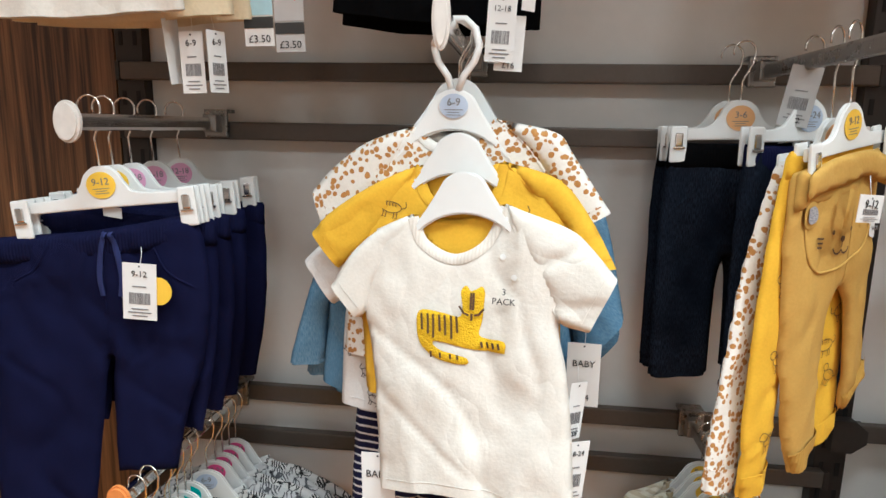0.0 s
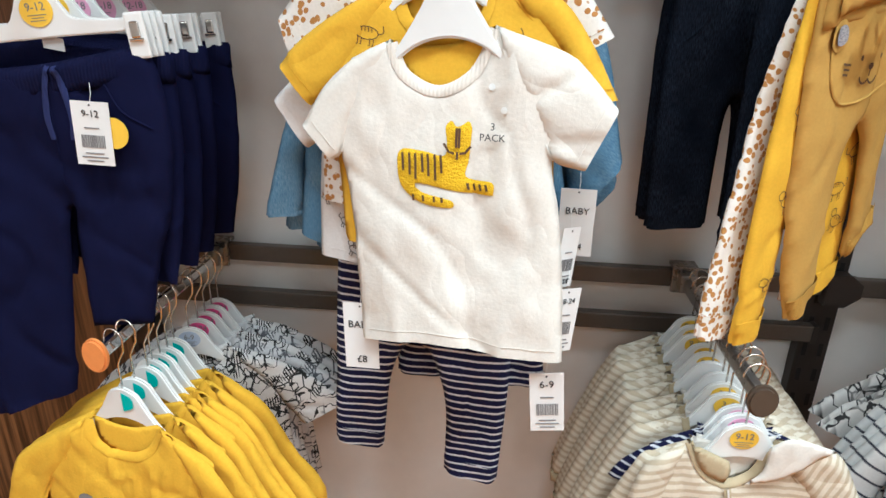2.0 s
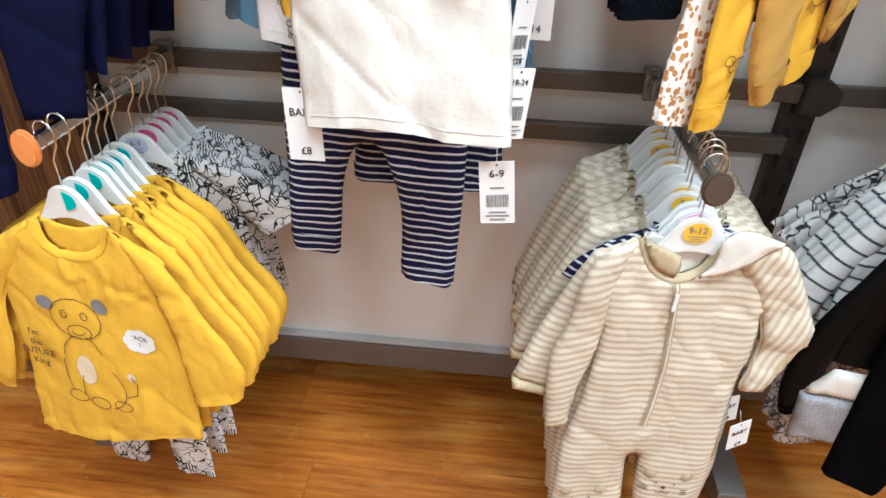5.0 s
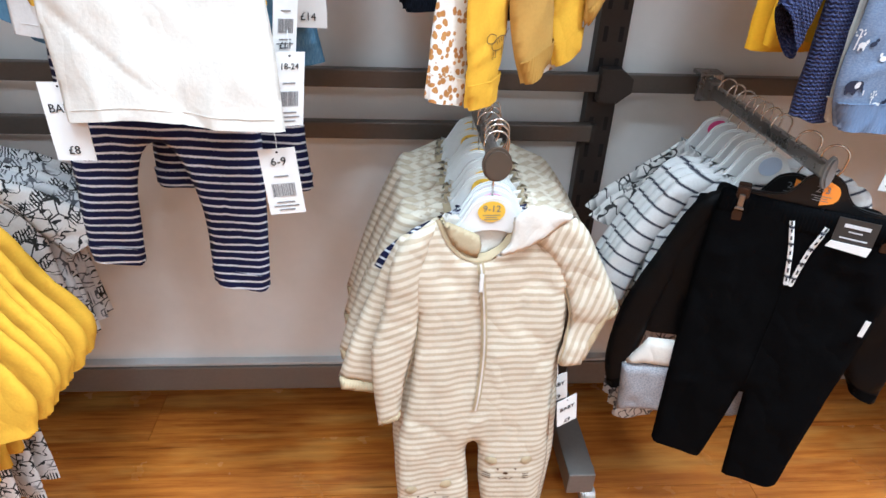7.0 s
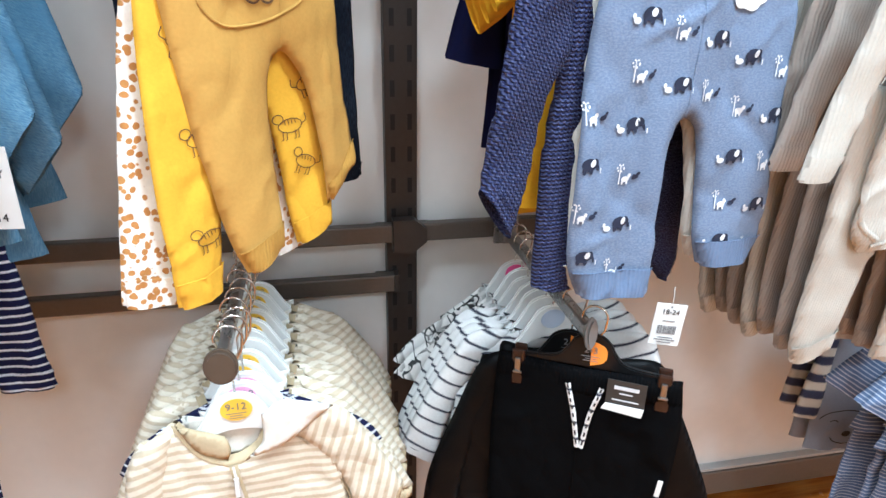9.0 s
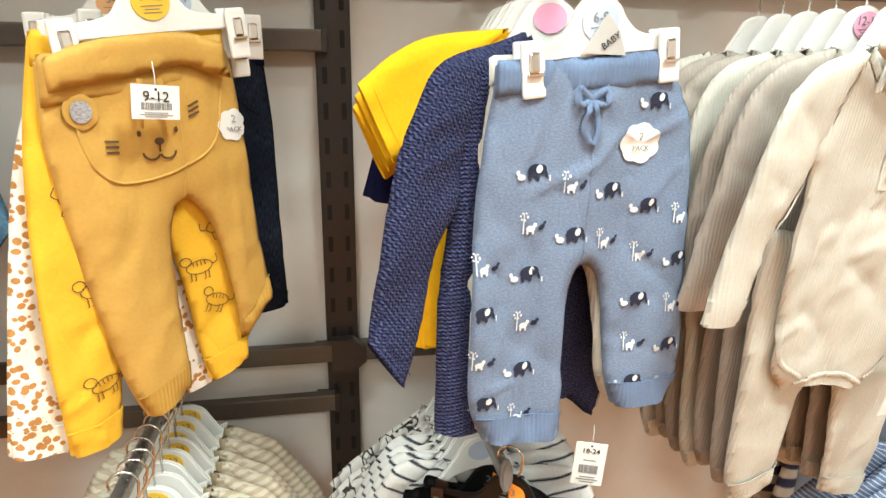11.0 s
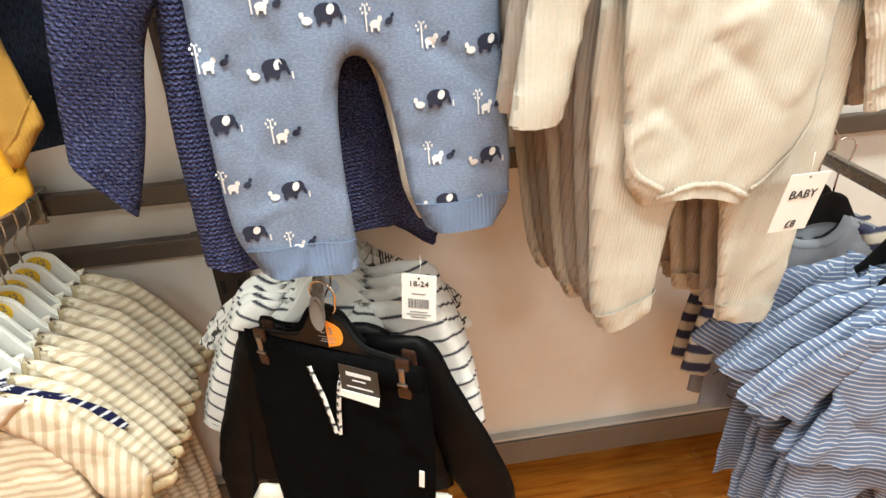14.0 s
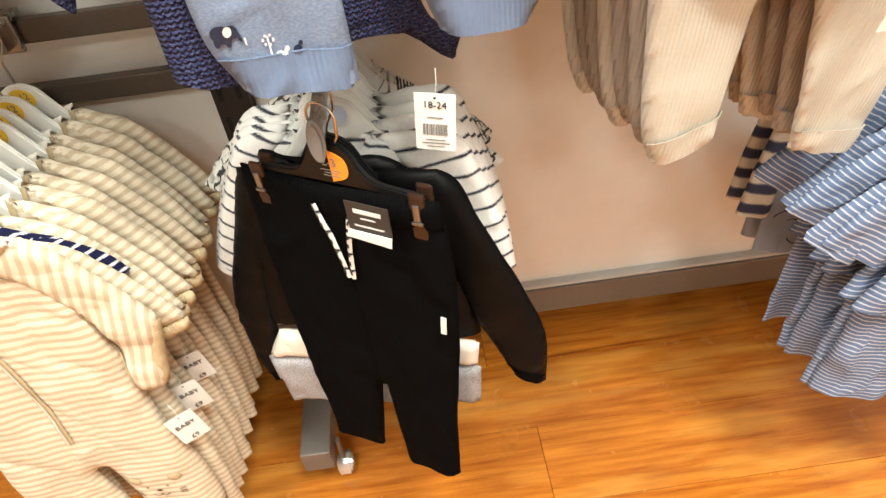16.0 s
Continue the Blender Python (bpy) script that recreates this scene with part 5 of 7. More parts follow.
ob, body, base = trousers("striped_leggings", "navy and white striped baby leggings hanging below the tops", "navy_stripe", 0.185, 0.20, 0.12, 0.070, 0.024, 0.0, None, 0.024, "navy_stripe", 37, 0.006, 0.012, None, 0.50, False, 1.1, front_seam=False)
place(ob, 0.150, 1.120, BZ, -4, 0)
ob, body, base = top("printed_tee", "white baby top with small drawn animals", "white_print", 0.220, 0.37, 0.085, 0.045, reach=0.030, fall=0.09, cuff=0.08, seed=33, drop=0.17, shape={
    "body": [(-0.043, 0.0), (-0.025, -0.036), (0.0, -0.045), (0.025, -0.036), (0.043, 0.0), (0.112, -0.03), (0.116, -0.12), (0.114, -0.31), (0.0, -0.315), (-0.136, -0.306), (-0.132, -0.19), (-0.112, -0.05)], "neck": 5, "hem": (7, 9),
    "left": ([(-0.043, 0.0), (-0.115, -0.055), (-0.164, -0.095), (-0.186, -0.116), (-0.146, -0.172), (-0.122, -0.150), (-0.09, -0.08)], 3),
    "right": ([(0.043, 0.0), (0.112, -0.03), (0.165, -0.10), (0.130, -0.150), (0.112, -0.12), (0.08, -0.06)], 2)})
beasts(ob, body, base, 8, 0.04, 0.010, "ink")
place(ob, 0.100, 1.040, BZ, -4, 0, -3)
swing_tag(ob, -0.068, -0.058, -0.512, [("BABY", 0.013, 0.35), ("£8", 0.013, -0.72)], (0.042, 0.085), barcode=False, tilt=2)
h = top_hanger(0.175, "", "", 0.075)
place(h, BX, 1.050, BZ, 12)
DENIM = {"body": [(-0.045, 0.0), (-0.025, -0.034), (0.0, -0.042), (0.025, -0.034), (0.045, 0.0), (0.128, -0.028), (0.148, -0.18), (0.182, -0.352), (0.09, -0.368), (0.0, -0.372), (-0.09, -0.362), (-0.182, -0.336), (-0.166, -0.20), (-0.132, -0.035)], "neck": 5, "hem": (7, 11),
         "left": ([(-0.050, -0.002), (-0.130, -0.030), (-0.168, -0.08), (-0.190, -0.176), (-0.214, -0.251), (-0.229, -0.312), (-0.178, -0.306), (-0.166, -0.20), (-0.140, -0.10)], 5),
         "right": ([(0.050, -0.002), (0.128, -0.025), (0.176, -0.050), (0.200, -0.100), (0.226, -0.215), (0.172, -0.283), (0.155, -0.20), (0.130, -0.10)], 4)}
for i, (y, turn, dx, dz) in enumerate(((1.075, -3, 0.000, 0.0), (1.125, -4, 0.004, -0.035), (1.20, 3, 0.0, 0.0))):
    ob, body, base = top("denim_shirt", "pale blue denim baby shirt on a hanger", "denim", 0.240, 0.375 + 0.01 * i, 0.085, 0.04, slope=0.045, reach=(0.034, 0.050, 0.060)[i], fall=0.225, cuff=0.078, seed=41 + i, folds=0.008, drop=0.135 - dz, cuff_rib=0.02, raglan=False, seams=False, shape=DENIM)
    place(ob, BX - 0.008 + dx, y, BZ, turn, 0)
    if i == 1:
        swing_tag(ob, 0.178, -0.070, -0.380, [("BABY", 0.012, 0.35), ("£14", 0.012, -0.72)], (0.042, 0.085), barcode=False)
        swing_tag(ob, 0.172, -0.140, -0.405, [("£14", 0.010, -0.8)], (0.03, 0.070), turn=50, tilt=-8)
        swing_tag(ob, 0.174, -0.160, -0.470, [("18-24", 0.009, 0.62)], (0.034, 0.078), turn=35, tilt=-6)
    h = top_hanger(0.175, "", "", 0.078)
    place(h, BX, y, BZ, turn)
ob, body, base = top("black_shirt", "black long-sleeved baby top", "black", 0.23, 0.30, 0.085, 0.04, reach=0.04, fall=0.12, cuff=0.06, seed=45, drop=0.115)
place(ob, BX - 0.020, 1.165, BZ, -3, 3)
h = top_hanger(0.175, "", "", 0.078)
place(h, BX, 1.165, BZ, -3)

# ---- right arm of the first bay: camel, yellow, leopard, dark jeans ----
CX, CZ = 0.545, 1.393
ob, body, base = trousers("camel_joggers", "camel fleece baby joggers with a bear face pocket", "camel", 0.192, 0.350, 0.150, 0.086, 0.014, 0.040, "camel", 0.026, "camel_rib", 51, 0.008, 0.014, None, 0.138, False, 1.12, cell=0.0055, shape={"keys": [(-0.095, -0.006), (-0.01, 0.006), (0.080, 0.018), (0.092, -0.010), (0.104, -0.109), (0.114, -0.215), (0.121, -0.271), (0.080, -0.318), (0.071, -0.255), (0.058, -0.190), (0.038, -0.152), (0.022, -0.143), (0.008, -0.165), (0.007, -0.235), (0.012, -0.343), (-0.042, -0.361), (-0.056, -0.320), (-0.077, -0.217), (-0.097, -0.080)], "waist": 2, "hems": (6, 14), "crotch": (0.022, -0.143)})
pocket = [spline([(-0.072, -0.060), (-0.067, -0.085), (-0.058, -0.104), (-0.036, -0.117), (0.015, -0.110), (0.058, -0.085), (0.074, -0.030)], 6, closed=False)]
ribbons("pocket_edge", body, pocket, 0.003, "camel", ob, lift=0.0008, raised=0.002).matrix_local = base
Cloth(spline([(-0.082, -0.044), (-0.070, -0.034), (-0.056, -0.040), (-0.054, -0.056), (-0.066, -0.066), (-0.080, -0.058)], 4), 0.002, 0.005, 0, 0, 1).build("bear_ear", "camel", ob, cell=0.004, back=False, lift=lambda x, z: body.front(x, z) - 0.002).matrix_local = base
patches("ear_lining", body, [oval(-0.068, -0.050, 0.009, 0.010)], "grey_marl", ob, lift=0.006).matrix_local = base
face = [[(0.031, -0.059 + k * 0.005), (0.042, -0.054 + k * 0.005)] for k in range(3)] + [[(-0.051, -0.077 - k * 0.005), (-0.039, -0.078 - k * 0.005)] for k in range(3)]
face += [arc(0.006, -0.090, 0.008, 0.007, 200, 360), arc(-0.010, -0.090, 0.008, 0.007, 180, 340), [(-0.002, -0.082), (-0.002, -0.090)]]
ribbons("bear_face", body, face, 0.0022, "ink_brown", ob, "drawn bear face", lift=0.0022).matrix_local = base
patches("bear_nose", body, [oval(-0.002, -0.080, 0.005, 0.0035), oval(-0.020, -0.072, 0.002, 0.003), oval(0.016, -0.070, 0.002, 0.003)], "ink_brown", ob, lift=0.0022).matrix_local = base
flap = Cloth(spline([(-0.096, -0.006, 1), (-0.051, 0.010), (0.026, 0.020), (0.070, 0.012, 1), (0.078, -0.022, 1), (0.050, -0.016), (0.024, -0.010), (-0.020, -0.020), (-0.060, -0.026), (-0.094, -0.034, 1)], 5), 0.006, 0.012, 0.004, 1, 57, depth=-0.016)
flap.build("folded_waist", "camel", ob, cell=0.006).matrix_local = base
for dx in (-0.008, 0.010):
    ribbons("drawstring", body, [spline([(dx - 0.012, -0.022), (dx * 1.4 - 0.010, -0.045), (dx * 1.7 - 0.010, -0.066)], 6, closed=False)], 0.006, "camel", ob, lift=0.014, raised=0.002).matrix_local = base
cloud_sticker(ob, body, 0.083, -0.070).matrix_local = base
swing_tag(ob, -0.016, -0.042, -0.165, [("9-12", 0.013, 0.30)], (0.042, 0.030), turn=-8, tilt=-4)
place(ob, CX, 1.024, CZ, 41)
h = clip_hanger(0.178, "yellow_disc", "9-12", 0.104)
place(h, CX - 0.003, 1.024, CZ, 41, 7)
ob, body, base = trousers("yellow_leggings", "yellow baby leggings with drawn animals", "mustard", 0.180, 0.345, 0.16, 0.072, 0.012, 0.028, "mustard", 0.026, "mustard", 52, 0.006, 0.012, None, 0.136, cell=0.006, front_seam=False, shape={"keys": [(-0.105, 0.012), (0.0, 0.020), (0.080, 0.028), (0.088, -0.08), (0.082, -0.20), (0.082, -0.345), (0.030, -0.360), (0.004, -0.21), (-0.015, -0.165), (-0.052, -0.21), (-0.071, -0.376), (-0.123, -0.383), (-0.130, -0.25), (-0.124, -0.10)], "waist": 2, "hems": (5, 10), "crotch": (-0.015, -0.165)})
beasts(ob, body, base, 12, 0.055, 0.015)
place(ob, CX, 1.042, CZ, 41)
ob, body, base = trousers("leopard_leggings", "white baby leggings with tan leopard spots", "leopard", 0.180, 0.345, 0.16, 0.072, 0.012, 0.028, "leopard", 0.026, "leopard", 53, 0.006, 0.012, None, 0.136, front_seam=False, shape={"keys": [(-0.105, 0.0), (0.0, 0.010), (0.080, 0.020), (0.085, -0.08), (0.062, -0.20), (0.050, -0.360), (-0.010, -0.372), (-0.022, -0.22), (-0.045, -0.17), (-0.085, -0.22), (-0.122, -0.384), (-0.186, -0.366), (-0.162, -0.212), (-0.138, -0.09)], "waist": 2, "hems": (5, 10), "crotch": (-0.045, -0.17)})
place(ob, CX, 1.066, CZ, 41)
h = clip_hanger(0.172, "tan_disc", "3-6", 0.120)
place(h, CX - 0.004, 1.062, CZ, 40, 5)
for i, (y, turn, colour, text) in enumerate(((1.140, 22, "blue_disc", "18-24"), (1.185, 4, "tan_disc", "3-6"), (1.225, 2, "tan_disc", "3-6"))):
    ob, body, base = trousers("dark_jeans", "dark washed denim baby jeans with soft waist", "dark_denim", 0.185, 0.335, 0.155, 0.088, 0.008, 0.034, "navy_rib" if i == 0 else "black_rib", 0.018, "dark_denim", 61 + i, 0.007, 0.014, None, 0.118, True, 1.08)
    place(ob, CX + (0.004, -0.066, -0.070)[i], y, CZ, turn, 1)
    if i == 0:
        plate("price_spot", oval(0.020, -0.175, 0.014, 0.014, 20), 0.0008, "yellow_disc", ob, "round yellow sticker", y=-0.024, bevel=0)
    h = clip_hanger(0.172, colour, text, 0.095)
    place(h, CX + (0.004, -0.066, -0.070)[i], y, CZ, turn, 1)
swing_tag(h, 0.06, -0.10, -0.02, [("£12", 0.010, -0.8)], (0.036, 0.075), turn=-20, tilt=-10, card="card_grey")

# ---- lower left arm: yellow sweatshirts and line-printed tops ----
DX, DZ = -0.300, 0.815
SWEAT = {"body": [(-0.050, -0.010), (-0.038, -0.045), (0.002, -0.056), (0.046, -0.038), (0.068, 0.000), (0.143, -0.040), (0.141, -0.154), (0.150, -0.232), (0.156, -0.344), (0.008, -0.384), (-0.153, -0.404), (-0.140, -0.25), (-0.142, -0.15), (-0.125, -0.062)], "neck": 5, "hem": (8, 10),
         "left": ([(-0.050, -0.010), (-0.130, -0.058), (-0.184, -0.10), (-0.212, -0.17), (-0.247, -0.290), (-0.180, -0.335), (-0.150, -0.25), (-0.140, -0.155), (-0.09, -0.08)], 4),
         "right": ([(0.068, 0.000), (0.146, -0.042), (0.188, -0.104), (0.243, -0.182), (0.236, -0.240), (0.160, -0.266), (0.150, -0.200), (0.140, -0.130), (0.105, -0.055)], 4)}
for i, y in enumerate((0.965, 0.990, 1.020, 1.038, 1.056, 1.074, 1.100)):
    h = top_hanger(0.185, "teal_disc", "", 0.090, half=True)
    turn = (-10, -8, -10, -7, -9, -6, -3)[i]
    place(h, DX + 0.002 * (i % 3), y, DZ, turn)
    ob, body, base = top("yellow_sweatshirt", "mustard yellow long-sleeved baby sweatshirt on a hanger", "mustard", 0.280 if i == 0 else 0.250, 0.365 if i == 0 else 0.335, 0.092, 0.042, slope=0.042, reach=0.048, fall=0.245 if i == 0 else 0.215, cuff=0.066, seed=71 + i, folds=0.008, drop=0.110, cuff_rib=0.022, hem_rib=0.022, lining="mustard", fine=i < 2, shape=SWEAT)
    if i == 0:
        lines = [arc(0.006, -0.128, 0.038, 0.031), arc(0.008, -0.148, 0.018, 0.011), arc(-0.010, -0.122, 0.005, 0.006), arc(0.019, -0.122, 0.005, 0.006), arc(0.006, -0.148, 0.009, 0.005, 180, 360), arc(0.005, -0.215, 0.040, 0.062, 35, 75), arc(0.005, -0.215, 0.034, 0.060, 105, 160), arc(0.020, -0.235, 0.042, 0.040, -70, 50), arc(-0.020, -0.262, 0.016, 0.010), arc(0.014, -0.268, 0.016, 0.010), arc(0.052, -0.264, 0.014, 0.009), [(-0.030, -0.200), (-0.031, -0.230), (-0.026, -0.254)], [(-0.004, -0.222), (-0.006, -0.240), (-0.008, -0.258)], [(0.062, -0.245), (0.078, -0.238), (0.082, -0.218), (0.076, -0.206)]]
        lines = [np.array(q) * 1.08 + (-0.022, -0.022) for q in lines]
        ribbons("line_print", body, lines, 0.0014, "ink_brown", ob, "simple drawn animal", lift=0.0022).matrix_local = base
        for spot, tone in ((oval(-0.037, -0.110, 0.013, 0.011), "ink_grey"), (oval(0.046, -0.102, 0.013, 0.011), "ink_grey"), (oval(0.004, -0.212, 0.015, 0.024), "ecru"), (oval(0.076, -0.206, 0.006, 0.007), "ecru")):
            patches("pale_print", body, [spot * 1.08 + (-0.022, -0.022)], tone, ob).matrix_local = base
        cloud_sticker(ob, body, 0.085, -0.176, 0.021, ("PACK", "2"))
        for k, text in enumerate(("I'm", "the", "FUTURE", "King")):
            writing(text, 0.016, "ink_brown", ob, (-0.098, float(body.front(-0.098, -0.22)[0]) - 0.006, -0.310 - 0.018 * k), name="slogan_print")
        for c in ob.children:
            if c.name.startswith("sticker"):
                c.matrix_local = base
    place(ob, DX - 0.005 + 0.002 * (i % 3), y, DZ, turn, 0, -5)
    if i in (0, 2, 4):
        ob, body, base = trousers("printed_leggings", "white baby leggings with black line print", "white_scribble", 0.19, 0.24, 0.10, 0.075, 0.012, 0.0, None, 0.0, None, 81 + i, 0.006, 0.012, None, 0.40, front_seam=False)
        place(ob, DX, y + 0.018, DZ, turn)
for i, y in enumerate((1.135, 1.165, 1.190, 1.215, 1.240)):
    h = top_hanger(0.185, "blue_disc" if i == 0 else "rose_disc", "6-9" if i == 0 else "18-24", 0.090)
    turn = (10, 8, 6, 5, 5)[i]
    place(h, DX + 0.006, y, DZ, turn)
    ob, body, base = top("line_print_tee", "white baby top with black line print on a hanger", "white_scribble" if i % 2 == 0 else "grey_scribble", 0.25, 0.33, 0.09, 0.042, reach=0.060, fall=0.105, cuff=0.085, seed=91 + i, folds=0.009, drop=0.105, fine=False)
    place(ob, DX + 0.012, y, DZ, turn, 3)

# ---- lower right arm of the first bay: striped sleepsuits ----
EX, EZ = 0.494, 0.828


SUIT = [(-0.062, 0.013), (-0.042, -0.027), (-0.015, -0.044), (0.019, -0.031), (0.034, 0.006), (0.105, 0.005), (0.114, -0.100), (0.120, -0.168), (0.118, -0.288), (0.130, -0.455), (0.125, -0.557), (0.032, -0.560), (0.018, -0.470), (0.012, -0.395), (-0.006, -0.400), (0.002, -0.484), (0.010, -0.600), (-0.111, -0.583), (-0.112, -0.484), (-0.112, -0.375), (-0.096, -0.277), (-0.089, -0.190), (-0.090, -0.130), (-0.114, -0.028)]
SUIT_ARMS = {-1: ([(-0.061, 0.009), (-0.104, -0.018), (-0.123, -0.058), (-0.133, -0.131), (-0.150, -0.206), (-0.141, -0.337), (-0.109, -0.324), (-0.104, -0.262), (-0.090, -0.190), (-0.084, -0.140), (-0.080, -0.066)], 5),
             1: ([(0.034, 0.006), (0.107, 0.007), (0.150, -0.055), (0.184, -0.120), (0.152, -0.236), (0.116, -0.230), (0.122, -0.150), (0.094, -0.073)], 3)}


def sleepsuit(seed, hood=False, fine=False, navy=False):
    cloth = "oat_stripe" if not navy else "navy_stripe"
    ob = thing("sleepsuit", "navy and white striped baby sleepsuit on a hanger" if navy else "oatmeal and cream striped zip sleepsuit on a hanger", "sleepsuit", "sleepsuits on the arm")
    base = thing_frame(ob, 0.100)
    w, length, nw, nd = 0.235, 0.58, 0.10, 0.050
    s = w / 2
    right = [(s * 0.95, -0.030, 1), (s * 0.96, -0.075), (s * 0.98, -0.13), (s * 1.0, -0.25), (s * 1.06, -0.34), (s * 1.10, -0.44), (s * 1.04, -length, 1), (s * 0.30, -length, 1), (s * 0.20, -0.43), (s * 0.10, -0.375), (0, -0.362)]
    left = [(-x, *r) for x, *r in right[:-1]][::-1]
    outline = spline(neck_keys(nw, nd) + right + left, 5)
    if hood:
        outline = spline(sharpened(SUIT, {0, 4, 5, 10, 11, 16, 17, 23}), 5)
    body = Cloth(outline, 0.015, 0.035, 0.0075, 1.0, seed, mouth=(0, -1))
    body.build("body", cloth, ob, cell=0.007).matrix_local = base
    for side in (-1, 1):
        sp, ax, (hi, lo, d, up) = sleeve_outline(side, w, nw, 0.030, 0.120, 0.045 if side > 0 else 0.058, 0.135 if side > 0 else 0.235, 0.066)
        if hood:
            arm_keys, at = SUIT_ARMS[side]
            out = hem_frame(arm_keys, at)[2]
            sp, ax = spline(sharpened(arm_keys, {0, at, at + 1}), 5), math.atan2(out[0], -out[1])
        c = Cloth(sp, 0.015, 0.026, 0.006, 0.8, seed + 5 + side, depth=-0.004, axis=ax)
        c.build("sleeve", cloth, ob, cell=0.006).matrix_local = base
        keys = [(side * q[0], q[1], 1) for q in (hi - d * 0.004, hi + d * 0.018 - up * 0.008, lo + d * 0.018 + up * 0.008, lo - d * 0.004)]
        band = band_outline(arm_keys, at, 0.018) if hood else spline(keys, 4)
        Cloth(band, 0.012, 0.012, 0.003, 0.5, seed, depth=-0.004, axis=ax).build("cuff", "oat_rib", ob, cell=0.006).matrix_local = base
        if fine:
            line = spline([k[:2] for k in arm_keys[at + 2:]] + [arm_keys[0]], 8, closed=False)
            ribbons("seam", c, [line], 0.002, "oat", ob, lift=0.0008, raised=0.0012).matrix_local = base
    throat = SUIT[:5] if hood else neck_keys(nw, nd)
    nk = spline([(k[0] * 1.03, k[1] - 0.004) for k in throat], 6, closed=False)
    ribbons("collar", body, [nk], 0.010, "oat", ob, lift=0.001, raised=0.003).matrix_local = base
    n0, n1 = throat[0], throat[-1]
    Cloth(spline([(*n0[:2], 1), ((n0[0] + n1[0]) / 2, n0[1] - 0.012), (*n1[:2], 1)] + [(k[0], k[1] - 0.006) for k in throat[-2:0:-1]], 5), 0.002, 0.01, 0.002, 0.5, seed, depth=0.006).build("inner_back", "cream", ob, cell=0.006).matrix_local = base
    if hood:
        flap = [(0.026, 0.014, 1), (0.050, 0.030), (0.104, 0.014, 1), (0.066, -0.016), (0.036, -0.034), (0.004, -0.046, 1), (0.024, -0.022)]
        Cloth(spline(flap, 5), 0.005, 0.015, 0.004, 1, seed + 3, depth=-0.016).build("hood", "cream", ob, "folded-back white hood lining", cell=0.005).matrix_local = base
        flap = [(-0.064, 0.012, 1), (-0.050, 0.006), (-0.030, -0.004), (-0.014, -0.012, 1), (-0.010, -0.030), (-0.015, -0.046, 1), (-0.044, -0.028)]
        Cloth(spline(flap, 5), 0.005, 0.015, 0.004, 1, seed + 4, depth=-0.012).build("hood", "oat", ob, "tan hood edge", cell=0.005).matrix_local = base
        plate("neck_tape", spline([(-0.014, 0.000), (0.012, 0.004), (0.024, 0.012, 1), (0.022, 0.004), (0.008, -0.008), (-0.012, -0.010, 1)], 4), 0.001, "ink_grey", ob, "grey neck tape", y=-0.001, bevel=0).matrix_local = base
    if fine:
        zl = np.stack([-0.010 + 0.016 * np.sin(np.linspace(0, 2.4, 40)), np.linspace(-0.052, -0.310, 40)], axis=1)
        ribbons("zip", body, [zl], 0.009, "oat", ob, "cream zip", lift=0.002, raised=0.002).matrix_local = base
        ribbons("zip_teeth", body, [zl], 0.0025, "white_tip", ob, lift=0.0052).matrix_local = base
        plate("zip_pull", [(-0.011, -0.092), (-0.005, -0.092), (-0.005, -0.064), (-0.011, -0.064)], 0.002, "plastic", ob, y=float(body.front(0, -0.07)[0]) - 0.008).matrix_local = base
        for side in (-1, 1):
            x, z = (-0.062, -0.500) if side < 0 else (0.064, -0.452)
            lines = [arc(x, z - 0.008, 0.006, 0.005, 190, 350), arc(x - 0.010, z - 0.008, 0.006, 0.005, 190, 350)] + [[(x + q * 0.022, z - 0.002 - 0.004 * k), (x + q * 0.032, z - 0.001 - 0.005 * k)] for q in (-1.3, 1.0) for k in range(3)]
            ribbons("bear_face", body, lines, 0.0015, "ink_brown", ob, "drawn bear face on the knee", lift=0.002).matrix_local = base
            patches("bear_nose", body, [oval(x - 0.005, z, 0.004, 0.0028), oval(x - 0.018, z + 0.010, 0.0016, 0.002), oval(x + 0.010, z + 0.010, 0.0016, 0.002)], "ink_brown", ob, lift=0.002).matrix_local = base
            Cloth(oval(x - 0.030, z + 0.028, 0.010, 0.009), 0.003, 0.005, 0, 0, 1).build("knee_ear", "oat", ob, cell=0.004, back=False, lift=body.front).matrix_local = base
            Cloth(oval(x + 0.026, z + 0.028, 0.010, 0.009), 0.003, 0.005, 0, 0, 1).build("knee_ear", "oat", ob, cell=0.004, back=False, lift=body.front).matrix_local = base
    return ob


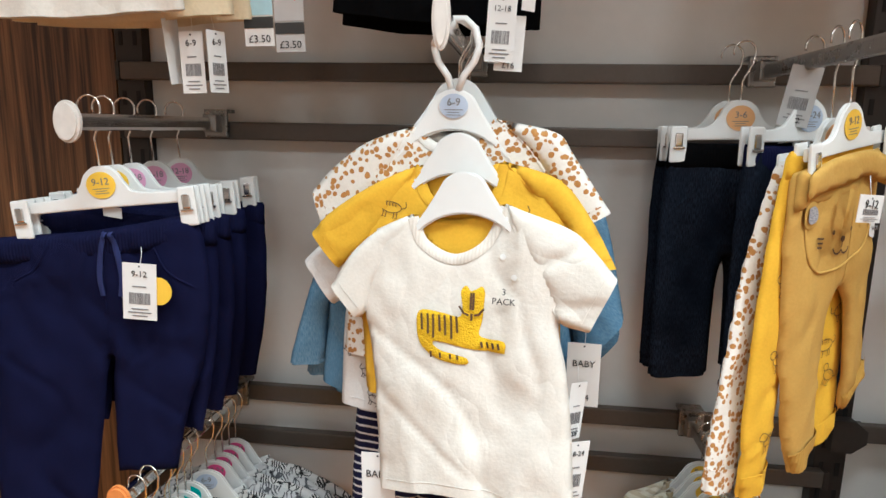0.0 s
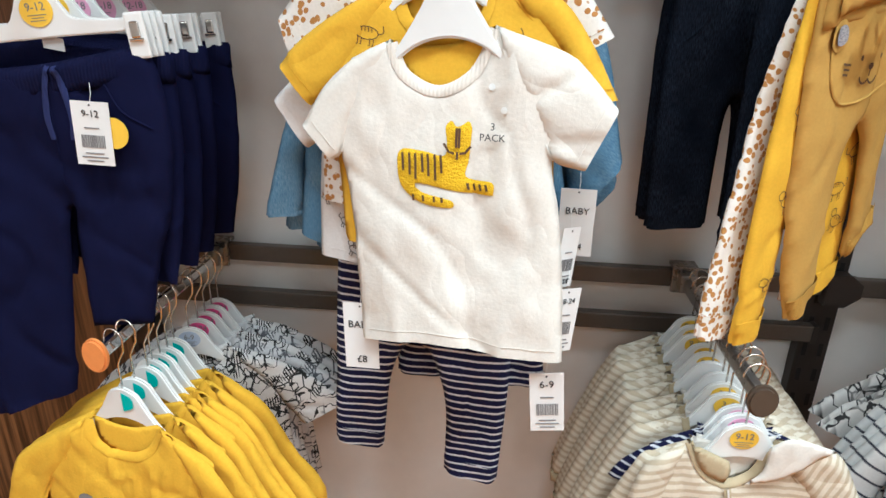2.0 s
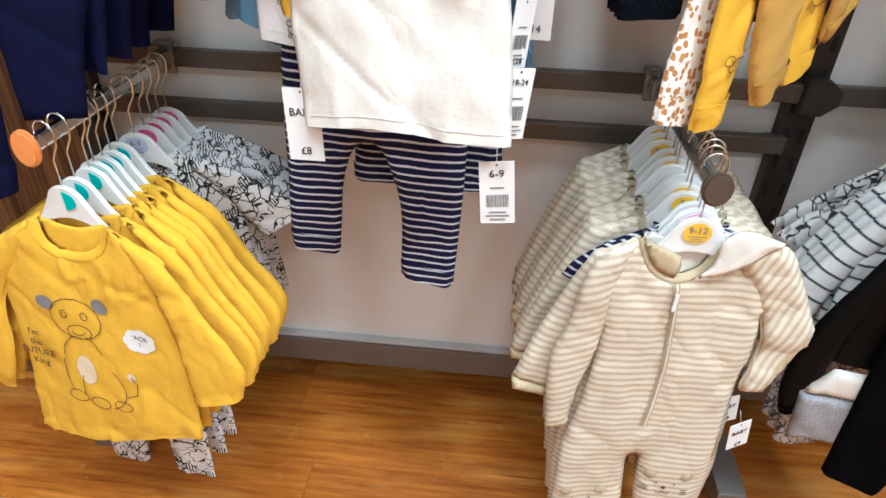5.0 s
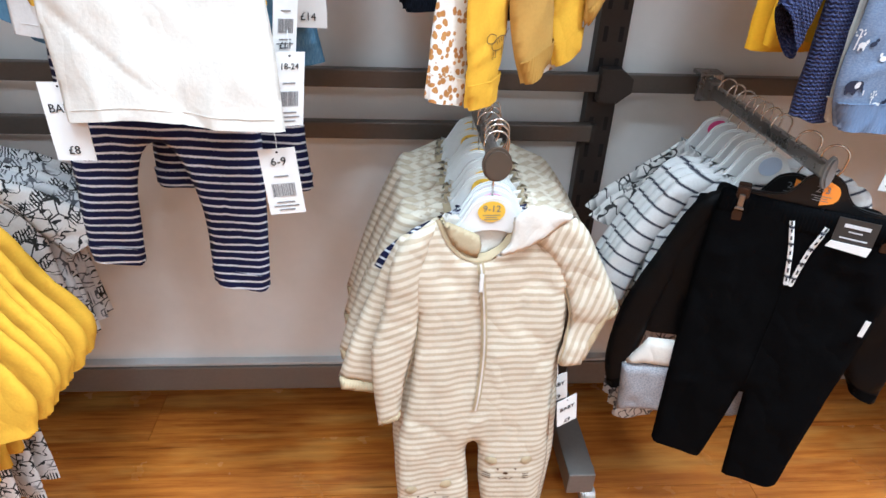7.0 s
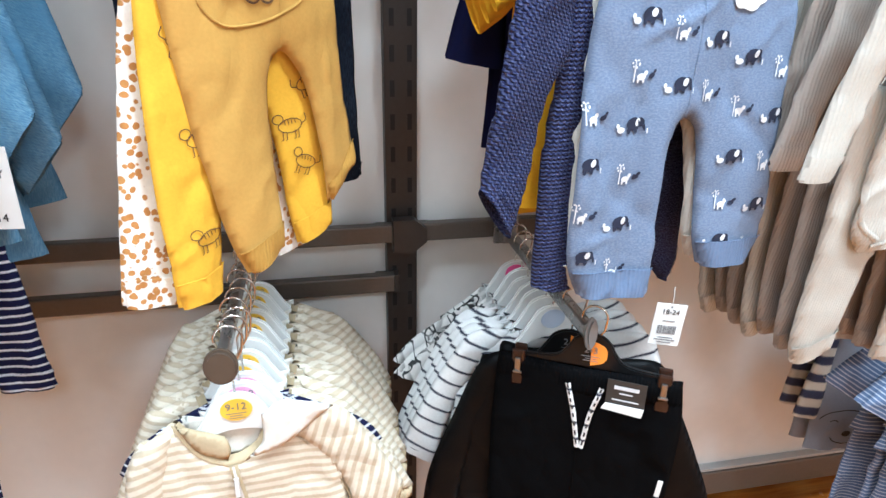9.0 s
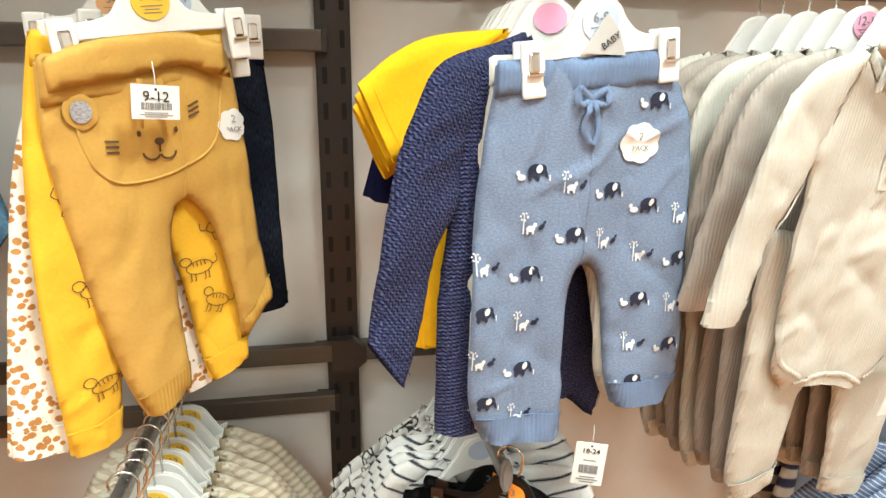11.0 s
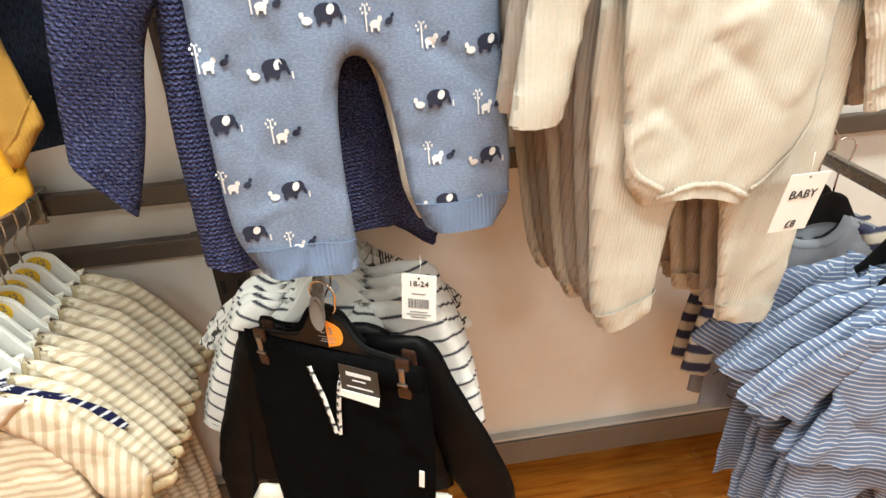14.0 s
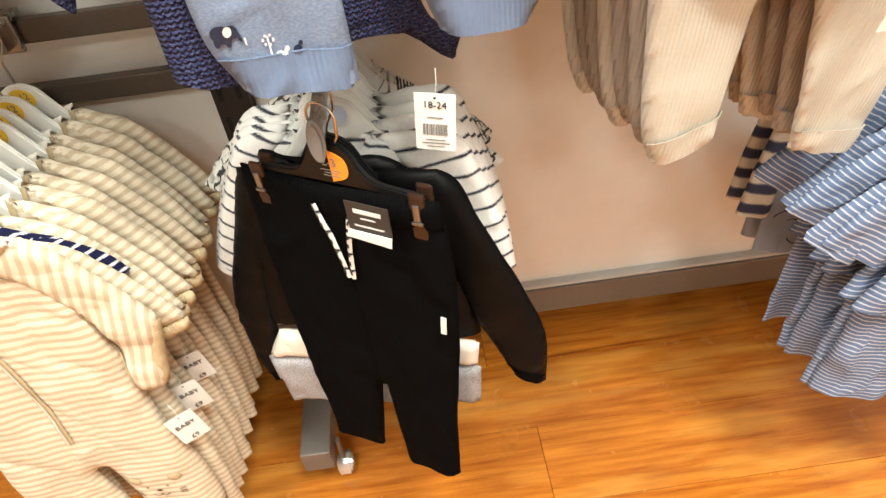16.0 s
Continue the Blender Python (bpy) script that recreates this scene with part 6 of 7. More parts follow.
for i, y in enumerate((0.970, 0.992, 1.010, 1.035, 1.060, 1.086, 1.112, 1.138, 1.164, 1.192, 1.220, 1.250)):
    colour, text = (("yellow_disc", "9-12"), ("pink_disc", "12-18"), ("pink_disc", "12-18"), ("yellow_disc", "3-6"), ("yellow_disc", "3-6"), ("", ""), ("", ""), ("yellow_disc", "9-12"))[min(i, 7)]
    h = top_hanger(0.185, colour, text, 0.084)
    turn = (3, 3, 1, -4, -5, -4, -6, -5, -4, -6, -3, -2)[i]
    place(h, EX + 0.003 * ((i * 7) % 3 - 1), y, EZ, turn)
    if i == 2:
        ob, body, base = top("striped_shirt", "navy and white striped baby shirt between the sleepsuits", "navy_stripe", 0.215, 0.26, 0.09, 0.042, reach=0.012, fall=0.060, cuff=0.07, seed=103, drop=0.100, fine=False)
    else:
        ob = sleepsuit(101 + i, i == 0, i == 0)
    if i in (1, 4, 6):
        swing_tag(ob, 0.128, -0.03, -0.40, [("BABY", 0.011, 0.25), ("£9", 0.011, -0.72)], (0.036, 0.055), barcode=False, turn=20, tilt=8)
    place(ob, EX + 0.003 * ((i * 7) % 3 - 1), y, EZ, turn, 1 if i else 0)

# ---- second bay, upper arm: elephant joggers, knit, yellow top ----
FX, FZ = 0.932, 1.380
ELEPHANT = {"keys": [(-0.089, 0.010), (0.0, 0.016), (0.091, 0.024), (0.104, 0.000), (0.117, -0.022), (0.129, -0.073), (0.142, -0.216), (0.148, -0.322), (0.136, -0.352), (0.064, -0.350), (0.052, -0.315), (0.045, -0.259), (0.036, -0.210), (0.024, -0.189), (0.008, -0.184), (-0.002, -0.204), (-0.007, -0.259), (-0.004, -0.372), (-0.090, -0.366), (-0.106, -0.323), (-0.108, -0.250), (-0.105, -0.133), (-0.101, -0.085), (-0.092, -0.023)], "waist": 2, "hems": (8, 17), "crotch": (0.008, -0.184)}
ob, body, base = trousers("elephant_joggers", "dusty blue baby joggers with small elephants", "blue", 0.192, 0.378, 0.190, 0.094, 0.018, 0.030, "blue_rib", 0.030, "blue_rib", 121, 0.0075, 0.014, None, 0.132, False, 1.14, cell=0.0055, shape=ELEPHANT)
elephants(ob, body, base, 4, ((0.063, -0.062), (0.008, -0.03)))
cloud_sticker(ob, body, 0.063, -0.062, 0.020).matrix_local = base
bow = [spline([(0.004, -0.020), (-0.010, -0.010), (-0.012, -0.024), (0.004, -0.022)], 6, closed=False), spline([(0.004, -0.020), (0.018, -0.012), (0.018, -0.026), (0.004, -0.022)], 6, closed=False), spline([(0.002, -0.022), (-0.004, -0.045), (0.004, -0.060)], 6, closed=False), spline([(0.006, -0.022), (0.012, -0.045), (0.008, -0.062)], 6, closed=False)]
ribbons("bow", body, bow, 0.006, "blue_rib", ob, lift=0.004, raised=0.0025).matrix_local = base
place(ob, 0.945, 0.937, FZ - 0.008, 8)
h = clip_hanger(0.150, "blue_disc", "6-9", 0.099)
place(h, 0.946, 0.937, FZ - 0.006, 8, 6)
card = plate("paper_tag", [(-0.022, -0.112), (0.024, -0.118), (0.018, -0.096), (0.006, -0.080)], 0.0008, "card_grey", h, "grey folded tag", y=-0.007, bevel=0)
writing("BABY", 0.009, "ink", card, (0.008, -0.0085, -0.104), pose(0, 0, 0, 0, -30, 0))
ob, body, base = trousers("oat_joggers", "oatmeal baby joggers behind the blue pair", "taupe", 0.196, 0.376, 0.190, 0.096, 0.018, 0.028, "taupe", 0.028, "taupe", 122, 0.005, 0.012, None, 0.130, front_seam=False, shape=ELEPHANT)
place(ob, 0.938, 0.957, FZ - 0.006, 8)
ob, body, base = top("knit_cardigan", "navy blue flecked knit baby cardigan", "knit", 0.205, 0.405, 0.085, 0.040, slope=0.035, reach=0.038, fall=0.285, cuff=0.062, seed=123, folds=0.006, thick=0.020, drop=0.110, raglan=False, seams=False, shape={
    "body": [(-0.040, 0.010), (-0.022, -0.020), (0.0, -0.030), (0.022, -0.020), (0.040, 0.010), (0.100, -0.018), (0.108, -0.20), (0.110, -0.400), (0.094, -0.438), (0.033, -0.395), (-0.092, -0.398), (-0.137, -0.386), (-0.135, -0.250), (-0.124, -0.150), (-0.130, -0.019)], "neck": 5, "hem": (7, 11),
    "left": ([(-0.050, 0.004), (-0.134, -0.018), (-0.165, -0.062), (-0.183, -0.107), (-0.201, -0.183), (-0.213, -0.268), (-0.178, -0.321), (-0.157, -0.262), (-0.138, -0.190), (-0.118, -0.150), (-0.105, -0.075)], 5),
    "right": ([(0.050, 0.004), (0.102, -0.018), (0.128, -0.08), (0.135, -0.19), (0.130, -0.30), (0.080, -0.30), (0.090, -0.19), (0.085, -0.10)], 4)})
place(ob, FX, 0.988, FZ, 24)
h = top_hanger(0.18, "pink_disc", "", 0.088)
place(h, FX - 0.008, 0.985, FZ, 2)
SUNNY = {"body": [(-0.040, 0.005), (-0.022, -0.028), (0.0, -0.038), (0.022, -0.028), (0.040, 0.005), (0.112, -0.020), (0.118, -0.12), (0.120, -0.330), (0.0, -0.336), (-0.126, -0.332), (-0.123, -0.225), (-0.118, -0.10), (-0.112, -0.008)], "neck": 5, "hem": (7, 9),
         "left": ([(-0.040, 0.005), (-0.118, -0.004), (-0.160, -0.022), (-0.195, -0.050), (-0.160, -0.128), (-0.120, -0.100), (-0.085, -0.05)], 3),
         "right": ([(0.040, 0.005), (0.112, -0.020), (0.150, -0.055), (0.177, -0.092), (0.150, -0.130), (0.116, -0.100), (0.085, -0.05)], 3)}
for i, y in enumerate((1.025, 1.050, 1.085)):
    ob, body, base = top("yellow_tee", "bright yellow short-sleeved baby top", "sun", 0.235, 0.345, 0.085, 0.040, slope=0.022, reach=0.045, fall=0.060, cuff=0.080, seed=127 + i, drop=0.100 + 0.012 * i, fine=i == 0, shape=SUNNY)
    place(ob, FX - 0.004 * i, y, FZ, 8 + 3 * i, 0)
    h = top_hanger(0.18, "", "", 0.082)
    place(h, FX - 0.006, y, FZ, 4 * i)
for i, y in enumerate((1.11, 1.135, 1.16)):
    h = top_hanger(0.18, "", "", 0.082)
    place(h, FX, y, FZ, 5)
    ob, body, base = top("navy_shirt", "navy blue baby top on a hanger", "navy", 0.22, 0.30, 0.085, 0.04, reach=0.03, fall=0.16, cuff=0.06, seed=131 + i, drop=0.100, fine=False)
    place(ob, FX - 0.01, y, FZ, 4, 0)

# ---- second bay, lower arm: black joggers, jacket, striped tops ----
GX, GZ = 0.893, 0.819
ob, body, base = trousers("black_joggers", "black jersey baby joggers on a black clip hanger", "black", 0.210, 0.480, 0.235, 0.102, 0.002, 0.034, "black_rib", 0.0, None, 141, 0.006, 0.013, None, 0.078, False, 1.12, seam_fabric="black_rib", shape={"keys": [(-0.107, 0.014), (0.0, 0.012), (0.110, 0.018), (0.117, -0.050), (0.113, -0.160), (0.100, -0.300), (0.090, -0.458), (0.012, -0.468), (0.006, -0.380), (-0.001, -0.290), (-0.014, -0.370), (-0.027, -0.455), (-0.105, -0.449), (-0.109, -0.311), (-0.113, -0.153), (-0.111, -0.040)], "waist": 2, "hems": (6, 11), "crotch": (-0.001, -0.285)})
lines = [spline([(-0.018, -0.004), (-0.008, -0.045), (0.001, -0.096)], 8, closed=False), spline([(0.022, -0.004), (0.012, -0.045), (0.006, -0.096)], 8, closed=False)]
ribbons("drawstring", body, lines, 0.006, "white_stripe", ob, "black and white cord", lift=0.005, raised=0.002).matrix_local = base
dash = []
for line in lines:
    dash += [line[k:k + 2] for k in range(0, len(line) - 2, 2)]
ribbons("cord_flecks", body, dash, 0.0022, "ink", ob, lift=0.0078).matrix_local = base
lab = plate("pack_label", [(0.028, -0.090), (0.072, -0.090), (0.072, -0.058), (0.028, -0.058)], 0.001, "card_black", ob, "black card label with white strip", y=-0.024, bevel=0)
for k, (w0, zz) in enumerate(((0.028, -0.068), (0.015, -0.074), (0.030, -0.083))):
    plate("print_bar", [(0.050 - w0 / 2, zz - 0.0016), (0.050 + w0 / 2, zz - 0.0016), (0.050 + w0 / 2, zz + (0.003 if k == 0 else 0.0)), (0.050 - w0 / 2, zz + (0.003 if k == 0 else 0.0))], 0.0003, "ink_white", lab, y=-0.0248, bevel=0)
plate("price_strip", [(0.024, -0.099), (0.070, -0.102), (0.072, -0.090), (0.028, -0.090)], 0.0009, "card", lab, y=-0.0255, bevel=0)
plate("side_tag", [(0.100, -0.220), (0.106, -0.220), (0.108, -0.195), (0.102, -0.195)], 0.001, "card", ob, y=-0.012, bevel=0)
place(ob, 0.896, 0.962, GZ, -31)
h = clip_hanger(0.180, "orange_disc", "2-3", 0.054, black=True)
place(h, 0.900, 0.962, GZ, -31, 1)
ob, body, base = top("black_jacket", "black nylon hooded baby jacket with white and grey bands", "black_nylon", 0.262, 0.31, 0.09, 0.045, slope=0.032, reach=0.056, fall=0.235, cuff=0.082, seed=143, folds=0.007, thick=0.018, drop=0.082, cuff_rib=0.016, collar="black_rib", raglan=False, seams=False, shape={
    "body": [(-0.045, 0.006), (-0.025, -0.030), (0.0, -0.040), (0.025, -0.030), (0.045, 0.006), (0.118, 0.000), (0.130, -0.10), (0.144, -0.228), (0.0, -0.236), (-0.130, -0.240), (-0.122, -0.12), (-0.100, -0.002)], "neck": 5, "hem": (7, 9),
    "left": ([(-0.045, 0.006), (-0.096, -0.004), (-0.135, -0.10), (-0.168, -0.200), (-0.176, -0.300), (-0.164, -0.366), (-0.140, -0.350), (-0.124, -0.250), (-0.105, -0.14), (-0.08, -0.06)], 5),
    "right": ([(0.045, 0.006), (0.121, 0.006), (0.153, -0.052), (0.191, -0.136), (0.220, -0.215), (0.222, -0.300), (0.180, -0.284), (0.149, -0.226), (0.124, -0.150), (0.09, -0.06)], 5)})
for z0, z1, mat, nm in ((-0.230, -0.274, "cream", "white_band"), (-0.274, -0.352, "grey_marl", "grey_band")):
    Cloth(spline([(-0.118 + 0.7 * (z0 + 0.230), z0 - 0.02 + 0.3 * (z0 + 0.23), 1), (0.144, z0, 1), (0.140, z1, 1), (-0.118 + 0.7 * max(z1 + 0.230, -0.044) - 0.1 * (z1 + 0.274), z1 - 0.02 + 0.3 * (z1 + 0.23), 1)], 6), 0.016, 0.02, 0.005, 1, 144, depth=-0.013).build(nm, mat, ob, cell=0.007).matrix_local = base
Cloth(spline([(-0.075, 0.012), (-0.03, 0.004), (0.045, 0.012), (0.082, -0.010), (0.075, -0.040), (0.03, -0.055), (-0.03, -0.050), (-0.07, -0.030)], 5), 0.016, 0.02, 0.008, 1, 145, depth=0.012).build("hood", "black_nylon", ob, "crumpled hood").matrix_local = base
place(ob, 0.885, 1.014, GZ, -18)
h = top_hanger(0.185, "orange_disc", "2-3", 0.060, black=True, half=True)
place(h, GX + 0.002, 1.010, GZ, -26)
STRIPED = {"body": [(-0.046, 0.0), (-0.026, -0.032), (0.0, -0.042), (0.026, -0.032), (0.046, 0.0), (0.124, -0.005), (0.128, -0.12), (0.132, -0.275), (0.0, -0.282), (-0.132, -0.278), (-0.128, -0.12), (-0.108, -0.010)], "neck": 5, "hem": (7, 9),
           "left": ([(-0.046, 0.0), (-0.104, -0.006), (-0.147, -0.075), (-0.180, -0.145), (-0.204, -0.208), (-0.150, -0.232), (-0.128, -0.140), (-0.09, -0.06)], 4),
           "right": ([(0.046, 0.0), (0.130, 0.006), (0.158, -0.041), (0.184, -0.125), (0.193, -0.182), (0.140, -0.198), (0.124, -0.120), (0.09, -0.06)], 4)}
for i, y in enumerate((1.072, 1.098, 1.122, 1.146)):
    ob, body, base = top("striped_tee", "white baby top with thin black stripes on a hanger", "white_stripe", 0.262, 0.28, 0.092, 0.042, slope=0.04, reach=0.050, fall=0.130, cuff=0.085, seed=151 + i, folds=0.009, drop=0.076, fine=i < 1, shape=STRIPED)
    if i == 0:
        swing_tag(ob, 0.135, -0.075, 0.012, [("18-24", 0.009, 0.62)], (0.036, 0.056), tilt=-4)
    place(ob, GX - 0.004, y, GZ, (-16, -12, -8, -5)[i], 0)
    h = top_hanger(0.185, "blue_disc" if i == 0 else "", "", 0.056)
    place(h, GX, y, GZ, (2, -3, 1, 4)[i])
for i, y in enumerate((1.175, 1.205, 1.235)):
    ob, body, base = top("animal_print_tee", "white baby top with grey animal line print", "line_animals", 0.235, 0.26, 0.092, 0.042, slope=0.05, reach=0.040, fall=0.085, cuff=0.08, seed=161 + i, folds=0.008, drop=0.082, fine=False)
    place(ob, GX - 0.004, y, GZ, (-6, 3, 0)[i], 0)
    h = top_hanger(0.185, "rose_disc" if i == 2 else "", "", 0.062)
    place(h, GX, y, GZ, (-6, 3, 0)[i])
    ob, body, base = trousers("grey_print_leggings", "pale grey baby leggings with faint animal print", "grey_scribble", 0.19, 0.26, 0.12, 0.08, 0.012, 0.0, None, 0.02, "grey_scribble", 165 + i, 0.006, 0.012, None, 0.32, front_seam=False)
    place(ob, GX - 0.01, y - 0.05, GZ, 0)

# ---- second bay, upper outer arm: ribbed body suits ----
HX, HZ = 1.290, 1.385
BODYSUIT = {"body": [(-0.045, 0.001), (-0.020, -0.024), (0.018, -0.040), (0.056, -0.022), (0.092, 0.000), (0.136, -0.010), (0.124, -0.123), (0.142, -0.230), (0.156, -0.318), (0.142, -0.350), (0.098, -0.402), (0.041, -0.382), (-0.019, -0.386), (-0.044, -0.354), (-0.055, -0.296), (-0.073, -0.212), (-0.078, -0.130), (-0.104, -0.019)], "neck": 5, "hem": (10, 12),
            "left": ([(-0.045, 0.001), (-0.108, -0.019), (-0.140, -0.065), (-0.155, -0.157), (-0.168, -0.275), (-0.121, -0.274), (-0.108, -0.180), (-0.080, -0.121), (-0.066, -0.055)], 4),
            "right": ([(0.092, 0.000), (0.140, -0.010), (0.186, -0.060), (0.226, -0.150), (0.278, -0.288), (0.212, -0.318), (0.178, -0.240), (0.126, -0.130), (0.112, -0.060)], 4)}
RIBBED = {"keys": [(-0.088, 0.02), (0.05, 0.0), (0.178, 0.0), (0.205, -0.12), (0.206, -0.21), (0.214, -0.32), (0.217, -0.408), (0.128, -0.386), (0.106, -0.30), (0.086, -0.22), (0.055, -0.155), (0.032, -0.20), (0.028, -0.26), (0.031, -0.342), (-0.034, -0.361), (-0.052, -0.310), (-0.068, -0.208), (-0.084, -0.08)], "waist": 2, "hems": (6, 13), "crotch": (0.055, -0.155)}
for i, y in enumerate((0.880, 0.922, 0.960, 0.998, 1.035, 1.075, 1.115)):
    tone = "taupe" if i % 3 == 0 else "taupe_dark"
    ob, body, base = top("ribbed_bodysuit", "pale taupe ribbed long-sleeved baby body with buttons" if tone == "taupe" else "taupe ribbed long-sleeved baby top on a hanger", tone, 0.180, 0.275, 0.082, 0.042, slope=0.034, reach=0.055, fall=0.210, cuff=0.058, seed=171 + i, folds=0.008, thick=0.011, drop=0.116, cuff_rib=0.026, collar=tone, fine=i == 0, shape=BODYSUIT)
    if i == 0:
        for row in ([(-0.053, -0.292), (-0.040, -0.340), (-0.006, -0.366)], [(0.154, -0.320), (0.136, -0.356), (0.096, -0.382)], [(-0.010, -0.376), (0.03, -0.366), (0.06, -0.370), (0.098, -0.392)]):
            ribbons("leg_binding", body, [spline(row, 8, closed=False)], 0.007, tone, ob, lift=0.0008, raised=0.0016).matrix_local = base
        ribbons("placket", body, [np.stack([np.linspace(0.018, 0.024, 20), np.linspace(-0.045, -0.140, 20)], axis=1)], 0.014, tone, ob, lift=0.001, raised=0.0012).matrix_local = base
        for k in range(4):
            patches("button", body, [oval(0.019 + 0.0015 * k, -0.052 - 0.025 * k, 0.0032, 0.0032)], "taupe_dark", ob, lift=0.004).matrix_local = base
        for side in (-1, 1):
            Cloth(spline([(0.020 + side * 0.004, -0.040, 1), (0.022 + side * 0.026, 0.000), (0.022 + side * 0.056, 0.016), (0.022 + side * 0.082, 0.002), (0.022 + side * 0.055, -0.018), (0.020 + side * 0.016, -0.046, 1)], 5), 0.008, 0.014, 0.004, 1, 174 + side, depth=-0.016).build("hood", tone, ob, "folded-back hood").matrix_local = base
        cloud_sticker(ob, body, 0.070, -0.074, 0.021).matrix_local = base
        swing_tag(ob, 0.144, -0.03, -0.476, [("BABY", 0.014, 0.30), ("£8", 0.013, -0.75)], (0.048, 0.068), barcode=False, tilt=-4)
    place(ob, 1.250 - 0.004 * i, y, HZ, (8, 5, 7, 4, 6, 5, 4)[i], 0, 8 - i)
    h = top_hanger(0.14, "pink_disc" if i < 3 else "", "12-18" if i < 3 else "", 0.092)
    place(h, 1.272 - 0.003 * i, y + 0.014, HZ, 5)
    ob, body, base = trousers("ribbed_leggings", "pale taupe ribbed baby leggings below the body" if tone == "taupe" else "taupe ribbed baby leggings below the top", tone, 0.150, 0.285, 0.12, 0.052, 0.016, 0.0, None, 0.030, tone, 181 + i, 0.006, 0.013, None, 0.318 - 0.008 * (i % 3), front_seam=False, shape=RIBBED)
    place(ob, 1.250 - 0.006 * i, y + 0.016, HZ, 8, 0, 8 - i)

# ---- second bay, lower outer arm: blue striped sets and a grey top ----
IX, IZ = 1.645, 0.823
for i, y in enumerate((0.905, 0.940, 0.975, 1.010, 1.050)):
    ob, body, base = top("blue_striped_blouse", "blue and white finely striped baby top on a hanger", "blue_stripe", 0.245, 0.24, 0.09, 0.042, reach=0.065, fall=0.135, cuff=0.075, seed=191 + i, folds=0.012, drop=0.100, flare=1.25, fine=False)
    place(ob, IX - 0.02, y, IZ, (-16, -10, -14, -9, -12)[i], -3)
    h = top_hanger(0.185, "", "", 0.086, black=True)
    place(h, IX, y, IZ, -12)
    ob, body, base = trousers("blue_striped_leggings", "blue and white finely striped baby leggings with frilled hem", "blue_stripe", 0.215, 0.26, 0.14, 0.105, 0.012, 0.0, None, 0.0, None, 201 + i, 0.012, 0.014, None, 0.270, front_seam=False, hip=1.12)
    place(ob, IX - 0.025, y + 0.018, IZ, (-16, -10, -14, -9, -12)[i], -3)
for i, y in enumerate((1.172, 1.210)):
    ob, body, base = top("grey_face_tee", "grey blue baby top with a simple bear face and striped sleeves", "stone_grey", 0.23, 0.365, 0.09, 0.042, reach=0.025, fall=0.255, cuff=0.050, sleeve="bold_stripe", seed=211 + i, folds=0.008, drop=0.100, fine=False)
    patches("nose_print", body, [oval(-0.045, -0.330, 0.009, 0.007)], "ink", ob).matrix_local = base
    for line in (arc(-0.045, -0.335, 0.030, 0.018, 190, 350), arc(-0.075, -0.305, 0.008, 0.006, 20, 160), arc(-0.018, -0.305, 0.008, 0.006, 20, 160), arc(-0.055, -0.300, 0.050, 0.024, 60, 170)):
        ribbons("face_print", body, [line], 0.002, "ink", ob).matrix_local = base
    place(ob, 1.606, y, IZ, -8, 0)
    h = top_hanger(0.185, "", "", 0.086, black=True)
    place(h, IX - 0.02, y, IZ, -8)

# ---- things hung above, of which the lower ends show ----
JX, JZ = -0.30, 1.952
for i, (y, dx, dz) in enumerate(((0.985, -0.075, 0.0), (1.02, -0.030, 0.0), (1.06, -0.022, 0.0))):
    ob, body, base = top("cream_shirt", "cream and ecru long baby tops hanging above", "cream" if i == 0 else "ecru", 0.26, 0.46, 0.09, 0.04, reach=0.04, fall=0.12, cuff=0.07, seed=221 + i, folds=0.007, drop=0.075 - dz, flare=1.1, fine=False)
    place(ob, JX + dx, y, JZ, 4, 2)
    h = top_hanger(0.185, "", "", 0.055)
    place(h, JX + dx * 0.2, y, JZ, 4)
    if i == 2:
        swing_tag(ob, 0.072, -0.03, -0.552, [("6-9", 0.011, 0.62)], (0.030, 0.075))
        swing_tag(ob, 0.104, -0.03, -0.552, [("6-9", 0.011, 0.62)], (0.030, 0.075), turn=66)
        swing_tag(ob, 0.046, -0.03, -0.530, [], (0.030, 0.085), turn=78, tilt=6, barcode=False)
    if i == 2:
        for k, dxx in enumerate((0.150, 0.190)):
            t = swing_tag(ob, dxx, 0.0, -0.448 - 0.008 * k, [("£3.50", 0.013, -0.86)], (0.038, 0.12), barcode=False, card="card" if k == 0 else "card_grey")
            plate("colour_band", [(-0.019, -0.098), (0.019, -0.098), (0.019, -0.084), (-0.019, -0.084)], 0.0004, "card_black", t, y=-0.001, bevel=0)
            plate("colour_field", [(-0.019, -0.082), (0.019, -0.082), (0.019, -0.004), (-0.019, -0.004)], 0.0004, "card_blue" if k == 0 else "card_grey", t, y=-0.001, bevel=0)
            writing("baby", 0.015, "ink_red", t, (0, -0.0016, -0.050))
KX = 0.06
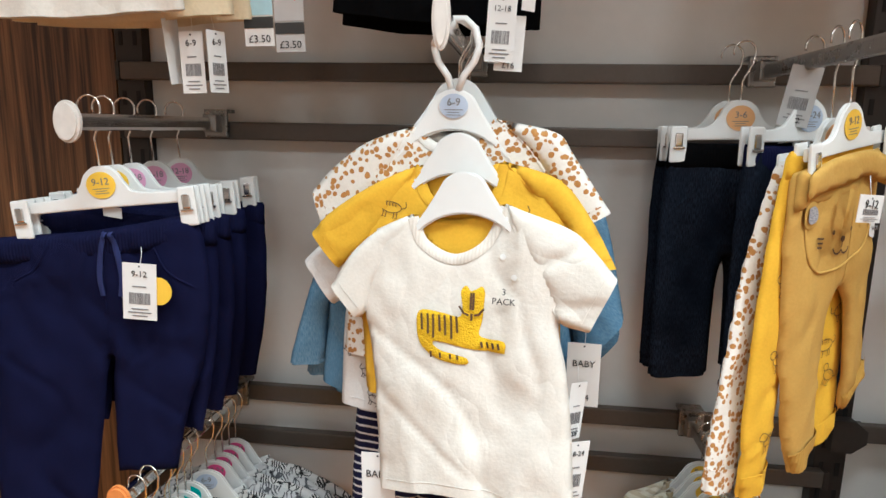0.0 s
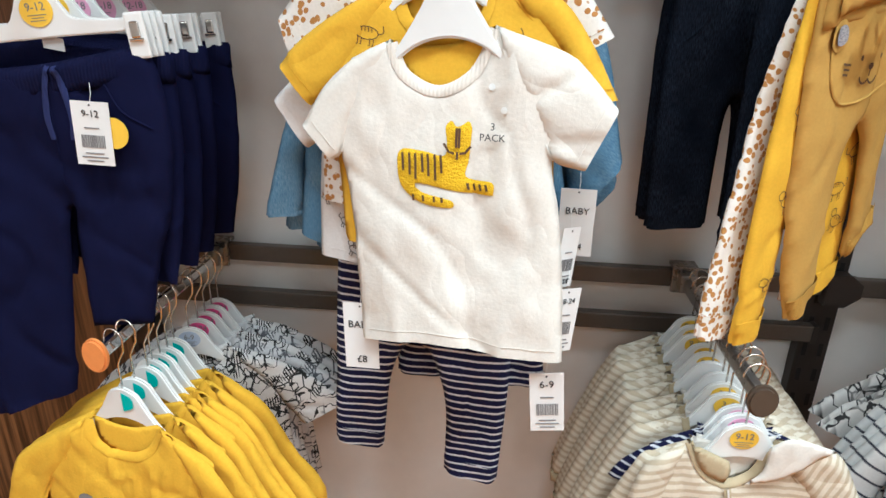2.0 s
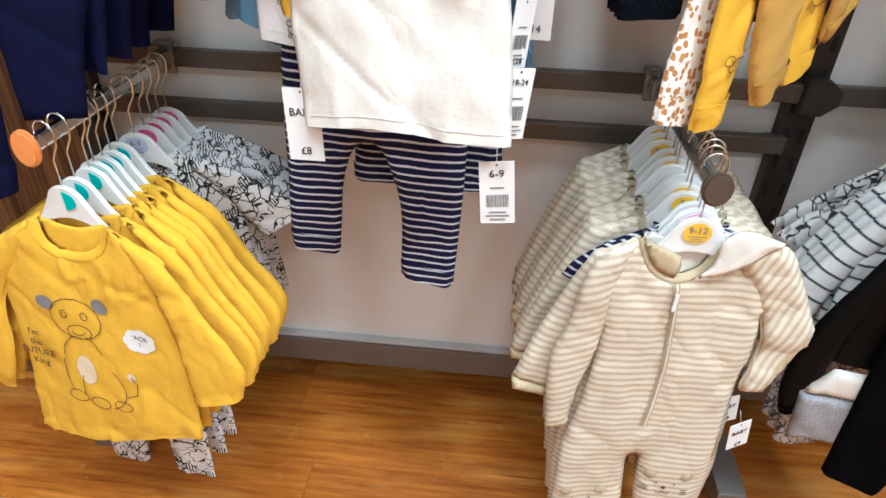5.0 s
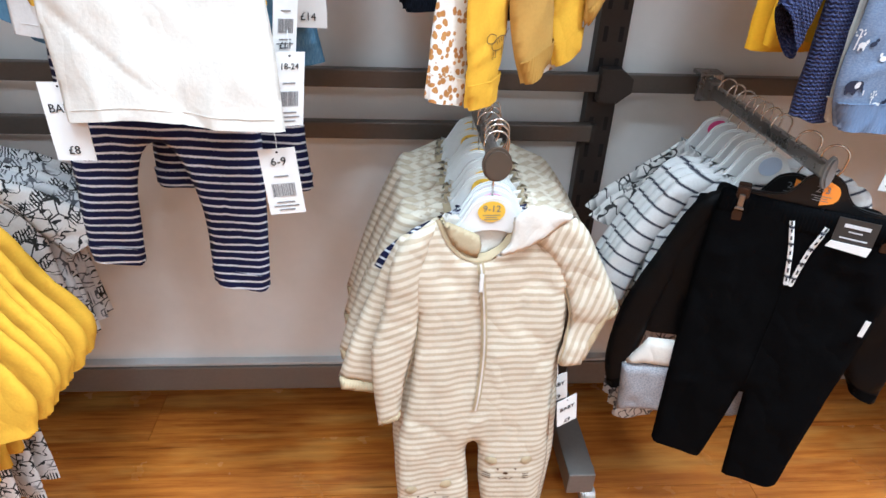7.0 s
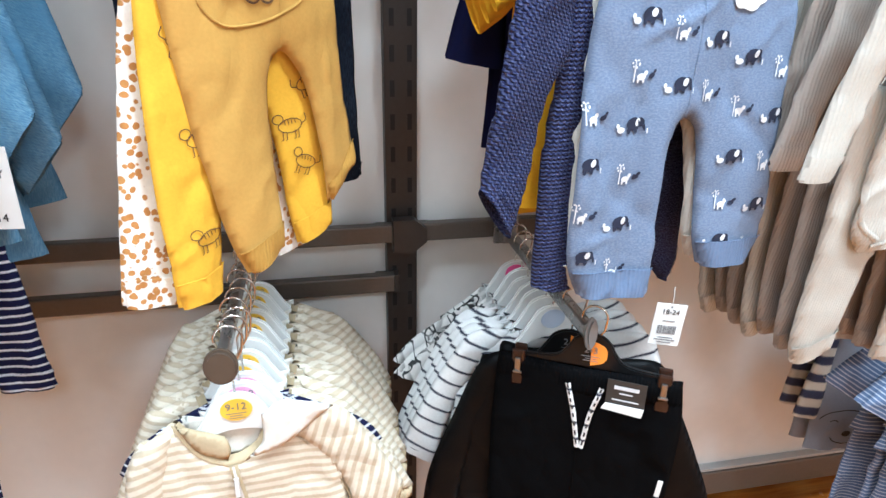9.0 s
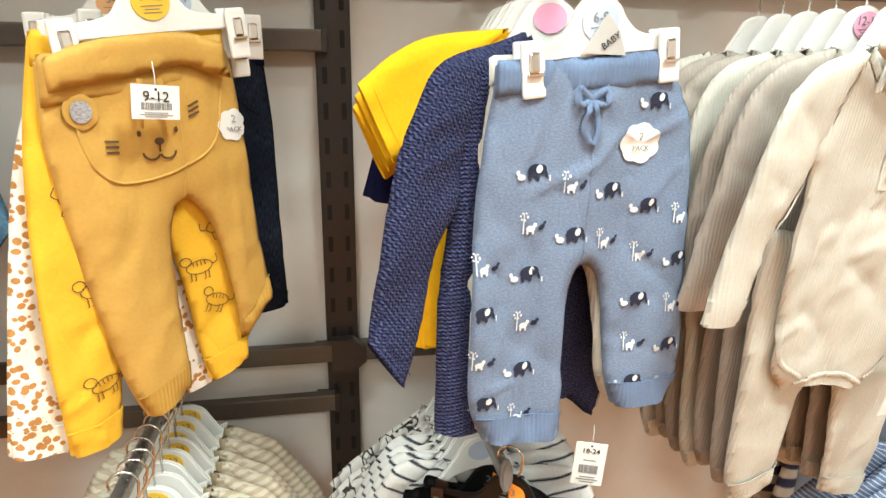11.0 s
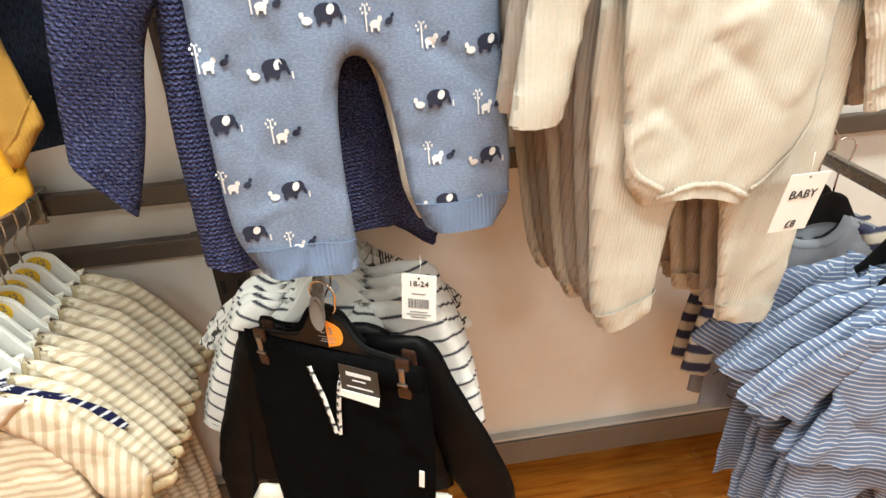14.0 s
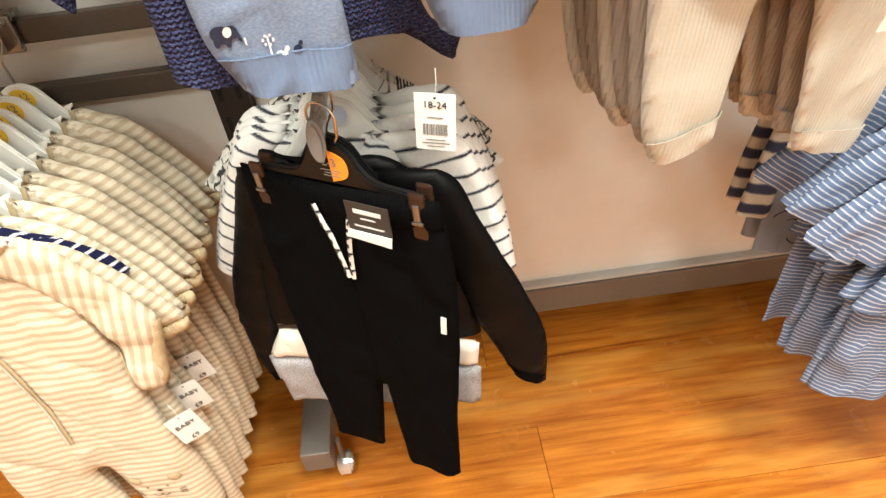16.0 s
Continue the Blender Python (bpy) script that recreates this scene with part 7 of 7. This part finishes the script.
for i, (x, y, w, turn) in enumerate(((KX + 0.036, 1.07, 0.232, 3), (KX + 0.050, 1.12, 0.232, 3), (KX + 0.020, 1.17, 0.232, 2), (0.620, 1.07, 0.190, 8), (0.630, 1.12, 0.190, 5))):
    ob, body, base = top("black_sweater", "black baby sweater hanging above the other clothes", "black", w, 0.455 if i < 3 else 0.415, 0.09, 0.04, reach=0.03, fall=0.15, cuff=0.07, seed=231 + i, folds=0.008, drop=0.075, fine=False)
    place(ob, x, y, JZ, turn, -3)
    h = top_hanger(0.185, "", "", 0.055)
    place(h, KX if i < 3 else 0.62, y, JZ, turn)
    if i == 0:
        swing_tag(ob, 0.088, -0.03, -0.505, [("12-18", 0.009, 0.62)], (0.034, 0.075))
        swing_tag(ob, 0.100, -0.024, -0.525, [("£16", 0.010, -0.8)], (0.034, 0.064), barcode=False)
        swing_tag(ob, 0.118, -0.03, -0.440, [], (0.018, 0.080), turn=30, barcode=False)
    if i == 3:
        swing_tag(ob, 0.110, -0.03, -0.420, [("3-6", 0.010, 0.0)], (0.045, 0.075), turn=10, tilt=6)
        swing_tag(ob, 0.125, -0.02, -0.505, [("BABY", 0.011, 0.45)], (0.036, 0.070), turn=10, tilt=-8, barcode=False, card="card_grey")

# ---- ceiling lights ----
for y, power in ((0.05, POWER * 0.92), (-2.2, POWER * 0.45)):
    for x, share in ((-1.1, 0.45), (0.25, 0.85), (1.55, 1.45)):
        light = thing("ceiling_light", "square white ceiling light panel", "ceiling light", "ceiling lights")
        part("panel_frame", box_bm((-0.32, -0.32, -0.02), (0.32, 0.32, 0.0), 0.004), "ceiling", light)
        part("diffuser", box_bm((-0.29, -0.29, -0.026), (0.29, 0.29, -0.021)), "lit", light)
        light.location = (x, y, 2.999)
        lamp("ceiling_lamp", (x, y, 2.95), (x, y, 0), (0.58, 0.58), power * share)

# ---- floor: one board after another ----
floor_ob = structure("floor", box_bm((-3.7, -4.1, -0.06), (3.7, 1.7, -0.009)), "post", "orange-brown wood laminate floor boards", "floor")
BOARD, LONG = 0.155, 1.22
boards = {}


def board_mesh(length):
    key = round(length, 3)
    if key not in boards:
        bm = box_bm((0, 0, -0.008), (key - 0.0008, BOARD - 0.0008, 0.0), 0.0006)
        boards[key] = bpy.data.meshes.new("floor_board")
        bm.to_mesh(boards[key])
        bm.free()
        boards[key].materials.append(MAT["floor"])
    return boards[key]


rng = random.Random(3)
for row in range(-17, 20):
    y = 1.455 + BOARD * (row - 18)
    x = -2.7 + ((row * 0.47 + 0.09) % 1) * LONG - 2 * LONG
    while x < 3.6:
        left, right = max(x, -3.6), min(x + LONG, 3.6)
        if right - left > 0.02:
            b = new("floor_board", board_mesh(right - left))
            b.location = (left, y, rng.uniform(-0.0003, 0.0))
            b.parent = floor_ob
        x += LONG
